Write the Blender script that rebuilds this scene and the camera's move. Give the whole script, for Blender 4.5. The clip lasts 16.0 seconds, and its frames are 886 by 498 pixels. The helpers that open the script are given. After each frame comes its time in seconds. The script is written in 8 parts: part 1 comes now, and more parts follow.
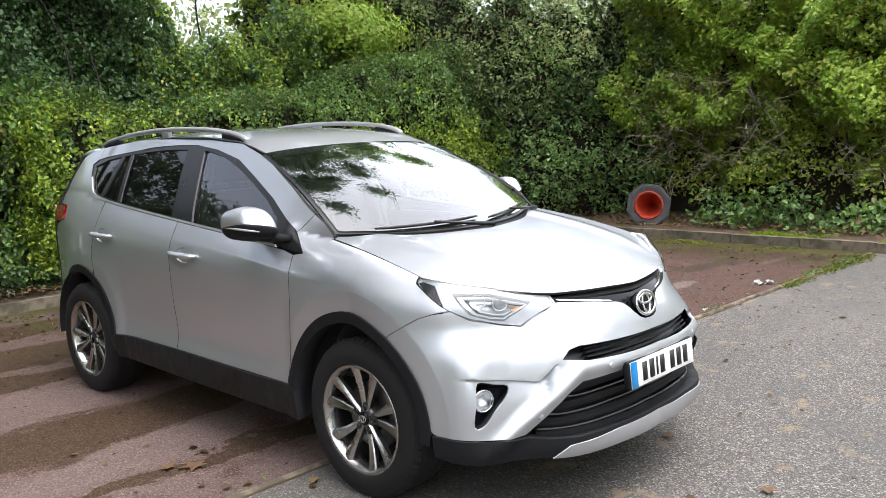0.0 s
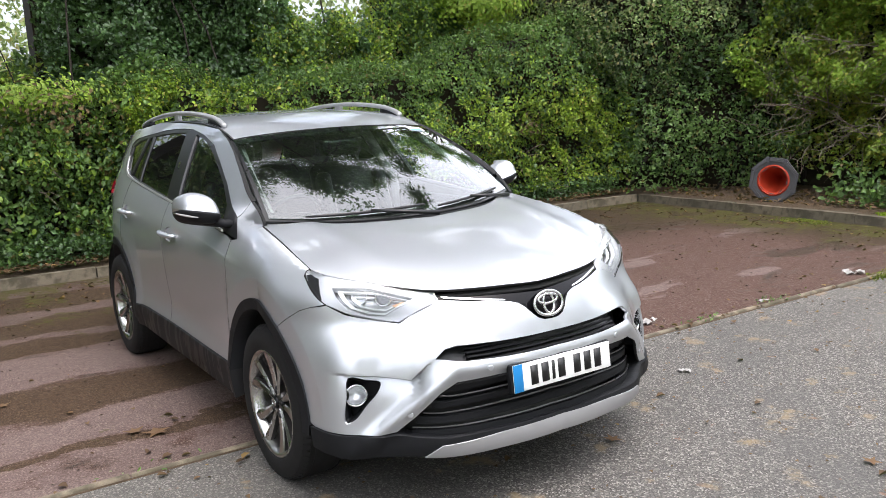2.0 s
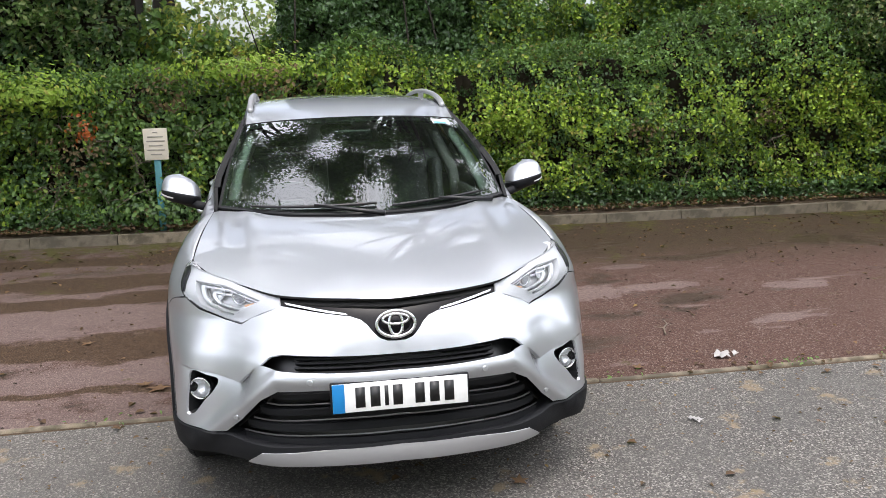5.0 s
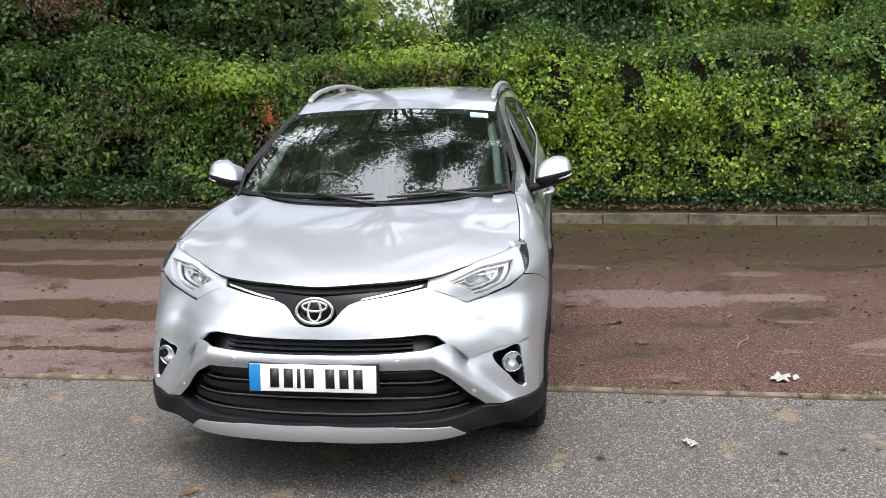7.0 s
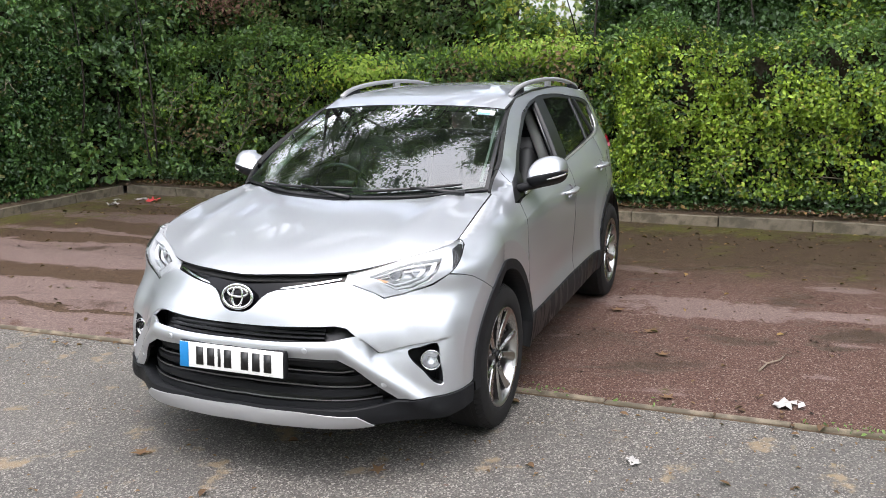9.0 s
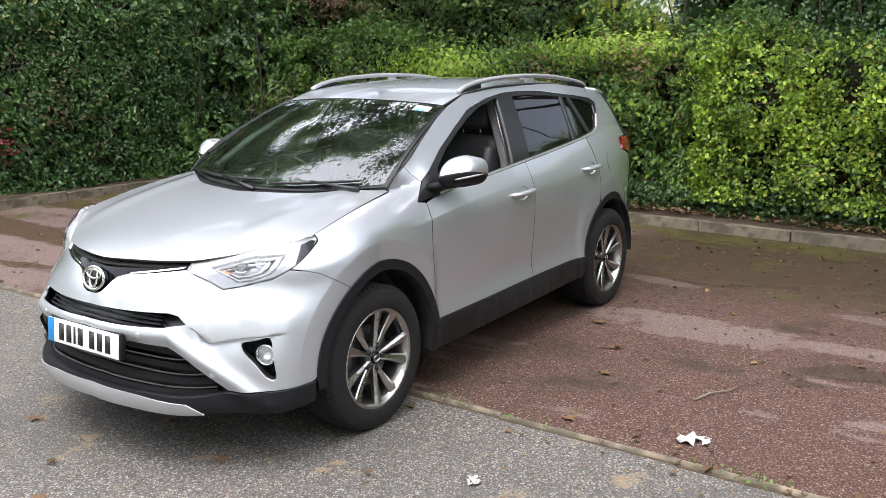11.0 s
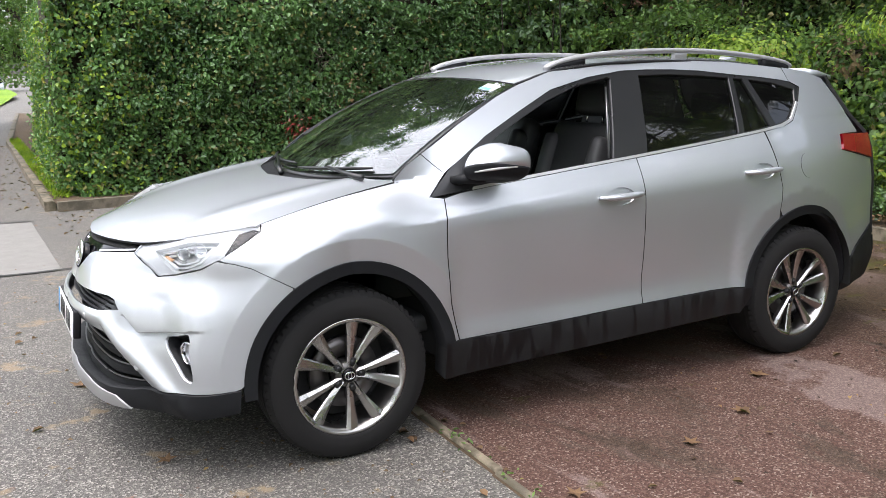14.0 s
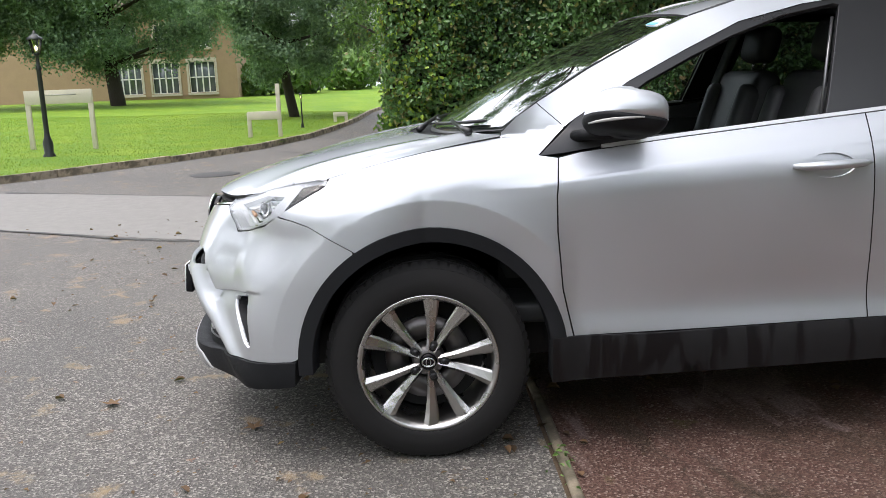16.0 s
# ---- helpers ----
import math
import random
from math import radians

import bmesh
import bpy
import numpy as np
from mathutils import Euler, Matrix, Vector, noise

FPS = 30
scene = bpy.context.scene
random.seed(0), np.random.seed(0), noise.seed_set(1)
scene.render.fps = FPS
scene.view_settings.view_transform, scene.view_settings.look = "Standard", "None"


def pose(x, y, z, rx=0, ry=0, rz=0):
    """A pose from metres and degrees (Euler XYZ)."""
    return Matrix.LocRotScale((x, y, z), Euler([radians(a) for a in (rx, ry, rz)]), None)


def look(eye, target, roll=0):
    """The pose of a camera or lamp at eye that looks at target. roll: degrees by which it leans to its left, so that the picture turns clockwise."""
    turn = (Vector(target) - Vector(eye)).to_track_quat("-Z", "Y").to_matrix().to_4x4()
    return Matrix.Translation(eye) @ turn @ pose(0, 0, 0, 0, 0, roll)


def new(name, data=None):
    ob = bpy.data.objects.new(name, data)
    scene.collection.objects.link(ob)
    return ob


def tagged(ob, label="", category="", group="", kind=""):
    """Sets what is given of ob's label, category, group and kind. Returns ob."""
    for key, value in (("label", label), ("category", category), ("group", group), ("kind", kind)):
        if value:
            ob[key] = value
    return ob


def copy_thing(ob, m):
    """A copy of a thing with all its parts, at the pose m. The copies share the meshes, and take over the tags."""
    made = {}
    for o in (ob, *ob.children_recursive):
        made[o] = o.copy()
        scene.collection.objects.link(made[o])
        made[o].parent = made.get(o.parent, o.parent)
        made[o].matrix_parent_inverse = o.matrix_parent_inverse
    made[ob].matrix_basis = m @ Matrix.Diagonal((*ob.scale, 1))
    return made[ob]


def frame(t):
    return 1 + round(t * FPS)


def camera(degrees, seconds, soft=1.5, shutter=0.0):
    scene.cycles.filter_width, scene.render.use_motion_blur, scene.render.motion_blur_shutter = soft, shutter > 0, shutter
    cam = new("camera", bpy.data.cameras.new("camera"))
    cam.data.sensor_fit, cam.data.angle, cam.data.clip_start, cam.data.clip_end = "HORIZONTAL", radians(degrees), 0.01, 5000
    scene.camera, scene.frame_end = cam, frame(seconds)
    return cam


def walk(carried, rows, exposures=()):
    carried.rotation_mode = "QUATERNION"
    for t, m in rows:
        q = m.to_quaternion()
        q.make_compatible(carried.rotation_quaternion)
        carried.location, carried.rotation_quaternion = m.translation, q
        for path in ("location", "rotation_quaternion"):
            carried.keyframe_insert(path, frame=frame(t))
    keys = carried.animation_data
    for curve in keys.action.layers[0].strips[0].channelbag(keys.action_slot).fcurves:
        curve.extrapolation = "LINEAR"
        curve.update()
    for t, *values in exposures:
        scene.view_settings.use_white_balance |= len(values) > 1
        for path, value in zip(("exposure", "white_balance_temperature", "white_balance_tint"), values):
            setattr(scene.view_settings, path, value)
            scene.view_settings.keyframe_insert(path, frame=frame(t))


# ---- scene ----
cam = camera(54.0, 16.0, soft=0.5)
PATH = [
    (0, (2.819, -3.266, 1.61), (1.449, -1.836, 1.33), -2.6),
    (0.5, (2.966, -3.066, 1.612), (1.5, -1.737, 1.322), -3.2),
    (1, (3.109, -2.778, 1.628), (1.623, -1.478, 1.311), -2.4),
    (1.5, (3.322, -2.525, 1.639), (1.738, -1.349, 1.31), -2.9),
    (2, (3.595, -2.265, 1.675), (1.943, -1.19, 1.331), -3.1),
    (2.5, (3.703, -1.985, 1.671), (2.026, -0.955, 1.314), -2.0),
    (3, (3.791, -1.658, 1.695), (2.035, -0.773, 1.333), -1.7),
    (3.5, (3.977, -1.343, 1.711), (2.159, -0.591, 1.349), -1.7),
    (4, (4.105, -1.042, 1.746), (2.227, -0.466, 1.371), -1.8),
    (4.5, (4.098, -0.704, 1.712), (2.199, -0.204, 1.335), -0.6),
    (5, (4.104, -0.372, 1.729), (2.171, -0.033, 1.348), -1.5),
    (5.2, (4.137, -0.228, 1.716), (2.188, 0.017, 1.339), -2.0),
    (7.3, (4.169, 1.183, 1.756), (2.236, 0.857, 1.359), -1.1),
    (7.5, (4.173, 1.319, 1.768), (2.247, 0.952, 1.374), -0.9),
    (8, (4.09, 1.605, 1.744), (2.188, 1.132, 1.346), -0.1),
    (8.5, (3.965, 1.872, 1.751), (2.087, 1.317, 1.347), -0.1),
    (8.7, (3.942, 1.993, 1.76), (2.088, 1.363, 1.353), -0.5),
    (10.8, (3.2, 3.275, 1.751), (1.573, 2.189, 1.333), -0.9),
    (11, (3.101, 3.41, 1.741), (1.491, 2.3, 1.324), -0.2),
    (11.5, (2.852, 3.608, 1.708), (1.282, 2.44, 1.295), 0.2),
    (12, (2.507, 3.714, 1.666), (1.057, 2.401, 1.249), 0.3),
    (12.5, (2.224, 3.847, 1.665), (0.919, 2.39, 1.248), -0.7),
    (13, (1.908, 4.018, 1.658), (0.792, 2.41, 1.247), -1.5),
    (13.5, (1.619, 4.067, 1.609), (0.579, 2.407, 1.205), -1.2),
    (14, (1.277, 4.042, 1.581), (0.341, 2.321, 1.176), -0.7),
    (14.5, (0.921, 4.082, 1.549), (0.249, 2.241, 1.15), -1.9),
    (15, (0.623, 4.038, 1.565), (0.125, 2.146, 1.151), -2.1),
    (15.5, (0.286, 3.902, 1.454), (0.036, 1.959, 1.052), -1.9),
    (16, (0.039, 3.777, 1.339), (-0.032, 1.817, 0.944), -2.2),
]
walk(cam, [(t, look(eye, target, roll)) for t, eye, target, roll in PATH], exposures=[(0.0, 1.53, 6380, 12), (5.0, 1.28, 6380, 12), (8.0, 1.42, 6380, 12), (12.5, 1.64, 6380, 12), (14.5, 1.58, 6380, 12), (16.0, 1.24, 6380, 12)])

# ---- world and light ----
world = bpy.data.worlds.new("sky")
scene.world = world
world.use_nodes = True
wn = world.node_tree
wn.nodes.clear()
sky = wn.nodes.new("ShaderNodeTexSky")
sky.sky_type, sky.sun_disc = "NISHITA", False
SUN_ELEVATION, SUN_AZIMUTH = 74.0, 10.0
sky.sun_elevation, sky.sun_rotation = radians(SUN_ELEVATION), radians(90 - SUN_AZIMUTH)
sky.air_density, sky.dust_density, sky.ozone_density = 1.0, 4.0, 1.0
cloud_white = wn.nodes.new("ShaderNodeHueSaturation")
cloud_white.inputs["Saturation"].default_value = 0.5
sky_back = wn.nodes.new("ShaderNodeBackground")
sky_back.inputs["Strength"].default_value = 0.15
sky_out = wn.nodes.new("ShaderNodeOutputWorld")
wn.links.new(sky.outputs["Color"], cloud_white.inputs["Color"])
wn.links.new(cloud_white.outputs["Color"], sky_back.inputs["Color"])
wn.links.new(sky_back.outputs["Background"], sky_out.inputs["Surface"])
sun_data = bpy.data.lights.new("sun", "SUN")
sun_data.energy, sun_data.angle, sun_data.color = 1.5, radians(150), (1.0, 0.985, 0.97)
sun = new("sun", sun_data)
sun_way = Vector((math.cos(radians(SUN_AZIMUTH)) * math.cos(radians(SUN_ELEVATION)),
                  math.sin(radians(SUN_AZIMUTH)) * math.cos(radians(SUN_ELEVATION)), math.sin(radians(SUN_ELEVATION))))
sun.matrix_world = look(sun_way * 30, (0, 0, 0))


# ---- helpers for building ----
def spline(xs, ys):
    """A smooth curve through the points, as a function of x."""
    order = np.argsort(xs)
    xs, ys = np.array(xs, float)[order], np.array(ys, float)[order]
    d = np.diff(ys, axis=0) / (np.diff(xs) if ys.ndim == 1 else np.diff(xs)[:, None])
    m = np.concatenate([d[:1], (d[1:] + d[:-1]) / 2, d[-1:]])

    def at(x):
        x = min(max(x, xs[0]), xs[-1])
        k = min(int(np.searchsorted(xs, x, side="right")) - 1, len(xs) - 2)
        h = xs[k + 1] - xs[k]
        t = (x - xs[k]) / h
        return ((2 * t**3 - 3 * t**2 + 1) * ys[k] + (t**3 - 2 * t**2 + t) * h * m[k]
                + (3 * t**2 - 2 * t**3) * ys[k + 1] + (t**3 - t**2) * h * m[k + 1])
    return at


def smooth(points, n=6, closed=False):
    """A denser line of 2D points, rounded through the given ones."""
    p = np.array(points, float)
    out = []
    count = len(p)
    for k in range(count if closed else count - 1):
        a, b = p[k], p[(k + 1) % count]
        before = p[k - 1] if closed or k else a
        after = p[(k + 2) % count] if closed or k + 2 < count else b
        for i in range(n):
            t = i / n
            out.append(tuple(0.5 * (2 * a + (b - before) * t + (2 * before - 5 * a + 4 * b - after) * t * t
                                    + (3 * a - before - 3 * b + after) * t**3)))
    if not closed:
        out.append(tuple(p[-1]))
    return out


def mesh_of(bm, name, flat=False):
    me = bpy.data.meshes.new(name)
    bmesh.ops.recalc_face_normals(bm, faces=bm.faces[:])
    bm.to_mesh(me)
    bm.free()
    me.polygons.foreach_set("use_smooth", [not flat] * len(me.polygons))
    return me


def part(name, bm, material, parent=None, label="", flat=False):
    """Links a bmesh, or a finished mesh, as one object under its thing."""
    me = mesh_of(bm, name, flat) if isinstance(bm, bmesh.types.BMesh) else bm
    if material and not me.materials:
        me.materials.append(material)
    ob = new(name, me)
    ob.parent = parent
    return tagged(ob, label)


def raw_mesh(name, verts, faces, material, smooth_shade=False):
    me = bpy.data.meshes.new(name)
    me.from_pydata(verts, [], faces)
    me.materials.append(material)
    if smooth_shade:
        me.polygons.foreach_set("use_smooth", [True] * len(me.polygons))
    return me


def tri_array_mesh(name, verts, tris, material):
    """A mesh from large arrays of corners and triangles."""
    me = bpy.data.meshes.new(name)
    me.vertices.add(len(verts))
    me.vertices.foreach_set("co", np.ascontiguousarray(verts, np.float32).ravel())
    me.loops.add(3 * len(tris))
    me.loops.foreach_set("vertex_index", np.ascontiguousarray(tris, np.int32).ravel())
    me.polygons.add(len(tris))
    me.polygons.foreach_set("loop_start", np.arange(len(tris), dtype=np.int32) * 3)
    me.update(calc_edges=True)
    me.materials.append(material)
    return me


def box(bm, centre, size, turn=None, bevel=0.0, segments=2):
    m = Matrix.Translation(centre) @ (turn or Matrix()) @ Matrix.Diagonal((*size, 1))
    made = bmesh.ops.create_cube(bm, size=1, matrix=m)["verts"]
    if bevel:
        edges = list({e for v in made for e in v.link_edges})
        bmesh.ops.bevel(bm, geom=edges, offset=bevel, segments=segments, profile=0.5, affect="EDGES")
    return bm


def tube(bm, points, radii, sides=8, caps=True, squash=1.0):
    """A round bar along the points, with a radius at each."""
    pts = [Vector(p) for p in points]
    if not hasattr(radii, "__len__"):
        radii = [radii] * len(pts)
    rings = []
    ref = Vector((0, 0, 1))
    for k, p in enumerate(pts):
        way = (pts[min(k + 1, len(pts) - 1)] - pts[max(k - 1, 0)]).normalized()
        if abs(way.dot(ref)) > 0.95:
            ref = Vector((1, 0, 0)) if abs(way.x) < 0.9 else Vector((0, 1, 0))
        a = way.cross(ref).normalized()
        b = way.cross(a)
        rings.append([bm.verts.new(p + radii[k] * (a * math.cos(2 * math.pi * i / sides) + squash * b * math.sin(2 * math.pi * i / sides)))
                      for i in range(sides)])
    for r0, r1 in zip(rings, rings[1:]):
        for i in range(sides):
            bm.faces.new((r0[i], r0[(i + 1) % sides], r1[(i + 1) % sides], r1[i]))
    if caps:
        bm.faces.new(rings[0][::-1])
        bm.faces.new(rings[-1])
    return bm


def lathe(bm, profile, axis_m=None, sides=48, closed=False):
    """Turns a profile of (radius, height) round the local z axis."""
    m = axis_m or Matrix()
    rings = []
    for r, h in profile:
        rings.append([bm.verts.new(m @ Vector((r * math.cos(2 * math.pi * i / sides), r * math.sin(2 * math.pi * i / sides), h)))
                      for i in range(sides)])
    pairs = list(zip(rings, rings[1:])) + ([(rings[-1], rings[0])] if closed else [])
    for r0, r1 in pairs:
        for i in range(sides):
            bm.faces.new((r0[i], r0[(i + 1) % sides], r1[(i + 1) % sides], r1[i]))
    return bm


# ---- materials ----
class Nodes:
    """A short way to write node materials."""

    def __init__(self, name):
        self.mat = bpy.data.materials.new(name)
        self.mat.use_nodes = True
        self.tree = self.mat.node_tree
        self.tree.nodes.clear()
        self.out = self.tree.nodes.new("ShaderNodeOutputMaterial")

    def add(self, kind, **inputs):
        node = self.tree.nodes.new("ShaderNode" + kind)
        for key, value in inputs.items():
            self.put(node.inputs[key.replace("_", " ")], value)
        return node

    def put(self, socket, value):
        if isinstance(value, bpy.types.NodeSocket):
            self.tree.links.new(value, socket)
        else:
            socket.default_value = value

    def coords(self, kind="Object", scale=None):
        c = self.add("TexCoord").outputs[kind]
        if scale:
            m = self.add("Mapping", Scale=scale)
            self.put(m.inputs["Vector"], c)
            c = m.outputs["Vector"]
        return c

    def noise(self, vec, scale, detail=4, rough=0.6, distort=0.0):
        n = self.add("TexNoise", Vector=vec, Scale=scale, Detail=detail, Roughness=rough, Distortion=distort)
        return n.outputs["Fac"]

    def ramp(self, fac, *stops):
        r = self.add("ValToRGB", Fac=fac)
        el = r.color_ramp.elements
        while len(el) < len(stops):
            el.new(0.5)
        for e, (p, c) in zip(el, stops):
            e.position = p
            e.color = (*c, 1) if hasattr(c, "__len__") else (c, c, c, 1)
        return r.outputs["Color"]

    def mix(self, fac, a, b, blend="MIX"):
        n = self.tree.nodes.new("ShaderNodeMix")
        n.data_type, n.blend_type = "RGBA", blend
        for s, v in ((n.inputs[0], fac), (n.inputs[6], a), (n.inputs[7], b)):
            if isinstance(v, tuple) and len(v) == 3:
                v = (*v, 1)
            self.put(s, v)
        return n.outputs[2]

    def math(self, op, a, b=0.0, clamp=False):
        n = self.tree.nodes.new("ShaderNodeMath")
        n.operation, n.use_clamp = op, clamp
        self.put(n.inputs[0], a)
        self.put(n.inputs[1], b)
        return n.outputs[0]

    def step(self, v, low, high):
        n = self.tree.nodes.new("ShaderNodeMapRange")
        n.interpolation_type = "SMOOTHSTEP"
        self.put(n.inputs["Value"], v)
        n.inputs["From Min"].default_value, n.inputs["From Max"].default_value = low, high
        return n.outputs["Result"]

    def bump(self, height, strength=0.3, distance=0.01, normal=None):
        n = self.add("Bump", Height=height, Strength=strength, Distance=distance)
        if normal:
            self.put(n.inputs["Normal"], normal)
        return n.outputs["Normal"]

    def finish(self, **inputs):
        p = self.add("BsdfPrincipled")
        for key, value in inputs.items():
            if isinstance(value, tuple) and len(value) == 3:
                value = (*value, 1)
            self.put(p.inputs[key.replace("_", " ")], value)
        self.tree.links.new(p.outputs[0], self.out.inputs["Surface"])
        return self.mat


def plain(name, colour, rough=0.5, metal=0.0, coat=0.0, grain=0.0, scale=60.0, spec=0.5):
    """A surface of one colour with a slight unevenness of tone, gloss and relief."""
    n = Nodes(name)
    c = n.coords()
    fac = n.noise(c, scale)
    wide = n.noise(c, scale / 12, 3)
    col = n.mix(n.math("MULTIPLY", n.math("ADD", fac, wide), 0.5), tuple(v * (1 - 0.8 * grain) for v in colour), tuple(min(1, v * (1 + 0.8 * grain)) for v in colour))
    r = n.math("ADD", n.math("MULTIPLY", wide, 0.16), rough - 0.08, clamp=True)
    kw = {}
    if grain > 0.05:
        kw["Normal"] = n.bump(fac, 0.25, 0.002)
    return n.finish(Base_Color=col, Roughness=r, Metallic=metal, Coat_Weight=coat, Specular_IOR_Level=spec, **kw)


def silver_paint():
    n = Nodes("silver_paint")
    c = n.coords()
    flake = n.add("TexVoronoi", Vector=c, Scale=1400.0).outputs["Color"]
    film = n.noise(c, 3.0, 4)
    col = n.mix(film, (0.505, 0.524, 0.556), (0.545, 0.564, 0.596))
    col = n.mix(0.05, col, flake, "SOFT_LIGHT")
    spots = n.step(n.noise(c, 90, 2), 0.68, 0.72)
    rough = n.math("ADD", 0.41, n.math("MULTIPLY", film, 0.06))
    return n.finish(Base_Color=col, Metallic=0.78, Roughness=rough, Coat_Weight=1.0, Coat_IOR=1.65,
                    Coat_Roughness=n.math("ADD", 0.018, n.math("MULTIPLY", spots, 0.12)))


def thin_glass(name, tint, gloss=1.0, dirt=0.006, panes=1.8):
    """A pane: clear, tinted, with the mirror image of the sky on it."""
    n = Nodes(name)
    clear = n.add("BsdfTransparent", Color=(*tint, 1))
    shine = n.add("BsdfGlossy", Color=(gloss, gloss, gloss, 1), Roughness=0.01)
    fresnel = n.add("Fresnel", IOR=1.5)
    m = n.add("MixShader", Fac=n.math("MULTIPLY", fresnel.outputs[0], panes, clamp=True))
    n.put(m.inputs[1], clear.outputs[0])
    n.put(m.inputs[2], shine.outputs[0])
    dust = n.add("BsdfDiffuse", Color=(0.45, 0.46, 0.44, 1))
    c = n.coords()
    film = n.math("MULTIPLY", n.noise(c, 9, 5), dirt * 2)
    m2 = n.add("MixShader", Fac=film)
    n.put(m2.inputs[1], m.outputs[0])
    n.put(m2.inputs[2], dust.outputs[0])
    n.tree.links.new(m2.outputs[0], n.out.inputs["Surface"])
    return n.mat


def leaf_material(name, dark, light, odd=None, odd_share=0.08, through_light=0.35, rough=0.38):
    """Leaves: each a tone of its own between dark and light, a share of them in the odd colour."""
    n = Nodes(name)
    rnd = n.add("NewGeometry").outputs["Random Per Island"]
    pos = n.coords()
    drift = n.noise(pos, 0.9, 3)
    f = n.math("ADD", n.math("MULTIPLY", n.math("POWER", rnd, 1.5), 0.72), n.math("MULTIPLY", n.step(drift, 0.35, 0.65), 0.38))
    col = n.mix(f, dark, light)
    if odd:
        pick = n.math("GREATER_THAN", n.math("FRACT", n.math("MULTIPLY", rnd, 37.13)), 1 - odd_share)
        col = n.mix(pick, col, odd)
    p = n.add("BsdfPrincipled", Base_Color=col, Roughness=rough)
    t = n.add("BsdfTranslucent", Color=n.mix(0.4, col, (0.22, 0.38, 0.05)))
    m = n.add("MixShader", Fac=through_light)
    n.put(m.inputs[1], p.outputs[0])
    n.put(m.inputs[2], t.outputs[0])
    n.tree.links.new(m.outputs[0], n.out.inputs["Surface"])
    return n.mat


def asphalt():
    """Old grey asphalt with pale chips, brown stains of leaf mould and darker damp."""
    n = Nodes("asphalt")
    c = n.coords()
    chips = n.add("TexVoronoi", Vector=c, Scale=135.0)
    tone = n.add("SeparateColor", Color=chips.outputs["Color"]).outputs[0]
    grit = n.noise(c, 240, 3)
    base = n.ramp(tone, (0.0, (0.050, 0.046, 0.041)), (0.5, (0.108, 0.100, 0.090)), (0.8, (0.185, 0.172, 0.154)), (1.0, (0.41, 0.385, 0.345)))
    base = n.mix(n.math("MULTIPLY", grit, 0.5), base, (0.07, 0.068, 0.065))
    wide = n.noise(c, 0.7, 5)
    base = n.mix(n.math("MULTIPLY", n.step(wide, 0.45, 0.62), 0.45), base, (0.08, 0.077, 0.072))
    old = n.noise(c, 0.16, 4, 0.6, 0.6)
    base = n.mix(n.math("MULTIPLY", n.step(old, 0.48, 0.56), 0.25), base, (0.16, 0.15, 0.135))
    stain = n.step(n.noise(c, 3.2, 6, 0.66), 0.575, 0.67)
    base = n.mix(n.math("MULTIPLY", stain, 0.7), base, (0.26, 0.195, 0.12))
    mush = n.math("MULTIPLY", n.step(n.noise(c, 6.5, 5, 0.65), 0.635, 0.69), n.step(n.noise(c, 0.5, 2), 0.34, 0.5))
    base = n.mix(n.math("MULTIPLY", mush, 0.6), base, n.mix(n.step(n.noise(c, 1.6, 2), 0.4, 0.6), (0.235, 0.105, 0.06), (0.22, 0.16, 0.075)))
    height = n.math("ADD", chips.outputs["Distance"], grit)
    return n.finish(Base_Color=base, Roughness=n.math("SUBTRACT", 0.85, n.math("MULTIPLY", wide, 0.25)), Specular_IOR_Level=0.3, Normal=n.bump(height, 0.55, 0.006))


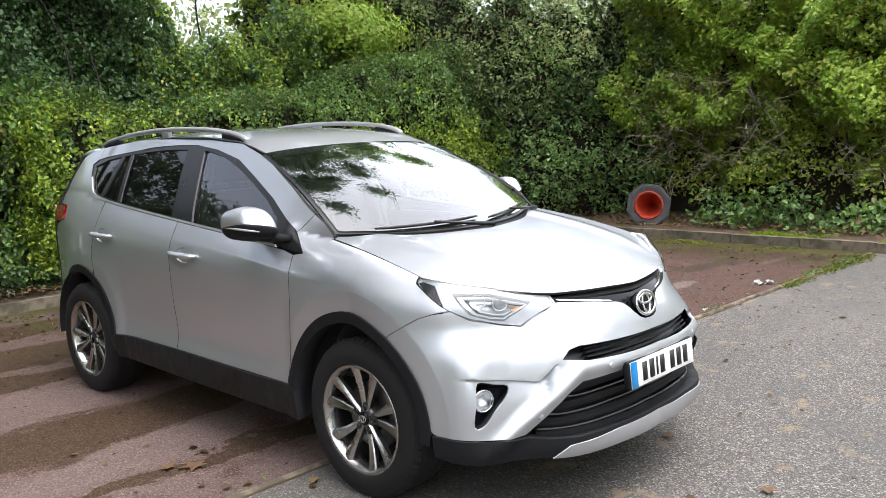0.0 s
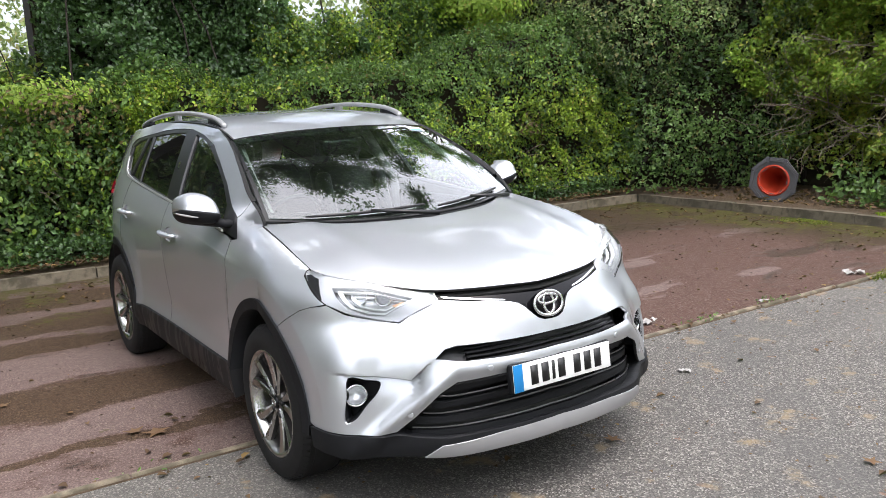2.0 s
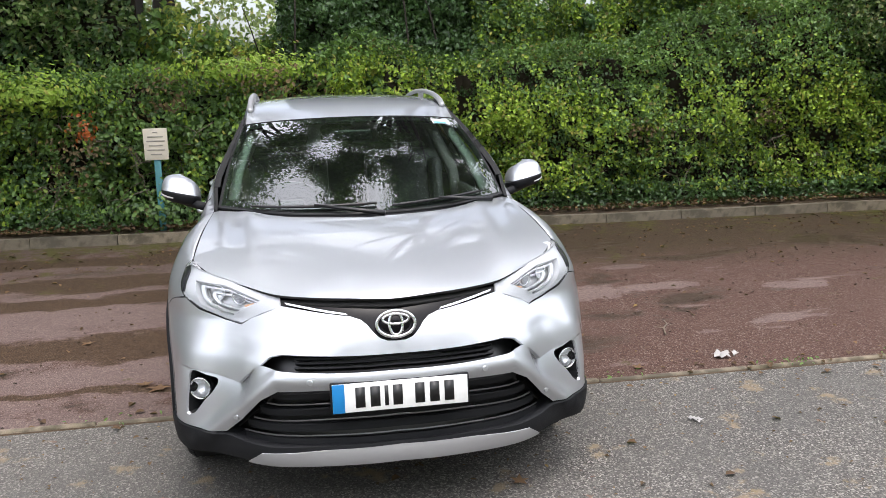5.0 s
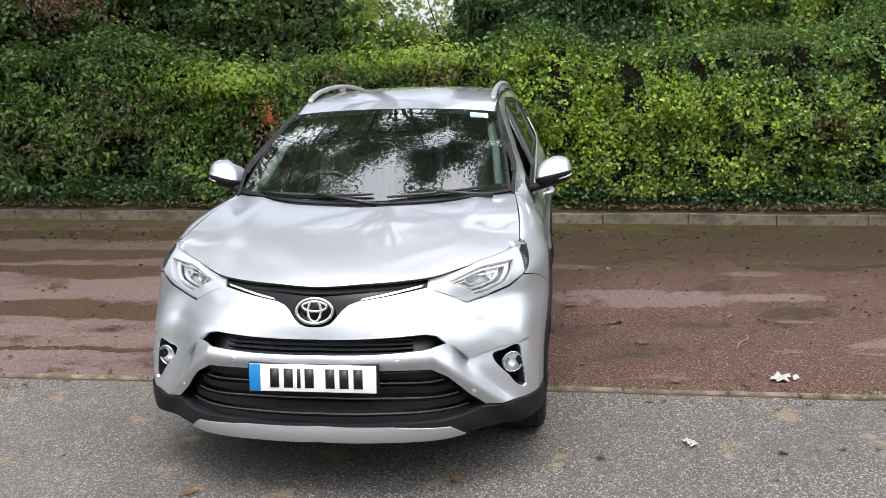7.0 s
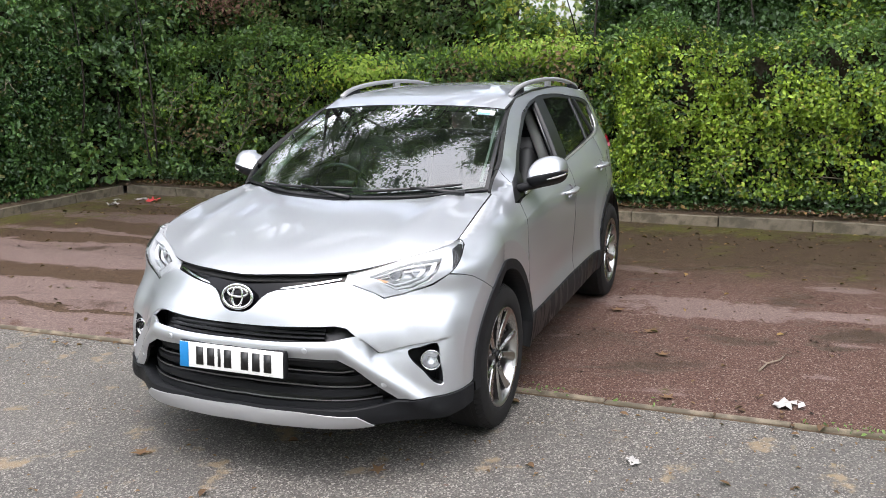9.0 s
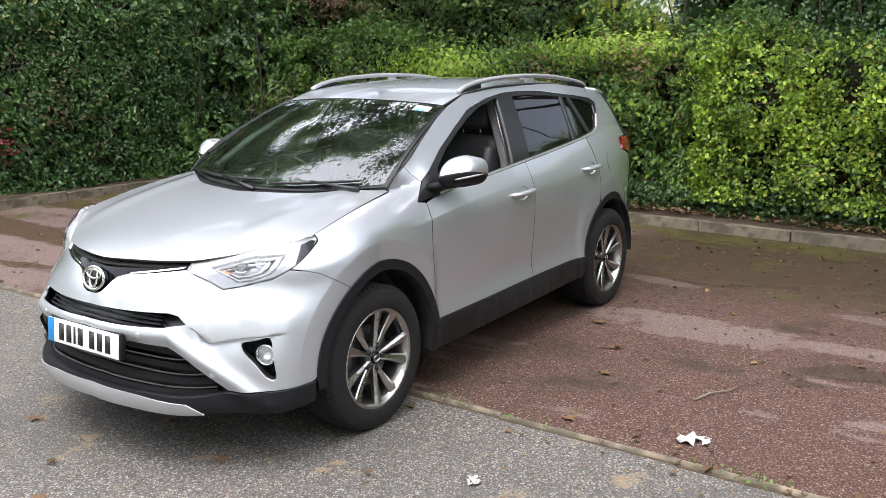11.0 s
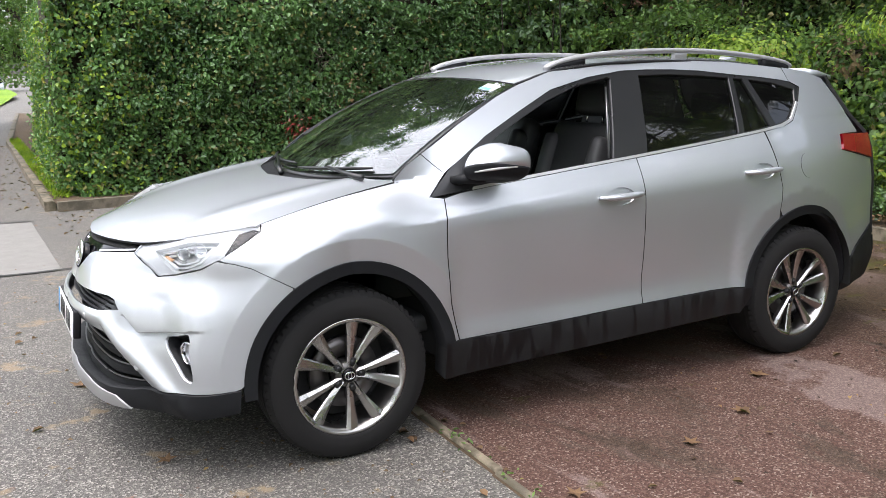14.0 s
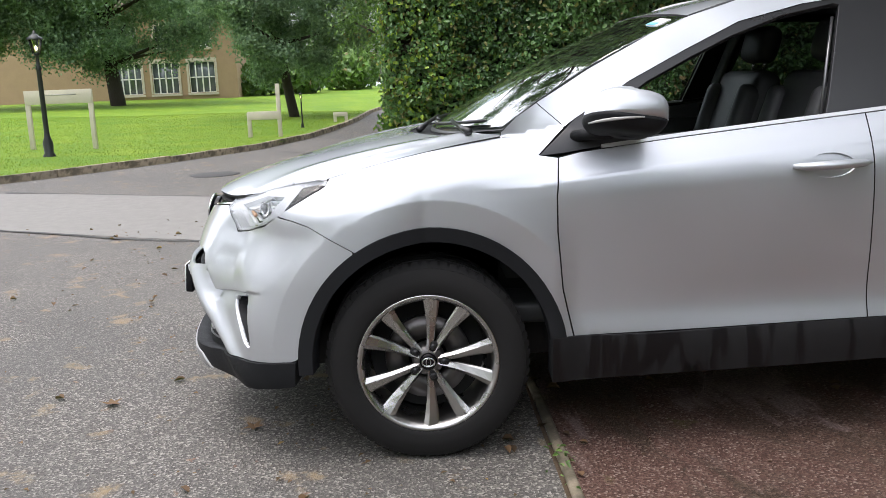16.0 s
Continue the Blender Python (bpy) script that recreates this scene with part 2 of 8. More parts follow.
def red_tarmac():
    """Worn red tarmac of the parking bays: paler dry film, dark damp, moss towards the kerbs."""
    n = Nodes("red_tarmac")
    c = n.coords()
    xyz = n.add("SeparateXYZ", Vector=c)
    x, y = xyz.outputs[0], xyz.outputs[1]
    chips = n.add("TexVoronoi", Vector=c, Scale=140.0)
    tone = n.add("SeparateColor", Color=chips.outputs["Color"]).outputs[0]
    grit = n.noise(c, 300, 3)
    base = n.ramp(tone, (0.0, (0.044, 0.021, 0.015)), (0.6, (0.100, 0.053, 0.040)), (0.9, (0.160, 0.106, 0.086)), (1.0, (0.30, 0.25, 0.21)))
    base = n.mix(n.math("MULTIPLY", grit, 0.5), base, (0.05, 0.03, 0.026))
    # pale dry silt, lying in streaks along the bays
    streak = n.noise(n.coords(scale=(1.0, 0.32, 1.0)), 1.7, 5, 0.62, 0.4)
    right_side = n.step(y, 1.0, -2.0)
    dry = n.step(n.math("ADD", streak, n.math("MULTIPLY", right_side, 0.17)), 0.60, 0.64)
    dry = n.math("MULTIPLY", dry, n.step(n.math("ADD", x, n.math("MULTIPLY", n.noise(c, 1.3, 4), 1.4)), -4.1, -3.3))
    # one large dry patch beside the car, and two small ones
    ragged = n.math("MULTIPLY", n.math("SUBTRACT", n.noise(c, 3.5, 5, 0.65), 0.5), 1.6)
    for px, py, rx, ry in ((-2.45, 1.65, 0.24, 0.75), (-2.5, 2.6, 0.12, 0.4), (-2.25, 3.7, 0.12, 0.3), (-3.3, 2.6, 0.10, 0.3), (-1.2, 4.2, 0.10, 0.25)):
        dx = n.math("POWER", n.math("ABSOLUTE", n.math("DIVIDE", n.math("SUBTRACT", x, px), rx)), 2.0)
        dy = n.math("POWER", n.math("ABSOLUTE", n.math("DIVIDE", n.math("SUBTRACT", y, py), ry)), 2.0)
        spot = n.step(n.math("ADD", n.math("ADD", dx, dy), n.math("MULTIPLY", ragged, 2.6)), 1.25, 0.75)
        dry = n.math("MAXIMUM", dry, spot)
    # on one side of the car long mossy bands cross the bays, with dry tarmac between
    one_side = n.step(y, 0.5, -0.2)
    wavy = n.math("ADD", x, n.math("ADD", n.math("MULTIPLY", n.math("SUBTRACT", n.noise(n.coords(scale=(1.0, 0.5, 1.0)), 1.6, 5, 0.6), 0.5), 0.9), n.math("MULTIPLY", ragged, 0.11)))
    bands = None
    for middle, half_width in ((-1.02, 0.07), (-1.92, 0.30), (-3.28, 0.22), (-4.0, 0.30), (-5.05, 0.30)):
        band = n.step(n.math("ABSOLUTE", n.math("SUBTRACT", wavy, middle)), half_width * 1.1, half_width * 0.8)
        bands = band if bands is None else n.math("MAXIMUM", bands, band)
    bands = n.math("MULTIPLY", bands, one_side)
    between = n.math("MULTIPLY", n.math("MULTIPLY", n.math("SUBTRACT", 1.0, bands), one_side), n.step(n.noise(c, 2.1, 5, 0.65), 0.36, 0.50))
    dry = n.math("MAXIMUM", n.math("MULTIPLY", dry, n.math("SUBTRACT", 1.0, bands)), n.math("MULTIPLY", between, 0.85))
    base = n.mix(n.math("MULTIPLY", dry, 0.7), base, n.mix(tone, (0.13, 0.095, 0.086), (0.22, 0.165, 0.15)))
    # damp
    damp = n.step(n.math("ADD", n.noise(n.coords(scale=(1.0, 0.55, 1.0)), 1.15, 5, 0.68, 0.5), n.math("MULTIPLY", right_side, 0.09)), 0.54, 0.63)
    wetness = n.math("MULTIPLY", n.math("MULTIPLY", damp, n.math("SUBTRACT", 1.0, dry)), n.math("SUBTRACT", 1.0, bands))
    base = n.mix(n.math("MULTIPLY", wetness, 0.72), base, n.mix(tone, (0.018, 0.014, 0.009), (0.060, 0.042, 0.028)))
    base = n.mix(n.math("MULTIPLY", bands, 0.8), base, n.mix(n.math("ADD", n.math("MULTIPLY", tone, 0.6), n.math("MULTIPLY", n.noise(c, 11, 4, 0.7), 0.4)), (0.014, 0.009, 0.005), (0.098, 0.062, 0.032)))
    # moss and mud near the kerbs
    near_rear = n.math("MAXIMUM", n.step(n.math("ADD", x, n.math("MULTIPLY", ragged, 0.9)), -2.7, -4.3), n.step(n.math("ADD", y, n.math("MULTIPLY", ragged, 0.4)), 5.3, 6.4))
    by_kerb = n.math("MAXIMUM", n.step(x, -4.9, -5.75), n.math("MAXIMUM", n.step(n.math("ADD", y, n.math("MULTIPLY", ragged, 0.6)), 5.5, 6.7), n.step(n.math("ADD", y, n.math("MULTIPLY", ragged, 0.5)), -5.6, -6.6)))
    moss_noise = n.math("ADD", n.math("MULTIPLY", n.noise(c, 2.3, 6, 0.7), 0.62), n.math("MULTIPLY", n.noise(c, 9, 4, 0.7), 0.38))
    moss = n.step(n.math("ADD", moss_noise, n.math("ADD", n.math("MULTIPLY", near_rear, 0.06), n.math("MULTIPLY", by_kerb, 0.09))), 0.59, 0.69)
    moss_grain = n.noise(c, 70, 3)
    base = n.mix(n.math("MULTIPLY", near_rear, n.math("SUBTRACT", 0.82, n.math("MULTIPLY", one_side, 0.55))), base, n.mix(tone, (0.018, 0.013, 0.006), (0.062, 0.043, 0.022)))
    base = n.mix(n.math("MULTIPLY", moss, 0.85), base, n.mix(moss_grain, (0.026, 0.026, 0.007), (0.105, 0.102, 0.018)))
    rough = n.math("SUBTRACT", 0.85, n.math("MULTIPLY", wetness, 0.30))
    height = n.math("ADD", chips.outputs["Distance"], n.math("ADD", grit, n.math("MULTIPLY", moss, 1.5)))
    return n.finish(Base_Color=base, Roughness=rough, Specular_IOR_Level=0.22, Normal=n.bump(height, 0.5, 0.006))


def stone_kerb(name="kerb_concrete", pale=1.0):
    n = Nodes(name)
    c = n.coords("Object")
    g = n.noise(c, 130, 4)
    w = n.noise(c, 6, 5)
    rnd = n.add("ObjectInfo").outputs["Random"]
    col = n.mix(g, (0.125 * pale, 0.103 * pale, 0.074 * pale), (0.28 * pale, 0.23 * pale, 0.165 * pale))
    col = n.mix(n.math("MULTIPLY", n.step(w, 0.42, 0.6), 0.75), col, (0.05, 0.043, 0.026))
    grime = n.noise(c, 1.7, 5, 0.7, 0.5)
    col = n.mix(n.math("MULTIPLY", n.step(grime, 0.45, 0.62), 0.55), col, (0.065, 0.06, 0.028))
    col = n.mix(n.math("MULTIPLY", rnd, 0.45), col, (0.085, 0.078, 0.062))
    return n.finish(Base_Color=col, Roughness=0.9, Normal=n.bump(g, 0.5, 0.004))


def soil_material():
    n = Nodes("soil")
    c = n.coords()
    g = n.noise(c, 40, 6, 0.7)
    w = n.noise(c, 4, 4)
    col = n.mix(g, (0.045, 0.028, 0.018), (0.15, 0.095, 0.055))
    col = n.mix(n.math("MULTIPLY", w, 0.4), col, (0.06, 0.05, 0.02))
    return n.finish(Base_Color=col, Roughness=0.95, Normal=n.bump(g, 0.9, 0.03))


def lawn_material():
    n = Nodes("lawn")
    c = n.coords()
    g = n.noise(c, 30, 5, 0.7)
    w = n.noise(c, 0.8, 4)
    col = n.mix(g, (0.070, 0.150, 0.003), (0.19, 0.335, 0.006))
    col = n.mix(n.math("MULTIPLY", n.step(w, 0.4, 0.7), 0.5), col, (0.25, 0.33, 0.012))
    col = n.mix(n.math("MULTIPLY", n.step(n.noise(c, 0.22, 5, 0.65, 0.5), 0.48, 0.6), 0.4), col, (0.075, 0.19, 0.006))
    return n.finish(Base_Color=col, Roughness=0.9, Normal=n.bump(g, 1.0, 0.05))


def bark_material():
    n = Nodes("bark")
    c = n.coords(scale=(1, 1, 0.25))
    g = n.noise(c, 22, 6, 0.7)
    col = n.mix(g, (0.014, 0.011, 0.008), (0.06, 0.048, 0.036))
    return n.finish(Base_Color=col, Roughness=0.95, Normal=n.bump(g, 0.9, 0.02))


PAINT = silver_paint()
BLACK_PLASTIC = plain("black_plastic", (0.0085, 0.009, 0.0105), 0.6, grain=0.25, scale=240, spec=0.22)
SATIN_BLACK = plain("satin_black", (0.012, 0.012, 0.013), 0.3, grain=0.05)
GLOSS_BLACK = plain("gloss_black", (0.004, 0.004, 0.005), 0.08, spec=0.18)
DARK_CAVITY = plain("underbody_and_gap_shade", (0.01, 0.01, 0.01), 0.9, grain=0.1)
RUBBER = plain("tyre_rubber", (0.013, 0.0125, 0.0125), 0.8, grain=0.3, scale=160, spec=0.25)


def wet_plastic():
    """Black plastic with streaks of water that has run down it."""
    n = Nodes("wet_black_plastic")
    streak = n.noise(n.coords(scale=(9.0, 9.0, 1.3)), 1.6, 4, 0.6, 0.4)
    wet = n.step(streak, 0.50, 0.54)
    return n.finish(Base_Color=n.mix(wet, (0.010, 0.010, 0.011), (0.005, 0.005, 0.006)), Roughness=n.math("SUBTRACT", 0.62, n.math("MULTIPLY", wet, 0.22)), Specular_IOR_Level=0.35)


WET_PLASTIC = wet_plastic()
CHROME = plain("chrome", (0.68, 0.68, 0.69), 0.12, metal=1.0)
DARK_CHROME = plain("dark_chrome", (0.16, 0.16, 0.165), 0.3, metal=0.8)
ALLOY = plain("machined_alloy", (0.46, 0.45, 0.44), 0.27, metal=1.0, grain=0.06)
DARK_ALLOY = plain("dark_alloy", (0.12, 0.113, 0.11), 0.38, metal=0.85, grain=0.06)
BRIGHT_TRIM = plain("bright_trim", (0.62, 0.62, 0.63), 0.34, metal=0.75)
SKID = plain("silver_plastic", (0.37, 0.37, 0.375), 0.42, metal=0.5, grain=0.05)
LAMP_SHELL = plain("lamp_reflector", (0.80, 0.81, 0.83), 0.3, metal=0.7)
LAMP_WHITE = plain("white_light_guide", (0.62, 0.63, 0.65), 0.25)
LAMP_GREY = plain("lamp_inside", (0.46, 0.465, 0.475), 0.28, metal=0.5)
LAMP_AMBER = plain("amber_reflector", (0.62, 0.36, 0.20), 0.3, metal=0.3)
LAMP_LENS = plain("projector_glass", (0.30, 0.31, 0.33), 0.1, metal=0.4, coat=0.8)
LAMP_DARK = plain("lamp_bezel", (0.025, 0.025, 0.028), 0.4, spec=0.2)
RED_LENS = plain("red_lens", (0.22, 0.006, 0.012), 0.2, coat=0.3)
AMBER_LENS = plain("indicator_lens", (0.38, 0.37, 0.36), 0.15, coat=0.6)
PLATE_WHITE = plain("plate_white", (0.82, 0.82, 0.80), 0.35)
PLATE_BLUE = plain("plate_blue", (0.01, 0.20, 0.50), 0.35)
PLATE_BLACK = plain("plate_black", (0.012, 0.012, 0.012), 0.4)
SEAT = plain("seat_leather", (0.05, 0.05, 0.052), 0.5, grain=0.2, scale=120)
TRIM_GREY = plain("cabin_grey", (0.30, 0.31, 0.295), 0.7, grain=0.1)
DASH = plain("dashboard", (0.035, 0.036, 0.037), 0.55, grain=0.15, scale=200)
WIND_GLASS = thin_glass("windscreen_glass", (0.62, 0.78, 0.70), panes=2.8)
SIDE_GLASS = thin_glass("side_glass", (0.70, 0.76, 0.74))
PRIVACY_GLASS = thin_glass("privacy_glass", (0.20, 0.215, 0.215), panes=1.0)
LAMP_GLASS = thin_glass("lamp_cover", (0.92, 0.93, 0.94), dirt=0.006, panes=0.7)
ASPHALT, RED_TARMAC, KERB, SOIL, LAWN, BARK = asphalt(), red_tarmac(), stone_kerb(), soil_material(), lawn_material(), bark_material()
EDGING = stone_kerb("edging_concrete", 1.35)
TWIG = plain("dry_twig", (0.20, 0.165, 0.125), 0.9, grain=0.4, scale=30)
LEAF_YELLOW = leaf_material("golden_privet_leaf", (0.046, 0.108, 0.014), (0.490, 0.670, 0.070), (0.42, 0.40, 0.08), 0.08)
LEAF_GREEN = leaf_material("hedge_leaf", (0.022, 0.058, 0.016), (0.230, 0.385, 0.096), (0.15, 0.12, 0.035), 0.04)
LEAF_LAUREL = leaf_material("laurel_leaf", (0.030, 0.086, 0.024), (0.155, 0.295, 0.080), (0.20, 0.20, 0.06), 0.12, 0.25, 0.3)
LEAF_IVY = leaf_material("ivy_leaf", (0.012, 0.032, 0.010), (0.095, 0.180, 0.052), None, 0, 0.2, 0.32)
LEAF_OLIVE = leaf_material("dull_olive_leaf", (0.060, 0.085, 0.034), (0.390, 0.470, 0.180), (0.34, 0.30, 0.12), 0.1, 0.35, 0.34)
# for dark trees, and for leaves that stand in hedge shade
LEAF_DARK = leaf_material("dark_leaf_and_hedge_shade", (0.018, 0.048, 0.018), (0.125, 0.235, 0.075), None, 0, 0.25)
LEAF_LIGHT = leaf_material("light_tree_leaf", (0.19, 0.27, 0.055), (0.60, 0.66, 0.12), (0.52, 0.44, 0.07), 0.12, 0.5)
LEAF_FRESH = leaf_material("fresh_leaf", (0.16, 0.28, 0.03), (0.46, 0.62, 0.09), (0.50, 0.48, 0.10), 0.08, 0.45)
LEAF_FAR = leaf_material("park_tree_leaf", (0.085, 0.150, 0.095), (0.27, 0.38, 0.225), None, 0, 0.4, 0.7)
LEAF_FALLEN = leaf_material("fallen_leaf", (0.05, 0.026, 0.013), (0.17, 0.095, 0.045), (0.24, 0.15, 0.05), 0.06, 0.1, 0.8)
# dark brown that puts the shade deep inside the hedges into colour
HEDGE_SHADE = plain("hedge_inside_shade", (0.024, 0.018, 0.010), 1.0, grain=0.4, scale=14)


# ---- ground, kerbs and beds ----
def rear_kerb_x(y):
    return -5.87 + 0.055 * y


def side_kerb_y(x):
    return 7.0 - 0.045 * (x + 2.5)


def low_kerb_y(x):
    return -6.95 + 0.02 * x


def sheet(name, outline, z, material, step=1.0, height=None):
    """A flat or gently rolling sheet with the given outline."""
    bm = bmesh.new()
    vs = [bm.verts.new((x, y, z)) for x, y in outline]
    es = [bm.edges.new((a, b)) for a, b in zip(vs, vs[1:] + vs[:1])]
    bmesh.ops.triangle_fill(bm, use_beauty=True, use_dissolve=False, edges=es, normal=(0, 0, 1))
    if height:
        xs, ys = [p[0] for p in outline], [p[1] for p in outline]
        for lo, hi, no in ((min(xs), max(xs), (1, 0, 0)), (min(ys), max(ys), (0, 1, 0))):
            k = lo + step
            while k < hi:
                bmesh.ops.bisect_plane(bm, geom=bm.verts[:] + bm.edges[:] + bm.faces[:], dist=1e-5, plane_co=tuple(k * c for c in no), plane_no=no)
                k += step
        for v in bm.verts:
            v.co.z = height(v.co.x, v.co.y)
    for f in bm.faces:
        if f.normal.z < 0:
            f.normal_flip()
    me = bpy.data.meshes.new(name)
    bm.to_mesh(me)
    bm.free()
    me.polygons.foreach_set("use_smooth", [True] * len(me.polygons))
    me.materials.append(material)
    return new(name, me)


ground = sheet("road", [(-900, -900), (900, -900), (900, 900), (-900, 900)], 0.0, ASPHALT)
tagged(ground, "grey worn asphalt road with brown stains and scattered leaves", "road", kind="structure")

BAY_X = -0.40
bay_outline = [(BAY_X - 0.05, -6.9), (BAY_X - 0.04, 2.5), (BAY_X + 0.12, 6.9)] + [(x, side_kerb_y(x)) for x in (-1.5, -3.0, -4.5)] \
    + [(rear_kerb_x(y), y) for y in (7.1, 3.5, 0, -3.5, -7.0)] + [(x, low_kerb_y(x)) for x in (-4.5, -2.5)]
bay = sheet("parking_bay", bay_outline, 0.004, RED_TARMAC)
tagged(bay, "worn red tarmac parking bays, partly damp and mossy", "parking bay", kind="structure")


def strip_piece(length):
    """A short length of the narrow concrete edging, with a worn, rounded top."""
    bm = box(bmesh.new(), (0, 0, 0), (0.038, length - 0.006, 0.060), bevel=0.007, segments=1)
    return mesh_of(bm, "edging")


edging = new("edging_strip")
tagged(edging, "narrow worn concrete edging strip between red bays and road", "edging", kind="structure")
edge_len = 0.92
edge_mesh = strip_piece(edge_len)
edge_mesh.materials.append(EDGING)
# a narrow darker strip along the edging's road side
joint_mesh = mesh_of(box(bmesh.new(), (0, 0, 0), (0.016, edge_len, 0.02), bevel=0.003, segments=1), "joint")
joint_mesh.materials.append(SOIL)
for k in range(15):
    y = -6.5 + k * edge_len
    ob = part("edging_stone", edge_mesh, None, edging)
    ob.matrix_world = pose(BAY_X - 0.055 + 0.0042 * max(y, 0) ** 1.85 + random.uniform(-0.006, 0.006), y, -0.014 + random.uniform(-0.003, 0.003), 0, random.uniform(-1, 1), random.uniform(-0.4, 0.4))
    part("edging_joint", joint_mesh, None, edging).matrix_world = pose(BAY_X - 0.030 + 0.0042 * max(y, 0) ** 1.85, y, -0.006, 0, 0, 0)


def kerb_stone_mesh(length):
    """A precast kerb stone with a chamfered upper front edge; the front faces +x."""
    w, h, c = 0.125, 0.26, 0.035
    prof = [(-w / 2, -h / 2), (w / 2, -h / 2), (w / 2, h / 2 - c), (w / 2 - c * 0.35, h / 2 - c * 0.3), (w / 2 - c, h / 2), (-w / 2, h / 2)]
    bm = bmesh.new()
    a = [bm.verts.new((x, -length / 2, z)) for x, z in prof]
    b = [bm.verts.new((x, length / 2, z)) for x, z in prof]
    n = len(prof)
    for i in range(n):
        bm.faces.new((a[i], a[(i + 1) % n], b[(i + 1) % n], b[i]))
    bm.faces.new(a[::-1])
    bm.faces.new(b)
    me = mesh_of(bm, "kerb_stone", flat=True)
    me.materials.append(KERB)
    return me


KERB_TOP = 0.115
STONE = 0.915
stone_mesh = kerb_stone_mesh(STONE - 0.012)


def kerb_run(thing, start, end, flip=1, mesh=None):
    """Kerb stones from start to end; their front looks to the left of the way, or to the right if flip is -1."""
    a, b = Vector((*start, 0)), Vector((*end, 0))
    way = (b - a).normalized()
    count = max(1, round((b - a).length / STONE))
    size = (b - a).length / count / STONE
    turn = math.degrees(math.atan2(way.y, way.x)) - 90 + (180 if flip < 0 else 0)
    for k in range(count):
        p = a + way * ((k + 0.5) * STONE * size)
        ob = part("kerb_stone", mesh or stone_mesh, None, thing)
        ob.matrix_world = pose(p.x + random.uniform(-0.006, 0.006), p.y + random.uniform(-0.004, 0.004), KERB_TOP - 0.13 + random.uniform(-0.007, 0.007),
                               random.uniform(-0.5, 0.5), random.uniform(-1, 1), turn + random.uniform(-0.6, 0.6)) @ Matrix.Diagonal((1, size, 1, 1))


kerb_rear = tagged(new("kerb_rear"), "weathered concrete kerb along the hedge bed", "kerb", kind="structure")
kerb_run(kerb_rear, (rear_kerb_x(-7.0) - 0.06, -7.0), (rear_kerb_x(7.1) - 0.06, 7.1), flip=-1)
kerb_high = tagged(new("kerb_side_high"), "weathered concrete kerb beside the overgrown bank", "kerb", kind="structure")
kerb_run(kerb_high, (-5.5, side_kerb_y(-5.5) + 0.06), (0.6, side_kerb_y(0.6) + 0.06), flip=-1)
kerb_run(kerb_high, (0.6, side_kerb_y(0.6) + 0.06), (6.5, 9.5), flip=-1)
kerb_low = tagged(new("kerb_side_low"), "weathered concrete kerb round the foot of the clipped hedge", "kerb", kind="structure")
kerb_run(kerb_low, (-6.25, low_kerb_y(-6.2) - 0.06), (0.42, low_kerb_y(0.5) - 0.06), flip=1)
kerb_run(kerb_low, (0.49, low_kerb_y(0.5) - 0.10), (0.42, -18.0), flip=1)
kerb_run(kerb_low, (0.42, -18.0), (-0.6, -34.0), flip=1)


def bed_height(x, y):
    return KERB_TOP - 0.03 + 0.05 * noise.noise((x * 1.3, y * 1.3, 3.1)) + 0.03 * noise.noise((x * 5, y * 5, 1.7))


bed_rear = sheet("planting_bed_rear", [(rear_kerb_x(-7) - 0.09, -7.4), (rear_kerb_x(7.1) - 0.09, 7.3), (-5.6, 16), (-16, 16), (-16, -16), (-6.4, -16)], 0.09, SOIL, 0.5, bed_height)
tagged(bed_rear, "brown soil bed covered with leaf litter", "planting bed", kind="structure")
bed_high = sheet("planting_bed_high", [(-5.5, side_kerb_y(-5.5) + 0.1), (0.6, side_kerb_y(0.6) + 0.1), (6.5, 9.6), (6.5, 20), (-5.6, 20)], 0.09, SOIL, 0.5, bed_height)
tagged(bed_high, "brown soil bank with moss and leaf litter", "planting bed", kind="structure")
bed_low = sheet("planting_bed_low", [(-6.4, low_kerb_y(-6.4) - 0.1), (0.43, low_kerb_y(0.5) - 0.1), (0.36, -18), (-0.66, -34), (-6.4, -34)], 0.09, SOIL, 0.6, bed_height)
tagged(bed_low, "soil strip under the clipped hedge", "planting bed", kind="structure")


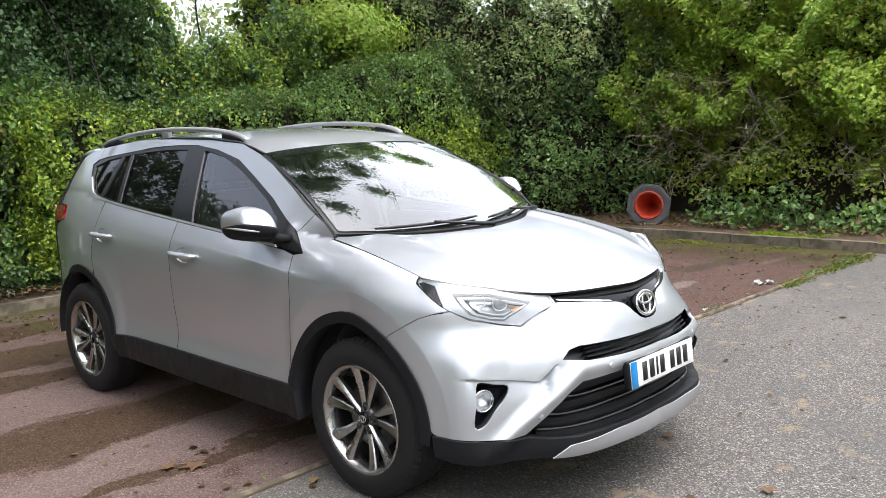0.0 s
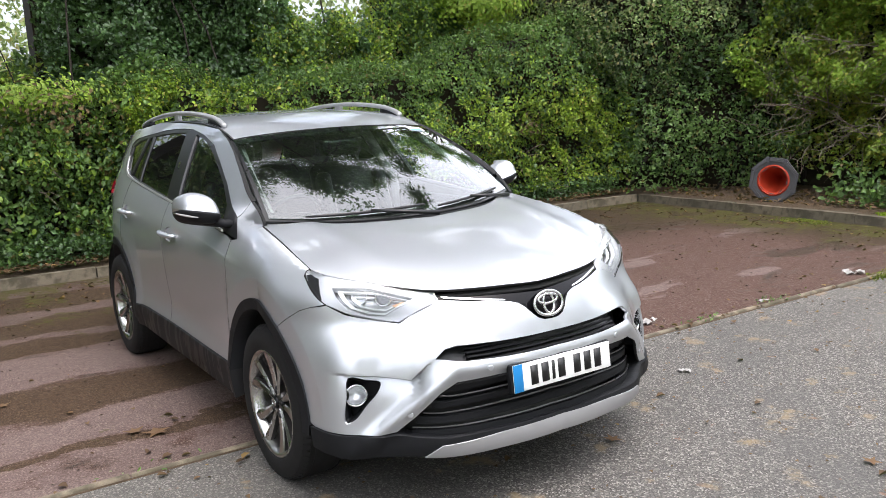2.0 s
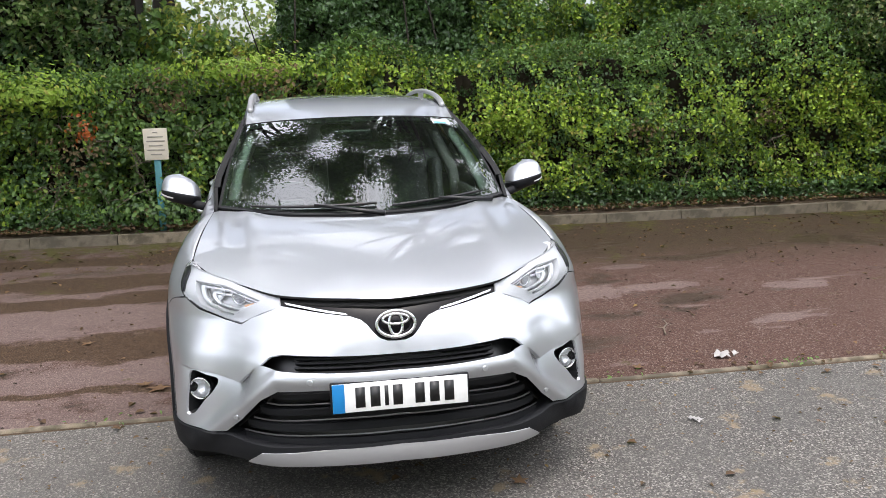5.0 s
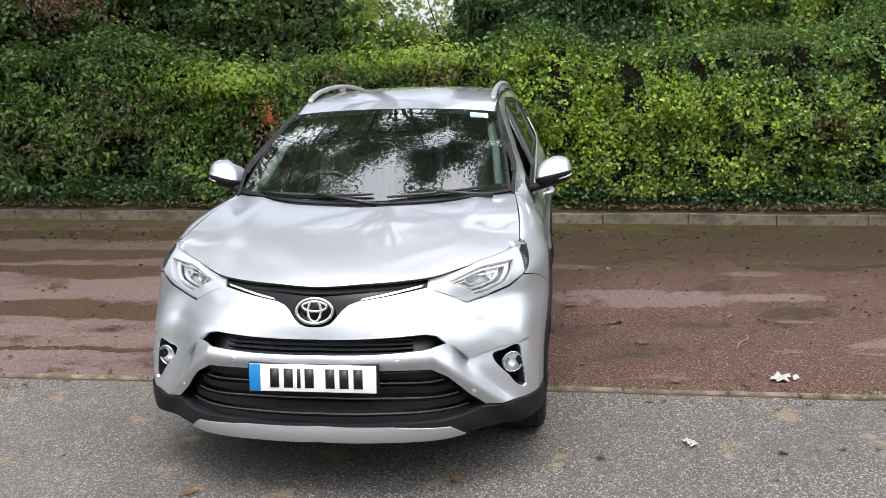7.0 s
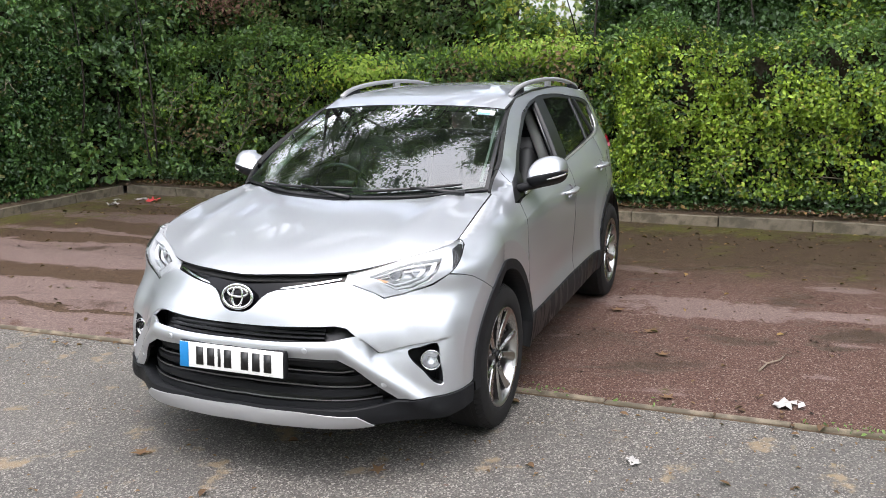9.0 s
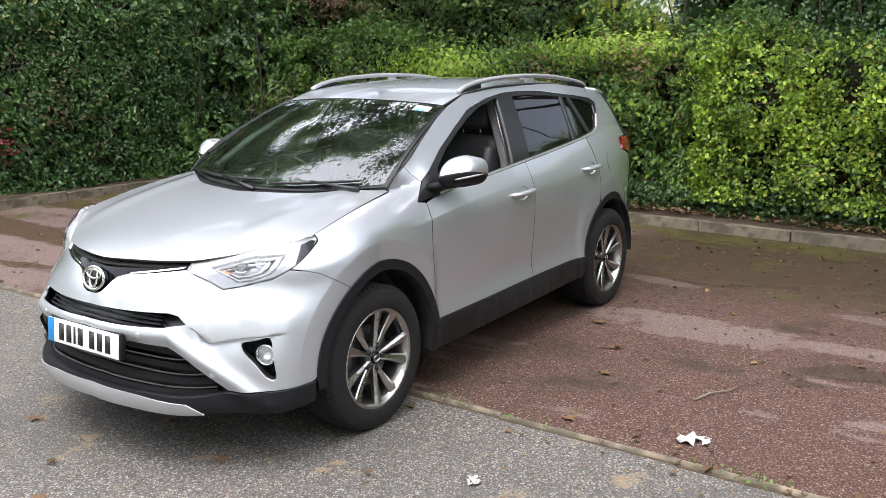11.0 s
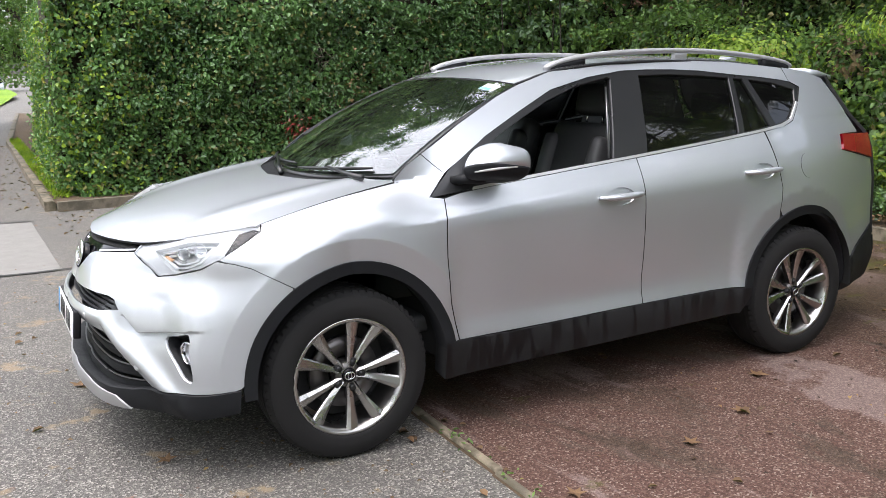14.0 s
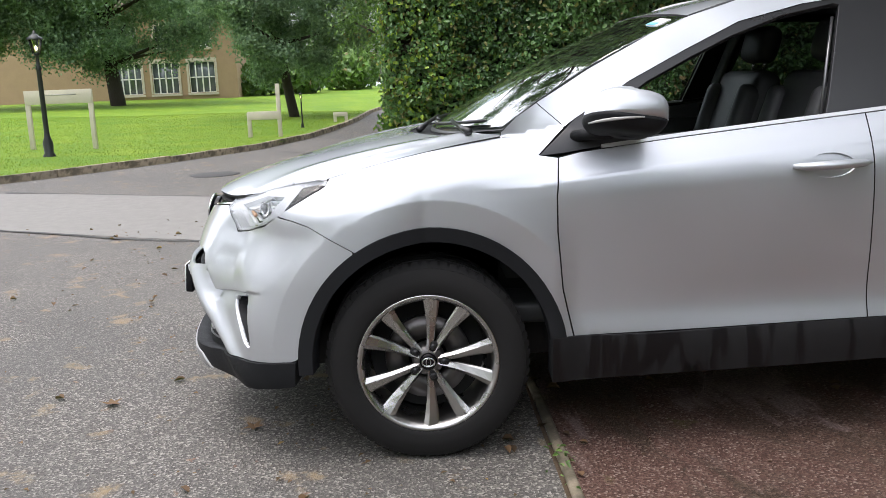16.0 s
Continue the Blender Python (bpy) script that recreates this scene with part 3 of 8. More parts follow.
# ---- foliage ----
def leaf_mass(name, centres, normals, length, width, material, spread=0.8, droop=0.3, seed=1, simple=False):
    """Many folded leaves in one mesh. Each leaf is a lozenge of two halves that meet at its midrib."""
    rng = np.random.default_rng(seed)
    n = len(centres)
    nor = normals + rng.normal(0, spread, (n, 3))
    nor[:, 2] += 0.25
    nor /= np.linalg.norm(nor, axis=1, keepdims=True) + 1e-9
    way = rng.normal(0, 1, (n, 3))
    way[:, 2] -= droop * 2
    way -= nor * (way * nor).sum(1, keepdims=True)
    way /= np.linalg.norm(way, axis=1, keepdims=True) + 1e-9
    side = np.cross(nor, way)
    size = rng.uniform(0.6, 1.25, (n, 1))
    L, W = length * size, width * size * rng.uniform(0.85, 1.15, (n, 1))
    fold = W * rng.uniform(0.1, 0.45, (n, 1))
    base, tip = centres - way * L * 0.5, centres + way * L * 0.5 - nor * L * 0.08
    if simple:
        mid = centres + nor * 0
        verts = np.stack([base, mid + side * W * 0.5 + nor * fold, tip, mid - side * W * 0.5 + nor * fold], 1)
        tri = np.array([[0, 1, 2], [0, 2, 3]])
    else:
        a, b = centres - way * L * 0.22, centres + way * L * 0.18
        verts = np.stack([base, a + side * W * 0.42 + nor * fold, b + side * W * 0.45 + nor * fold, tip,
                          b - side * W * 0.45 + nor * fold, a - side * W * 0.42 + nor * fold], 1)
        tri = np.array([[0, 1, 2], [0, 2, 3], [0, 3, 4], [0, 4, 5]])
    k = verts.shape[1]
    tris = (tri[None] + (np.arange(n) * k)[:, None, None]).reshape(-1, 3)
    return tri_array_mesh(name, verts.reshape(-1, 3), tris, material)


def lumps(p, scale, seed=0.0):
    """A cheap rolling noise for many points at once, about -1 to 1."""
    q = p * scale + seed
    x, y, z = q[:, 0], q[:, 1], q[:, 2]
    return (np.sin(x * 1.7 + 1.3 * np.sin(y * 1.1 + z)) + np.sin(y * 2.1 + 1.1 * np.sin(z * 1.3 + x * 0.7)) + np.sin(z * 1.9 + 1.2 * np.sin(x * 1.5 + y * 0.6))) / 3


def face_points(a, b, z0, top, count, depth, lump, seed, thin=0.0):
    """Points scattered over an upright face from a to b (plan), with its outward side on the right of that way.
    top: a height or a function of the share of the way; lump: how far the face swells; thin: where lumps open to gaps."""
    rng = np.random.default_rng(seed)
    a, b = np.array(a, float), np.array(b, float)
    way = (b - a) / np.linalg.norm(b - a)
    out = np.array([way[1], -way[0]])
    # leaves sit in sprigs of about seven, each standing out of the face by its own amount
    bunch = max(1, count // 7)
    which = rng.integers(0, bunch, count)
    u = rng.random(bunch)[which] + rng.normal(0, 0.045, count) / np.linalg.norm(b - a)
    u = np.clip(u, 0, 1)
    tops = np.array([top(v) for v in np.linspace(0, 1, 101)]) if callable(top) else np.full(101, top)
    h = np.interp(u, np.linspace(0, 1, 101), tops)
    v = np.clip(rng.random(bunch)[which] + rng.normal(0, 0.045, count) / (h - z0), 0, 1)
    p = np.empty((count, 3))
    p[:, :2] = a + (b - a) * u[:, None]
    p[:, 2] = z0 + (h - z0) * v
    swell = lump * (lumps(p, 2.2, seed) + 0.5 * lumps(p, 5.5, seed + 3))
    crown = np.clip((v - 0.82) / 0.18, 0, 1) ** 2 * 0.35
    inside = np.abs(rng.normal(0, depth, bunch))[which] - 0.1 * (rng.random(bunch) ** 4)[which] + rng.normal(0, 0.03, count)
    p[:, :2] += out * (swell - inside - crown)[:, None]
    p[:, 2] += rng.normal(0, 0.05, count) * (v > 0.9)
    nor = np.zeros((count, 3))
    nor[:, :2] = out
    nor[:, 2] = 0.15 + crown * 2
    if thin:
        keep = lumps(p, 3.3, seed + 9) + 0.7 * lumps(p, 8.0, seed + 4) > -1.15 + thin + rng.normal(0, 0.12, count)
        p, nor = p[keep], nor[keep]
    return p, nor


def top_points(a, b, width, top, count, seed):
    """Points on the top of a hedge whose front runs from a to b; it reaches width behind it."""
    rng = np.random.default_rng(seed)
    a, b = np.array(a, float), np.array(b, float)
    way = (b - a) / np.linalg.norm(b - a)
    out = np.array([way[1], -way[0]])
    u, w = rng.random(count), rng.random(count)
    h = np.array([top(v) for v in u]) if callable(top) else np.full(count, top)
    p = np.empty((count, 3))
    p[:, :2] = a + (b - a) * u[:, None] - out * (w * width)[:, None]
    p[:, 2] = h + rng.normal(0, 0.06, count)
    p[:, 2] += 0.1 * lumps(p, 2.5, seed)
    return p, np.tile([0, 0, 1.0], (count, 1))


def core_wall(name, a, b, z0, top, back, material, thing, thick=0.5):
    """A thick uneven dark block behind a hedge's leaves, for the shade inside it."""
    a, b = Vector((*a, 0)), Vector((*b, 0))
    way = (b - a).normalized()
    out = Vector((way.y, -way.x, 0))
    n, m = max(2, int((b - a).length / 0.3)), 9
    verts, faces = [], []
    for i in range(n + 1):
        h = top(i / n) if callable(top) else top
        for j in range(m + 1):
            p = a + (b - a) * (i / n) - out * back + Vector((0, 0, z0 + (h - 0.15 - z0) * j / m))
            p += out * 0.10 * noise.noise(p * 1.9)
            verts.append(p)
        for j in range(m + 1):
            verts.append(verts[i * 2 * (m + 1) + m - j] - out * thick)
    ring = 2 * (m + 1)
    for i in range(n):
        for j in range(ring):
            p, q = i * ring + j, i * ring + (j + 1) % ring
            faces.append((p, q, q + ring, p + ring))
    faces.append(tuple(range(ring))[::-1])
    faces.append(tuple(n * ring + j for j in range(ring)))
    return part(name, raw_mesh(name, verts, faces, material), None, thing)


def stuff_part(name, me, thing, label=""):
    ob = new(name, me)
    ob.parent = thing
    return tagged(ob, label, kind="stuff")


# golden hedge behind the bays
def golden_top(u):
    return 1.95 + 0.62 * min(max((u - 0.2) / 0.6, 0), 1) + 0.09 * math.sin(9 * u + 1) + 0.06 * math.sin(23 * u)


golden = tagged(new("golden_hedge"), "dense golden privet hedge growing behind the kerb", "hedge")
ga, gb = (rear_kerb_x(0.3) - 0.42, 0.3), (rear_kerb_x(7.6) - 0.60, 7.6)
p, nrm = face_points(ga, gb, 0.28, golden_top, 44000, 0.19, 0.19, 11, thin=0.66)
# greener towards the far corner
rng = np.random.default_rng(5)
share = 0.6 * np.clip((p[:, 1] - 1.8) / 2.4, 0, 1) - 0.5 * np.clip((p[:, 1] - 4.6) / 0.9, 0, 1) + 0.3 * lumps(p, 1.6, 4.0) + 0.8 * np.clip((p[:, 2] - 1.45) / 0.6, 0, 1) * np.clip((p[:, 1] - 1.5) / 2, 0.15, 1)
share = np.clip(share, 0.06, 0.9)
green_pick = rng.random(len(p)) < share
stuff_part("golden_leaves", leaf_mass("golden_leaves", p[~green_pick], nrm[~green_pick], 0.050, 0.034, LEAF_YELLOW, seed=12), golden)
stuff_part("green_leaves", leaf_mass("green_leaves", p[green_pick], nrm[green_pick], 0.050, 0.033, LEAF_GREEN, seed=13), golden)
p, nrm = face_points((ga[0] - 0.8, ga[1]), ga, 0.25, lambda u: golden_top(0), 4500, 0.14, 0.14, 18, thin=0.4)
stuff_part("end_leaves", leaf_mass("end_leaves", p, nrm, 0.042, 0.029, LEAF_YELLOW, seed=19), golden)
p, nrm = top_points(ga, gb, 0.9, golden_top, 5000, 14)
stuff_part("top_leaves", leaf_mass("top_leaves", p, nrm, 0.048, 0.032, LEAF_GREEN, seed=15), golden)
core_wall("shade_block", ga, gb, 0.05, golden_top, 0.55, HEDGE_SHADE, golden)
# a leaf layer further in, coloured darker for the shade between sprigs
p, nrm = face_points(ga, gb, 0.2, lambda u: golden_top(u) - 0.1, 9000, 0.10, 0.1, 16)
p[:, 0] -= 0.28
stuff_part("inner_shade_leaves", leaf_mass("inner_shade_leaves", p, nrm, 0.05, 0.034, LEAF_DARK, seed=17), golden)

# bramble thicket behind the bays, on the other side of the car
def thicket_top(u):
    return 2.0 + 0.22 * math.sin(7 * u) + 0.1 * math.sin(19 * u + 2)


thicket = tagged(new("bramble_thicket"), "tangled green bramble and shrub thicket behind the kerb", "hedge")
ta, tb = (rear_kerb_x(-7.2) - 0.55, -7.4), (rear_kerb_x(0.8) - 0.68, 0.8)
p, nrm = face_points(ta, tb, 0.22, thicket_top, 30000, 0.20, 0.26, 21, thin=0.72)
nrm[:, 2] += 0.3
# a share of the leaves takes a paler green
pale_pick = np.random.default_rng(28).random(len(p)) < 0.12 + 0.16 * (lumps(p, 1.5, 6.0) > 0.15)
stuff_part("thicket_leaves", leaf_mass("thicket_leaves", p[~pale_pick], nrm[~pale_pick], 0.074, 0.046, LEAF_GREEN, seed=22, droop=0.5), thicket)
stuff_part("pale_thicket_leaves", leaf_mass("pale_thicket_leaves", p[pale_pick], nrm[pale_pick], 0.070, 0.044, LEAF_FRESH, seed=29, droop=0.5), thicket)
p, nrm = top_points(ta, tb, 1.1, thicket_top, 5000, 24)
stuff_part("thicket_top_leaves", leaf_mass("thicket_top_leaves", p, nrm, 0.07, 0.045, LEAF_GREEN, seed=25), thicket)
core_wall("shade_block", ta, tb, 0.05, thicket_top, 0.62, HEDGE_SHADE, thicket)
# set-back leaves whose dark colour stands for shade in the thicket's gaps
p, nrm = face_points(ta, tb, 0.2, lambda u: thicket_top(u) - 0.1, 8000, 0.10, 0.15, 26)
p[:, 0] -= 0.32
stuff_part("inner_shade_leaves", leaf_mass("inner_shade_leaves", p, nrm, 0.07, 0.045, LEAF_DARK, seed=27), thicket)

# clipped laurel hedge beside the lane
def laurel_top(u):
    return 2.75 + 0.05 * math.sin(11 * u)


laurel = tagged(new("clipped_hedge"), "tall clipped glossy-leaved hedge at the corner of the lane", "hedge")
la, lb, lc = (-6.2, -7.5), (0.28, -7.45), (0.2, -12.5)
p, nrm = face_points(lb, la, 0.10, laurel_top, 40000, 0.12, 0.13, 31, thin=0.45)
# leaf colour carries the light: darker away from the corner, paler beside it
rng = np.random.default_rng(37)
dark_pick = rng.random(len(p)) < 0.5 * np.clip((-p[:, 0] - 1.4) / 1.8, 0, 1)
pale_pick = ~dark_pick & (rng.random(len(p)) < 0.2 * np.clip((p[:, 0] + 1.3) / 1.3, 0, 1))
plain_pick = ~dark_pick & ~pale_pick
stuff_part("laurel_leaves", leaf_mass("laurel_leaves", p[plain_pick], nrm[plain_pick], 0.066, 0.042, LEAF_LAUREL, seed=32), laurel)
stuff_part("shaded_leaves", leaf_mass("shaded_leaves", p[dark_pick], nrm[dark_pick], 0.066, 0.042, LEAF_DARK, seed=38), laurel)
stuff_part("lit_corner_leaves", leaf_mass("lit_corner_leaves", p[pale_pick], nrm[pale_pick], 0.066, 0.042, LEAF_YELLOW, seed=39), laurel)
p, nrm = face_points(lc, lb, 0.10, laurel_top, 16000, 0.08, 0.06, 33, thin=0.3)
# a share of yellow leaves makes the lane face look more brightly lit
pale_pick = np.random.default_rng(35).random(len(p)) < 0.2
stuff_part("laurel_lane_leaves", leaf_mass("laurel_lane_leaves", p[~pale_pick], nrm[~pale_pick], 0.058, 0.036, LEAF_LAUREL, seed=34), laurel)
stuff_part("lit_lane_leaves", leaf_mass("lit_lane_leaves", p[pale_pick], nrm[pale_pick], 0.058, 0.036, LEAF_YELLOW, seed=36), laurel)
# second layer behind the laurel leaves, its shade given by a darker leaf
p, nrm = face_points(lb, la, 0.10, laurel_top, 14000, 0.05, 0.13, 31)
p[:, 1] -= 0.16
stuff_part("inner_shade_leaves", leaf_mass("inner_shade_leaves", p, nrm, 0.07, 0.044, LEAF_DARK, seed=40), laurel)
core_wall("shade_block", lb, la, 0.05, 2.75, 0.34, HEDGE_SHADE, laurel, 0.8)
core_wall("shade_block", lc, (0.28, -8.1), 0.05, 2.75, 0.22, HEDGE_SHADE, laurel, 0.8)


# ---- shrubs and trees behind the hedges ----
def limb(bm, start, end, r0, r1, bend=0.15, steps=5, rng=random):
    a, b = Vector(start), Vector(end)
    off = Vector((rng.uniform(-1, 1), rng.uniform(-1, 1), rng.uniform(-0.4, 0.4))) * (b - a).length * bend
    pts = [a.lerp(b, k / steps) + off * math.sin(math.pi * k / steps) for k in range(steps + 1)]
    tube(bm, pts, [r0 + (r1 - r0) * k / steps for k in range(steps + 1)], sides=7)
    return pts


def clumped(centres, radii, count, seed, flat=0.75):
    """Leaf places on the outsides of many small clumps."""
    rng = np.random.default_rng(seed)
    c = np.asarray(centres)[rng.integers(0, len(centres), count)]
    d = rng.normal(0, 1, (count, 3))
    d /= np.linalg.norm(d, axis=1, keepdims=True)
    r = np.asarray(radii)
    r = (r[rng.integers(0, len(r), count)] * rng.random(count) ** 0.4)[:, None]
    return c + d * r * [1, 1, flat], d


def tree(label, base, height, crown_z, spread, material, leaf=(0.09, 0.055), clumps=60, leaves=9000, trunk=0.14, seed=1, simple=True, name="tree", squash=0.8, gaps=1.0, over=0.0):
    """A tapered trunk with limbs that reach into the clumps of an uneven crown."""
    rng = random.Random(seed)
    root = tagged(new(name), label, "tree" if name == "tree" else name)
    root.location = (*base, 0)
    bm = bmesh.new()
    top = Vector((rng.uniform(-0.3, 0.3), rng.uniform(-0.3, 0.3), height * 0.8))
    spine = limb(bm, (0, 0, -0.05), top, trunk, trunk * 0.3, 0.05, 8, rng)
    centres = []
    for _ in range(clumps):
        while True:
            d = Vector((rng.uniform(-1, 1), rng.uniform(-1, 1), rng.uniform(-1, 1)))
            if 0.25 < d.length < 1:
                break
        centres.append(Vector((over + d.x * spread, d.y * spread, crown_z + (height - crown_z) * 0.5 + d.z * (height - crown_z) * 0.5)))
    for c in centres[:: max(1, clumps // 14)]:
        s = min(spine, key=lambda q: abs(q.z - c.z * 0.7))
        limb(bm, s, c, trunk * 0.35, 0.012, 0.12, 5, rng)
    part("trunk", bm, BARK, root)
    pts, nor = clumped([tuple(c) for c in centres], [spread * 0.16 * gaps, spread * 0.26 * gaps, spread * 0.34 * gaps], leaves, seed, squash)
    pts[:, 2] = np.maximum(pts[:, 2], 0.15)
    stuff_part("crown", leaf_mass("crown", pts, nor, leaf[0], leaf[1], material, seed=seed, simple=simple), root)
    return root


def shrubbery(label, a, b, z0, top, count, material, seed, leaf=(0.10, 0.06), depth=0.45, lump=0.4, core=True, thin=0.3, second=None, stems=8, inner=None, rise=None, hollow=0.0, lift=0.0, inset=0.0, sprays=0):
    """A deep bank of shrubs: leaves in swelling masses, stems between them, a dark block for inner shade."""
    root = tagged(new("shrubbery"), label, "shrub")
    p, nrm = face_points(a, b, z0, top, count, depth, lump, seed, thin)
    nrm[:, 2] += lift
    rng = np.random.default_rng(seed)
    if hollow:
        # bare below, where little light comes in
        keep = rng.random(len(p)) < np.clip((p[:, 2] - hollow + 0.5 * lumps(p, 1.4, seed + 2)) / 0.9 + 0.25, 0.12, 1)
        p, nrm = p[keep], nrm[keep]
    share = 0.35 + 0.35 * (lumps(p, 1.1, seed) > 0.1)
    if rise:
        share = np.clip((p[:, 2] - rise + 0.6 * lumps(p, 1.3, seed)) / 1.0, 0.04, 0.92)
    pick = rng.random(len(p)) < (share if second else 0)
    stuff_part("foliage", leaf_mass("foliage", p[~pick], nrm[~pick], *leaf, material, seed=seed, simple=True, spread=0.9), root)
    if second:
        stuff_part("second_foliage", leaf_mass("second_foliage", p[pick], nrm[pick], *leaf, second, seed=seed + 1, simple=True, spread=0.9), root)
    if sprays:
        # loose sprays of paler leaves that stand out of the mass
        q, qn = face_points(a, b, z0 + 1.05, top, sprays, 0.12, lump + 0.1, seed, 1.05)
        q[:, 1] -= 0.22
        qn[:, 2] += 0.9
        stuff_part("leaf_sprays", leaf_mass("leaf_sprays", q, qn, *leaf, LEAF_FRESH, seed=seed + 50, simple=True, spread=0.8), root)
    # inner layer behind; a darker leaf given here stands for the shade within
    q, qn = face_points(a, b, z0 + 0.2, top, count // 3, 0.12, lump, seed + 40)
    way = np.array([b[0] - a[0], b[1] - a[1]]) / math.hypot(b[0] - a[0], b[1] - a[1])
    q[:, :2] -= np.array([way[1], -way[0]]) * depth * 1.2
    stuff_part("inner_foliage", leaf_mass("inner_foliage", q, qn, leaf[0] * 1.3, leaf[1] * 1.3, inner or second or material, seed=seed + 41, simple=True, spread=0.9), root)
    if core:
        core_wall("shade_block", tuple(np.array(a) + way * inset), tuple(np.array(b) - way * inset), 0.05, lambda u: (top(u) if callable(top) else top) * 0.8 + 0.25 * math.sin(31 * u) + 0.2 * math.sin(13 * u + 1), depth * 2.0, HEDGE_SHADE, root, 0.6)
    r = random.Random(seed)
    bm = bmesh.new()
    way = Vector((b[0] - a[0], b[1] - a[1], 0))
    out = Vector((way.y, -way.x, 0)).normalized()
    for _ in range(stems):
        s = Vector((*a, 0)) + way * r.random() - out * r.uniform(0.35, 0.75)
        h = top(r.random()) if callable(top) else top
        limb(bm, s, s + Vector((r.uniform(-0.4, 0.4), r.uniform(-0.4, 0.4), h * r.uniform(0.7, 1.0))), 0.022, 0.006, 0.16, 8, r)
    part("stems", bm, BARK, root)
    return root


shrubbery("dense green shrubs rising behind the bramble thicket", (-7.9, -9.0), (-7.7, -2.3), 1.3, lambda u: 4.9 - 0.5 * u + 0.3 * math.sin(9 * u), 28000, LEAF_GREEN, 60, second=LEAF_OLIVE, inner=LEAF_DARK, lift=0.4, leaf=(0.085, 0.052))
shrubbery("low lighter shrubs in a gap behind the thicket", (-8.0, -2.4), (-8.0, -0.1), 1.2, lambda u: 2.55 + 0.25 * math.sin(7 * u), 4500, LEAF_LIGHT, 61, second=LEAF_GREEN)
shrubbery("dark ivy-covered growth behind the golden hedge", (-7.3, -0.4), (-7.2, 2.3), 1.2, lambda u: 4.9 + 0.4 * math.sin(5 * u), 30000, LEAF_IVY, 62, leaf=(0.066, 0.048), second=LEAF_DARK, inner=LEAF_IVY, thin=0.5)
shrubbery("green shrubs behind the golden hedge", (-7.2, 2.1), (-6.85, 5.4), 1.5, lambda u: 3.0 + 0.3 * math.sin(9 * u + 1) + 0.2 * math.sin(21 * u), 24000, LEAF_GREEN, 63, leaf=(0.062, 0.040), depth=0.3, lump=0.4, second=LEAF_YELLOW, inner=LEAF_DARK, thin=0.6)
shrubbery("yellow-green shrubs above the far end of the hedge", (-8.4, 4.6), (-8.0, 9.0), 1.6, lambda u: 6.3 + 0.5 * math.sin(6 * u), 26000, LEAF_LIGHT, 64, leaf=(0.08, 0.05), thin=0.5, second=LEAF_YELLOW, lift=0.5, inset=0.8)
shrubbery("dark green shrubs in the corner of the bays", (-7.2, 6.0), (-3.8, 8.75), 0.12, lambda u: 4.7 - 0.3 * u + 0.25 * math.sin(8 * u), 30000, LEAF_GREEN, 65, leaf=(0.060, 0.038), second=LEAF_OLIVE, thin=0.75, inner=LEAF_IVY, rise=1.8, lift=0.5)
shrubbery("overgrown light green bushes above the bank", (-4.6, 8.8), (-0.4, 8.5), 0.40, lambda u: 4.3 - 0.3 * u + 0.2 * math.sin(9 * u), 46000, LEAF_LIGHT, 66, leaf=(0.070, 0.045), lump=0.45, depth=0.3, second=LEAF_YELLOW, thin=0.5, inner=LEAF_LIGHT, hollow=0.4, lift=0.9, sprays=26000)
shrubbery("light green bushes at the end of the bank", (-0.6, 8.6), (5.5, 11.0), 0.3, lambda u: 2.3, 13000, LEAF_LIGHT, 67, leaf=(0.08, 0.05), lump=0.5, second=LEAF_GREEN)
shrubbery("dark shrubs behind the clipped hedge", (-0.3, -8.9), (-8.0, -8.9), 2.0, lambda u: 7.6 + 0.4 * math.sin(8 * u), 36000, LEAF_GREEN, 68, second=LEAF_DARK)
shrubbery("dark thicket in the corner beside the clipped hedge", (-5.3, -8.1), (-7.3, -6.1), 0.2, lambda u: 3.4, 9500, LEAF_GREEN, 69, second=LEAF_DARK)

# tall trees behind, whose crowns hang high over the bays
for k, (x, y, mat, h) in enumerate(((-9.2, -6.5, LEAF_GREEN, 12), (-9.0, -2.4, LEAF_DARK, 12.5), (-8.9, 2.0, LEAF_DARK, 13), (-7.5, -12.0, LEAF_GREEN, 11), (-12.4, 4.3, LEAF_DARK, 11), (-10.8, 9.5, LEAF_GREEN, 12))):
    tree("tall leafy tree rising behind the hedges", (x, y), h, 5.9 if y < 0 else 7.4, 4.8 if y < 0 else 4.0, mat, leaf=(0.14, 0.085), clumps=38, leaves=30000, trunk=0.2, seed=70 + k, gaps=0.72, over=2.3 if y < 5 else -0.5)
tree("tall leafy tree rising behind the hedges", (-8.8, 4.7), 13, 8.0, 3.4, LEAF_DARK, leaf=(0.14, 0.085), clumps=32, leaves=20000, trunk=0.2, seed=77, gaps=0.7, over=3.2)
for k, (x, y) in enumerate(((-4.4, -12.2), (0.0, -14.5))):
    tree("tall dark tree rising behind the clipped hedge", (x, y), 13.5, 5.6, 3.9, LEAF_DARK, leaf=(0.13, 0.08), clumps=40, leaves=26000, trunk=0.2, seed=84 + k, gaps=0.75)
tree("dark weeping tree hanging over the lane", (-0.7, -19.5), 8.5, 1.7, 2.9, LEAF_GREEN, leaf=(0.10, 0.06), clumps=90, leaves=34000, trunk=0.22, seed=80)
tree("dark tree beside the lane behind the hedge", (-1.6, -13.0), 8.0, 2.4, 2.0, LEAF_DARK, leaf=(0.11, 0.07), clumps=60, leaves=11000, trunk=0.18, seed=81)
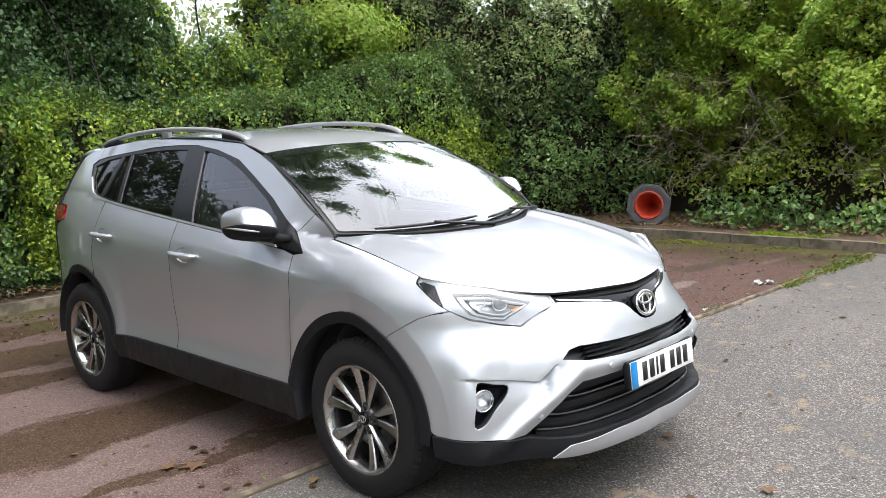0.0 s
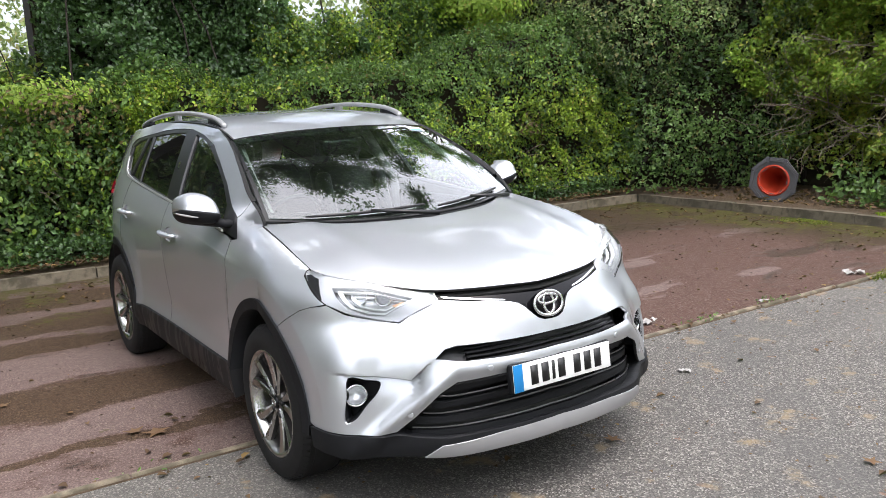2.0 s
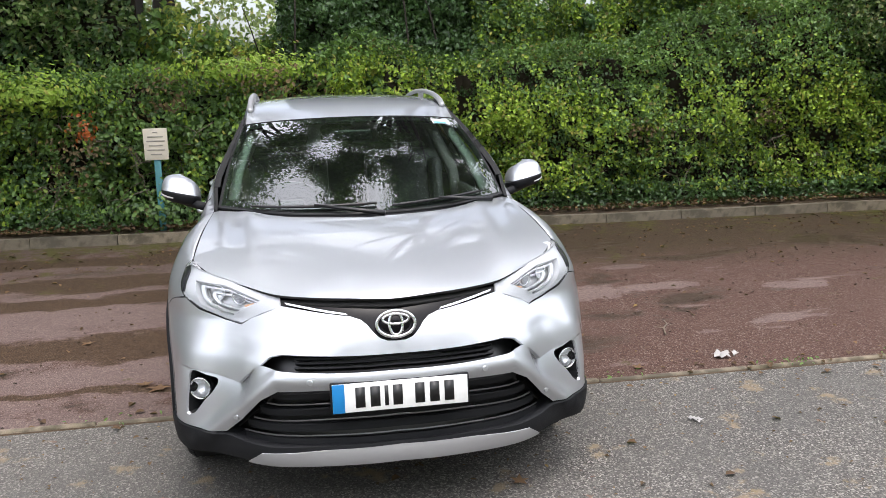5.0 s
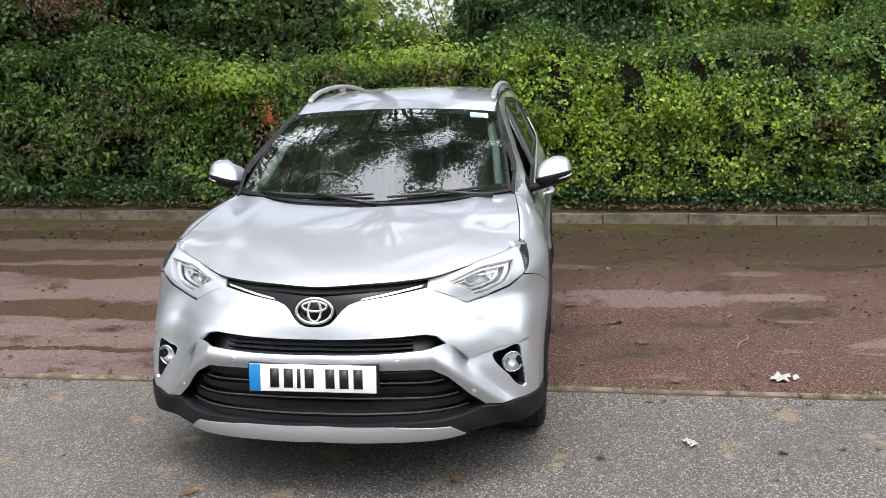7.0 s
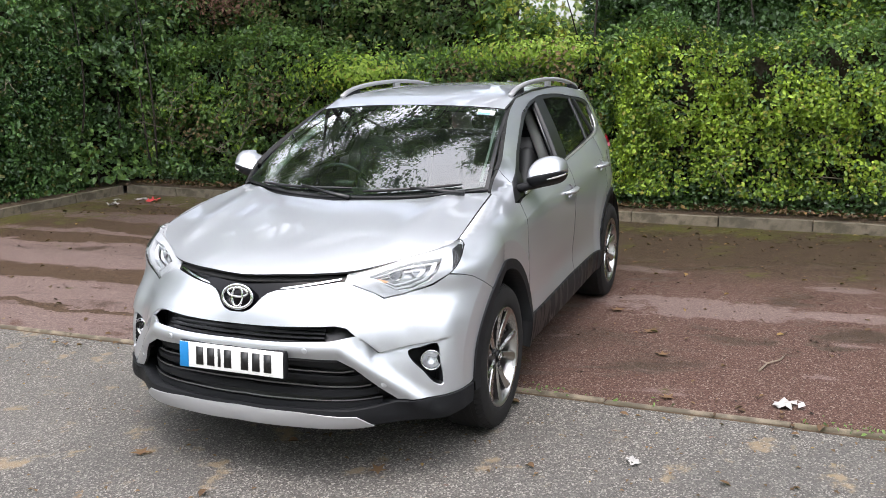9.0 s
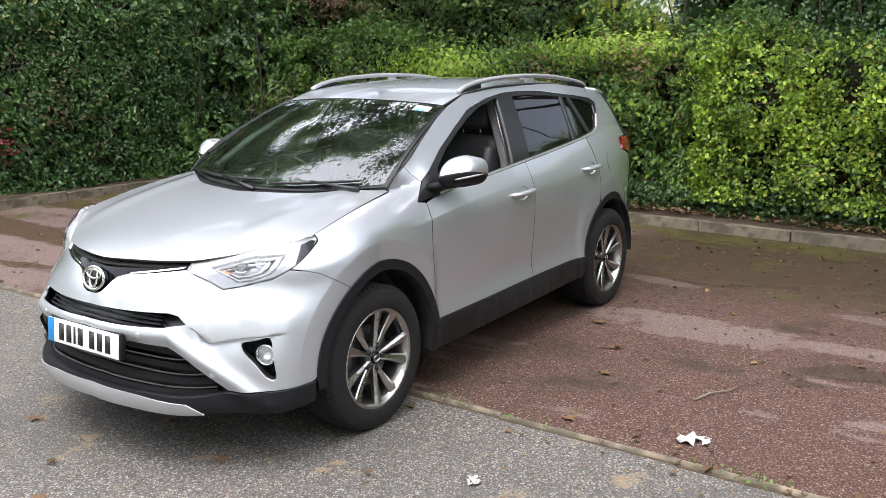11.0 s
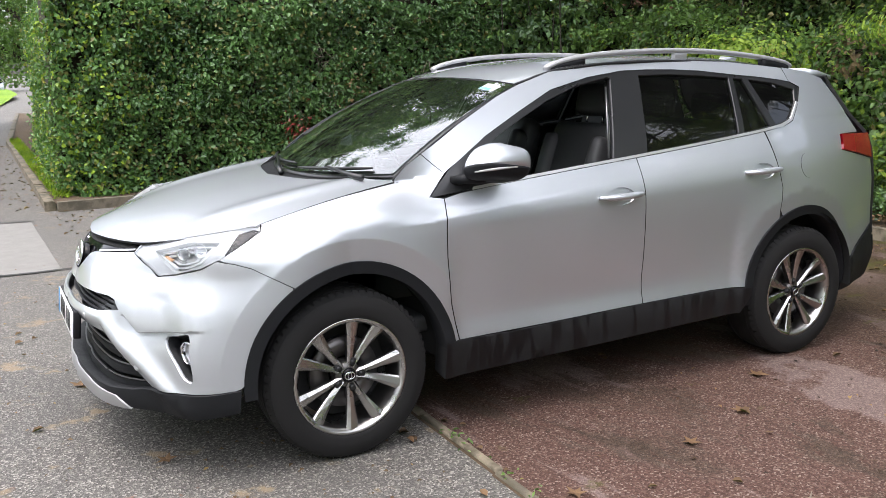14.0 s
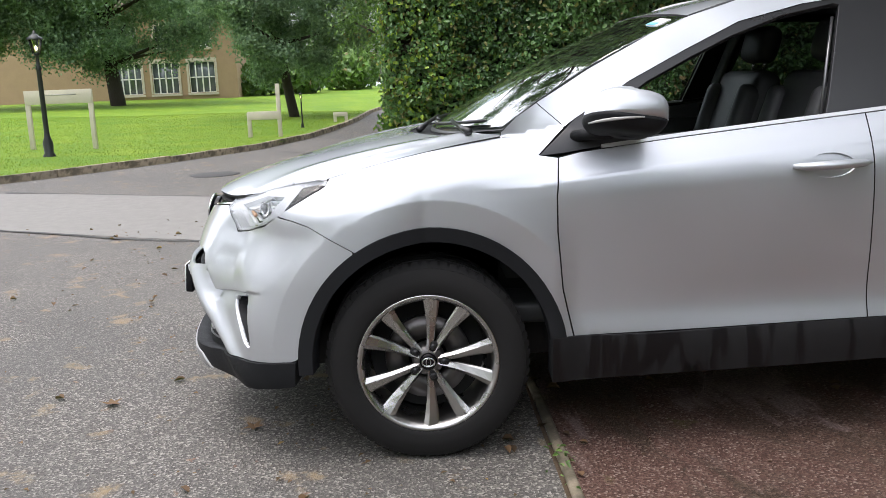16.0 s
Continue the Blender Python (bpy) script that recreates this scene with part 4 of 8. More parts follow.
# unseen trees added across the road to cut light and reflections on the car
for k, (x, y) in enumerate(((17.0, -3.0), (18.0, 5.0), (14.5, 12.0), (20.0, -12.0), (11.0, 19.0))):
    tree("unseen tree added across the road to dim light and reflections on the car", (x, y), 13.5, 1.6, 4.4, (LEAF_GREEN, LEAF_DARK)[k % 2], leaf=(0.26, 0.17), clumps=60, leaves=12000, trunk=0.2, seed=90 + k)


# far woods that close the view between the trunks
def far_woods(label, places, material, seed, size=0.45, count=1300):
    rng = np.random.default_rng(seed)
    pts, nor = [], []
    for x, y, r, h in places:
        n = count
        d = rng.normal(0, 1, (n, 3))
        d /= np.linalg.norm(d, axis=1, keepdims=True)
        p = d * (rng.random(n) ** 0.3)[:, None] * [r, r, h / 2] + [x, y, h / 2]
        p += lumps(p, 0.8, seed)[:, None] * d * 0.5
        pts.append(p)
        nor.append(d)
    me = leaf_mass("far_woods", np.concatenate(pts), np.concatenate(nor), size, size * 0.65, material, seed=seed, simple=True)
    return tagged(new("far_woods", me), label, "woods", kind="stuff")


wood_rng = random.Random(8)
ring = [(-24 + wood_rng.uniform(-4, 4), y, wood_rng.uniform(2.5, 4), wood_rng.uniform(6, 10)) for y in range(-40, 41, 5)]
ring += [(x, 34 + wood_rng.uniform(-4, 4), wood_rng.uniform(3, 4.5), wood_rng.uniform(7, 11)) for x in range(-20, 41, 6)]
# woods across the road, never in view, added to cover the low sky
ring += [(38 + wood_rng.uniform(-4, 4), y, wood_rng.uniform(3, 4.5), wood_rng.uniform(7, 11)) for y in range(-20, 31, 7)]
far_woods("far woods of mixed green trees behind the hedges, with an unseen stretch across the road", ring, LEAF_OLIVE, 101, 0.24, 3600)
ring = [(x, -92 + wood_rng.uniform(-5, 5), wood_rng.uniform(4, 6), wood_rng.uniform(7, 13)) for x in range(-40, 61, 6)]
ring += [(-6 - wood_rng.uniform(0, 6), y, wood_rng.uniform(2.5, 4), wood_rng.uniform(6, 9)) for y in range(-66, -24, 5)]
ring += [(7.5, -60, 2.2, 3.2), (10.5, -57, 2.0, 2.6), (4.5, -66, 2.5, 4.0)]
far_woods("far woods beyond the lawn", ring, LEAF_GREEN, 102, 0.55)


# ---- the car: body surfaces ----
from mathutils import geometry

# x runs to the car's front from the front axle, y to its left; s is an angle in degrees round the nose and goes on along the flanks.
PER_M = 60.0
AXLE_Z, ARCH_Z, ARCH_X = 0.355, 0.374, -0.018
LEVELS = [0.20, 0.30, 0.42, 0.55, 0.68, 0.80, 0.90, 1.00]
ANGLES = [0, 15, 30, 45, 54, 61, 75]
NOSE = [
    [0.895, 0.915, 0.950, 0.962, 0.990, 0.965, 0.925],
    [0.940, 0.962, 1.000, 1.000, 1.036, 1.000, 0.940],
    [0.915, 0.942, 0.992, 0.998, 1.040, 1.002, 0.942],
    [0.930, 0.955, 0.990, 0.994, 1.036, 0.998, 0.940],
    [0.925, 0.945, 0.970, 0.975, 1.012, 0.990, 0.942],
    [0.885, 0.893, 0.895, 0.905, 0.948, 0.966, 0.938],
    [0.800, 0.815, 0.825, 0.870, 0.925, 0.957, 0.928],
    [0.610, 0.630, 0.670, 0.760, 0.835, 0.883, 0.900],
]
flank = spline([0.15, 0.30, 0.42, 0.52, 0.70, 0.86, 0.96, 1.04, 1.3], [0.86, 0.885, 0.902, 0.893, 0.884, 0.890, 0.891, 0.886, 0.84])
nose_rows = [spline(ANGLES + [90], row + [float(flank(z))]) for row, z in zip(NOSE, LEVELS)]
hood_edge_z = spline([-0.5, -0.36, 0.0, 0.20, 0.33, 0.45], [1.15, 1.125, 1.072, 1.030, 0.998, 0.97])
hood_edge_y = spline([-0.5, -0.36, 0.0, 0.20, 0.33, 0.45], [0.72, 0.738, 0.775, 0.790, 0.796, 0.79])


def belt(x):
    return 1.052 + 0.048 * (-0.4 - x)


waist = spline([-0.4, -0.7, -1.0, -1.5, -2.0, -2.5, -2.9], [1.050, 1.083, 1.112, 1.155, 1.200, 1.252, 1.300])


def shoulder(x):
    """The height of the sharp crease under the windows."""
    return float(waist(x)) - 0.090


def smin(a, b, k):
    h = max(k - abs(a - b), 0) / k
    return min(a, b) - h * h * k / 4


FLARE_R = 0.553


def wheel_swell(x, z):
    f = 0.0
    for wx in (0.0, -2.66):
        d = math.hypot(x - wx - ARCH_X, z - ARCH_Z)
        if z > 0.2:
            t = min(max((d - FLARE_R) / 0.20, 0), 1)
            away = min(max((x + 0.53) / 0.09, 0), 1) if wx == 0.0 else min(max((-2.13 - x) / 0.09, 0), 1)
            f += 0.019 * (1 - t) ** 2 * away * away * (3 - 2 * away)
    return f


def flank_y(x, z):
    """Half the body's width at x <= 0 and height z."""
    y = float(flank(z))
    # door sides draw in between the arches, and a crease rises towards the rear
    mid = math.exp(-(((x + 1.35) / 0.75) ** 2))
    y -= 0.026 * mid * math.exp(-(((z - 0.52) / 0.13) ** 2))
    near = min(max((-0.10 - x) / 0.46, 0), 1)
    near = near * near * (3 - 2 * near)
    if near > 0:
        y -= 0.50 * min(max(z - shoulder(x), 0), 0.085) * near
        y += 0.0045 * math.exp(-((max(shoulder(x) - z, 0) / 0.016 + max(z - shoulder(x), 0) / 0.006) ** 2)) * near
        zb = belt(x)
        g = 0.848 - 0.44 * (z - zb) - 0.16 * max(z - zb, 0) ** 2
        y += (smin(y, g, 0.02) - y) * near
    t = max(0.0, (-x - 2.3) / 1.3)
    y -= 0.25 * t**2.2
    over = min(max((x + 0.60) / 0.30, 0), 1)
    if over > 0:
        y += (crown_over(y, x, z) - y) * over * over * (3 - 2 * over)
    return y + wheel_swell(x, z)


def crown_over(y, x, z):
    """Rolls the wing's top over to the bonnet's edge."""
    ze, ye = float(hood_edge_z(x)), float(hood_edge_y(x))
    z1 = ze - 0.13
    if z > z1:
        t = min((z - z1) / (ze - z1), 1)
        y -= max(y - ye, 0) * (1 - math.sqrt(max(1 - t * t, 0)))
    return y


def nose_r(a, z):
    a = abs(a)
    z = min(max(z, LEVELS[0]), LEVELS[-1])
    k = min(max(int(np.searchsorted(LEVELS, z, side="right")) - 1, 0), len(LEVELS) - 2)
    lo, hi = max(k - 1, 0), min(k + 2, len(LEVELS) - 1)
    vals = [float(nose_rows[i](a)) for i in range(lo, hi + 1)]
    return float(spline(LEVELS[lo:hi + 1], vals)(z))


def fold_z(a):
    """The height of the cheek's lower fold."""
    return max(0.668 - 0.0155 * (a - 33), 0.585 + 0.0022 * (a - 38.2))


def ridge(a, z):
    """The folds of the bumper: a bar that stands out over the number plate and runs down to the corners."""
    y = abs(a)
    top = 0.655 if y < 28 else 0.655 - (y - 28) * 0.0135
    f = 0.028 * math.exp(-(((z - top + 0.03) / 0.045) ** 2)) * (1 if y < 45 else max(0, 1 - (y - 45) / 12))
    d = z - fold_z(y)
    t = min(max(d / 0.012 + 0.5, 0), 1)
    t = t * t * (3 - 2 * t)
    # hollow under the lamps, below a rolled lip
    if t > 0 and z < 0.762 and 31 < y < 54:
        up = min(max((0.762 - z) / 0.05, 0), 1)
        side = min(max((53.0 - 34 * max(z - 0.63, 0) - y) / 7.0, 0), 1)
        start = min((y - 31) / 12, 1)
        start = start * start * (3 - 2 * start)
        f -= 0.009 * up * up * (3 - 2 * up) * side * side * (3 - 2 * side) * start * t * (0.6 + 0.4 * min(max(d, 0) / 0.09, 1))
    # the cheek ends in a sharp fold that runs from the grille's corner to the fog lamp; the leg below it lies deeper
    f += (0.003 * math.exp(-max(d, 0) / 0.07) * t - 0.030 * math.exp(-max(-d, 0) / 0.06) * (1 - t)) * (min(max((y - 32.5) / 4, 0), 1) ** 2 if y < 44 else math.exp(-(((y - 44) / 9.5) ** 4)))
    return f


def body(s, z):
    """A point of the outer skin."""
    sign = 1 if s >= 0 else -1
    a = abs(s)
    if a <= 90:
        r = nose_r(a, z) + ridge(a, z)
        x, y = r * math.cos(radians(a)), r * math.sin(radians(a))
        if a > 60:
            y += (crown_over(y, x, z) - y) * min(1, (a - 60) / 8)
        if a > 50:
            y += wheel_swell(x, z) * min(1, (a - 50) / 7)
    else:
        x = -(a - 90) / PER_M
        y = flank_y(x, z)
    return Vector((x, sign * y, z))


def at_x(x, z):
    """The s of the skin's point at that x."""
    if x <= 0:
        return 90 - x * PER_M
    lo, hi = 0.0, 90.0
    for _ in range(26):
        m = (lo + hi) / 2
        lo, hi = (m, hi) if body(m, z).x > x else (lo, m)
    return lo


def at_y(y, z):
    lo, hi = 0.0, 80.0
    for _ in range(26):
        m = (lo + hi) / 2
        lo, hi = (m, hi) if nose_r(m, z) * math.sin(radians(m)) < abs(y) else (lo, m)
    return lo if y >= 0 else -lo


def inside(p, loop):
    """Whether a point lies in a closed line."""
    x, y = p
    hit = False
    for (x0, y0), (x1, y1) in zip(loop, loop[1:] + loop[:1]):
        if (y0 > y) != (y1 > y) and x < x0 + (y - y0) / (y1 - y0) * (x1 - x0):
            hit = not hit
    return hit


def trimmed(outline, holes, du, dv, folds=()):
    """A flat piece with the outline and holes, filled with an even net of triangles."""
    loops = []
    for loop in (outline, *holes):
        dense = []
        for (u0, v0), (u1, v1) in zip(loop, loop[1:] + loop[:1]):
            n = max(1, math.ceil(math.hypot((u1 - u0) / du, (v1 - v0) / dv)))
            dense += [((u0 + (u1 - u0) * k / n) / du, (v0 + (v1 - v0) * k / n) / dv) for k in range(n)]
        loops.append(dense)
    pts, edges = [], []
    for loop in loops:
        k = len(pts)
        pts += loop
        edges += [(k + i, k + (i + 1) % len(loop)) for i in range(len(loop))]
    for line in folds:
        dense = []
        for (u0, v0), (u1, v1) in zip(line, line[1:]):
            n = max(1, math.ceil(math.hypot((u1 - u0) / du, (v1 - v0) / dv)))
            dense += [((u0 + (u1 - u0) * k / n) / du, (v0 + (v1 - v0) * k / n) / dv) for k in range(n)]
        dense.append((line[-1][0] / du, line[-1][1] / dv))
        k = len(pts)
        pts += dense
        edges += [(k + i, k + i + 1) for i in range(len(dense) - 1)]
    rim = np.array(pts)
    lo, hi = rim.min(0), rim.max(0)
    for i in range(int(math.floor(lo[0])), int(math.ceil(hi[0])) + 1):
        for j in range(int(math.floor(lo[1])), int(math.ceil(hi[1])) + 1):
            p = (i + 0.5 * (j % 2), j * 1.0)
            if ((rim - p) ** 2).sum(1).min() > 0.3 and inside(p, loops[0]) and not any(inside(p, h) for h in loops[1:]):
                pts.append(p)
    out = geometry.delaunay_2d_cdt([Vector(p) for p in pts], edges, [], 0, 1e-6)
    bm = bmesh.new()
    vs = [bm.verts.new((p.x * du, p.y * dv, 0)) for p in out[0]]
    for f in out[2]:
        c = sum((out[0][i] for i in f), Vector((0, 0))) / len(f)
        if inside(c, loops[0]) and not any(inside(c, h) for h in loops[1:]):
            bm.faces.new([vs[i] for i in f])
    for v in [v for v in bm.verts if not v.link_faces]:
        bm.verts.remove(v)
    bm.verts.index_update()
    return bm


def panel(name, outline, surface, material, parent, holes=(), du=2.0, dv=0.03, thick=0.018, offset=0.0, mirror=False, label="", folds=()):
    """A curved sheet part: the outline is laid on the surface, with edges turned inwards."""
    bm = trimmed(outline, holes, du, dv, folds)
    bm.verts.ensure_lookup_table()
    e1, e2 = du * 0.02, dv * 0.05
    places, normals = [], []
    for v in bm.verts:
        u, w = v.co.x, v.co.y
        p = surface(u, w)
        n = (surface(u + e1, w) - surface(u - e1, w)).cross(surface(u, w + e2) - surface(u, w - e2))
        n = n.normalized() if n.length > 1e-12 else Vector((0, 0, 1))
        places.append(p)
        normals.append(n)
    outward = sum(((p - Vector((-1.3, 0, 0.7))).normalized().dot(n) for p, n in zip(places, normals)))
    sgn = 1 if outward > 0 else -1
    normals = [n * sgn for n in normals]
    places = [p + n * offset for p, n in zip(places, normals)]
    verts, faces, loops = [tuple(p) for p in places], [], []
    for f in bm.faces:
        ids = [v.index for v in f.verts]
        a, b, c = (places[i] for i in ids[:3])
        if (b - a).cross(c - a).dot(normals[ids[0]]) < 0:
            ids = ids[::-1]
        faces.append(ids)
        loops += [normals[i] for i in ids]
    flat_from = len(faces)
    boxes = [(min(p[0] for p in h), max(p[0] for p in h), min(p[1] for p in h), max(p[1] for p in h)) for h in holes]
    dark_lips = []
    for e in bm.edges:
        if len(e.link_faces) == 1:
            i, j = e.verts[0].index, e.verts[1].index
            k = len(verts)
            away = ((places[i] + places[j]) / 2 - sum((places[v.index] for v in e.link_faces[0].verts), Vector()) / len(e.link_faces[0].verts))
            mid_u, mid_v = (e.verts[0].co + e.verts[1].co)[:2]
            dark_lips.append(0 if any(u0 - 1e-4 <= mid_u / 2 <= u1 + 1e-4 and v0 - 1e-4 <= mid_v / 2 <= v1 + 1e-4 for u0, u1, v0, v1 in boxes) else 1)
            lip = [places[i], places[j], places[j] - normals[j] * thick, places[i] - normals[i] * thick]
            n = (lip[1] - lip[0]).cross(lip[2] - lip[0])
            order = [0, 1, 2, 3] if n.dot(away) > 0 else [3, 2, 1, 0]
            n = n.normalized() if n.dot(away) > 0 else -n.normalized()
            verts += [tuple(p) for p in lip]
            faces.append([k + o for o in order])
            edge_n = [(n + normals[i]).normalized(), (n + normals[j]).normalized(), n, n]
            loops += [edge_n[o] for o in order]
    bm.free()
    if mirror:
        verts = [(x, -y, z) for x, y, z in verts]
        new_loops, k = [], 0
        for f in faces:
            new_loops += loops[k:k + len(f)][::-1]
            k += len(f)
        faces = [f[::-1] for f in faces]
        loops = [Vector((n.x, -n.y, n.z)) for n in new_loops]
    me = bpy.data.meshes.new(name)
    me.from_pydata(verts, [], faces)
    me.polygons.foreach_set("use_smooth", [True] * len(faces))
    me.normals_split_custom_set([tuple(n) for n in loops])
    me.materials.append(material)
    # turned edges of painted panels are coloured dark, for shade inside the gaps
    if material is PAINT:
        me.materials.append(DARK_CAVITY)
        me.polygons.foreach_set("material_index", [0] * flat_from + dark_lips)
    return part(name, me, None, parent, label)


def both(name, outline, surface, material, parent, **kw):
    return panel(name, outline, surface, material, parent, **kw), panel(name, outline, surface, material, parent, mirror=True, **kw)


def arc(cx, cz, r, a0, a1, n=20):
    return [(cx + r * math.cos(radians(a0 + (a1 - a0) * k / n)), cz + r * math.sin(radians(a0 + (a1 - a0) * k / n))) for k in range(n + 1)]


def to_s(points):
    """Outline points given by x and height, as s and height."""
    return [(at_x(x, z), z) for x, z in points]


def to_a(points):
    """Outline points given by y and height, as s and height."""
    return [(at_y(y, z), z) for y, z in points]


car = tagged(new("car"), "silver five-door compact SUV parked half out of a red bay", "car")

# flanks


CREASE = [[(at_x(x, 0.9), shoulder(x) + dz) for x in np.linspace(x0, x1, 12)] for x0, x1 in ((-0.49, -1.53), (-1.56, -2.44)) for dz in (-0.024, -0.012, -0.004, 0.0, 0.004, 0.012)]


def sill_z(x):
    """The lower edge of the doors, rising slightly to the rear."""
    return 0.425 + 0.018 * (-0.5 - x)


# the seam between wing and bumper meets the arch here
seam = [(0.497, 0.879), (0.44, 0.869), (0.385, 0.851), (0.240, 0.767)]
arch_wing = [p for p in arc(ARCH_X, ARCH_Z, 0.456, 58, 172, 24)]
wing = [(0.322, 0.978), (0.385, 0.945), (0.490, 0.884), (0.44, 0.872), (0.385, 0.854)] + arch_wing + [(-0.485, 0.43), (-0.505, 0.43)] \
    + [(-0.470, 0.60), (-0.455, 0.80), (-0.455, 0.92), (-0.468, 1.045)] + [(-0.402, 1.056), (-0.500, 1.146), (-0.412, 1.227), (-0.345, 1.184), (-0.288, 1.131)] \
    + [(x, float(hood_edge_z(x)) - 0.00008) for x in np.linspace(-0.285, 0.31, 30)]
both("front_wing", to_s(wing), body, PAINT, car, du=1.6, dv=0.012, folds=[to_s(arc(ARCH_X, ARCH_Z, FLARE_R + dr, 66, 160, 24)) for dr in (-0.004, 0.0, 0.004)])

door_f = [(-0.511, 0.432), (-0.475, 0.60), (-0.460, 0.80), (-0.460, 0.92), (-0.473, 1.045)] \
    + [(x, float(waist(x)) - 0.006) for x in (-0.55, -0.75, -0.9, -1.2, -1.535)] + [(-1.545, 0.9), (-1.550, 0.7), (-1.552, sill_z(-1.55)), (-1.0, sill_z(-1.0))]
def cup(x, z):
    return [(x + 0.085 * math.cos(radians(a)), z - 0.004 + 0.042 * math.sin(radians(a))) for a in range(0, 360, 20)]


fd = both("front_door", to_s(door_f), body, PAINT, car, holes=[to_s(cup(-1.395, 0.99))], du=2.4, dv=0.025, folds=CREASE[:6])
arch_door = [p for p in arc(-2.66 + ARCH_X, ARCH_Z, 0.456, 9, 62, 14)]
door_r = [(-1.5565, sill_z(-1.55)), (-1.5545, 0.7), (-1.5495, 0.9), (-1.5395, float(waist(-1.54)) - 0.006)] + [(x, float(waist(x)) - 0.006) for x in (-1.7, -2.0, -2.3, -2.42)] \
    + [(-2.4585, 1.05), (-2.4785, 0.95), (-2.4635, 0.83)] + arch_door[::-1] + [(-2.215, 0.447), (-2.0, sill_z(-2.0)), (-1.75, sill_z(-1.75))]
rd = both("rear_door", to_s(door_r), body, PAINT, car, holes=[to_s(cup(-2.345, 1.047))], du=2.4, dv=0.025, folds=CREASE[6:])
arch_quarter = [p for p in arc(-2.66 + ARCH_X, ARCH_Z, 0.456, 66, 172, 20)]
quarter = [(-2.468, 0.83), (-2.483, 0.95), (-2.463, 1.05), (-2.43, float(waist(-2.43)) - 0.006), (-2.5, 1.247), (-2.60, 1.262), (-2.672, 1.285),
           (-2.768, 1.380), (-2.828, 1.462), (-2.75, 1.495), (-2.73, 1.568), (-2.90, 1.548), (-3.08, 1.505), (-3.17, 1.40), (-3.24, 1.30), (-3.31, 1.195), (-3.085, 1.195),
           (-3.065, 1.108), (-3.47, 1.03), (-3.53, 0.90), (-3.58, 0.72), (-3.59, 0.62), (-3.40, 0.555), (-3.25, 0.50), (-3.095, 0.43)] + arch_quarter[::-1]
both("rear_quarter", to_s(quarter), body, PAINT, car, du=2.0, dv=0.025)

flap = [(-2.705 + 0.064 * math.cos(radians(a)), 1.050 + 0.066 * math.sin(radians(a))) for a in range(0, 360, 15)]
panel("fuel_flap", to_s(flap), body, PAINT, car, du=1.5, dv=0.03, offset=0.0022, thick=0.006, label="round silver fuel flap")

# dark strips behind the gaps between the panels, for the shade in the shut lines
for line in ([(-0.508, 0.435), (-0.4725, 0.60), (-0.4575, 0.80), (-0.4575, 0.92), (-0.4705, 1.045)], [(-1.554, 0.45), (-1.552, 0.7), (-1.547, 0.9), (-1.537, 1.14)],
             [(-2.464, 0.80), (-2.479, 0.95), (-2.459, 1.05), (-2.425, 1.235)]):
    both("shut_line", to_s([(x - 0.022, z) for x, z in line] + [(x + 0.022, z) for x, z in line[::-1]]), body, DARK_CAVITY, car, du=2.0, dv=0.05, offset=-0.011, thick=0.004)

# black arch trims
for name, wx, a0, a1 in (("arch_trim", 0.0, -4, 184), ("arch_trim", -2.66, -4, 184)):
    outer, inner = arc(wx + ARCH_X, ARCH_Z, 0.463, a0, a1, 36), arc(wx + ARCH_X, ARCH_Z, 0.414, a0, a1, 36)
    both(name, to_s(outer + inner[::-1]), body, BLACK_PLASTIC, car, du=2.0, dv=0.04, offset=0.010, thick=0.09)
# sills
sill = [(-0.43, 0.40), (-0.43, 0.432), (-0.50, 0.432)] + [(x, sill_z(x) - 0.004) for x in (-0.8, -1.2, -1.6, -2.0)] + [(-2.26, 0.44), (-2.26, 0.40), (-2.2, 0.31), (-1.3, 0.285), (-0.5, 0.27), (-0.43, 0.27)]
both("sill", to_s(sill), body, WET_PLASTIC, car, du=3.0, dv=0.04, offset=0.012, thick=0.10)

# bonnet
bonnet_c = spline([-0.4, -0.25, -0.1, 0.2, 0.5, 0.68, 0.78, 0.83, 0.86], [1.15, 1.135, 1.118, 1.075, 1.012, 0.965, 0.930, 0.905, 0.875])
bonnet_e = spline([-0.4, -0.36, 0.0, 0.20, 0.33, 0.5, 0.7, 0.86], [1.128, 1.125, 1.072, 1.03, 0.998, 0.93, 0.79, 0.66])


def bonnet_surface(x, y):
    c, e = float(bonnet_c(x)), float(bonnet_e(x))
    t = min(abs(y) / 0.79, 1.2)
    z = c - (c - e) * t**2.4
    z += 0.010 * math.exp(-(((abs(y) - 0.56 + 0.05 * x) / 0.07) ** 2)) * (1 if x < 0.4 else max(0, 1 - (x - 0.4) / 0.3))
    return Vector((x, y, z))


front_edge = smooth([(0.835, 0.0), (0.825, 0.12), (0.79, 0.27), (0.715, 0.43), (0.60, 0.57), (0.46, 0.716), (0.328, 0.793)], 5)
side_edge = [(x, float(hood_edge_y(x)) - 0.002) for x in np.linspace(0.31, -0.305, 32)]
rear_edge = smooth([(-0.300, 0.72), (-0.190, 0.58), (-0.040, 0.33), (0.030, 0.0)], 4)
half = front_edge + side_edge + rear_edge
panel("bonnet", half + [(x, -y) for x, y in half[::-1] if y > 1e-4], bonnet_surface, PAINT, car, du=0.03, dv=0.03, thick=0.012)

# upper grille strip with the emblem
strip_low = [(0.0, 0.742), (0.035, 0.744), (0.066, 0.755), (0.090, 0.776), (0.112, 0.803), (0.135, 0.822), (0.17, 0.834), (0.25, 0.842), (0.44, 0.862)]
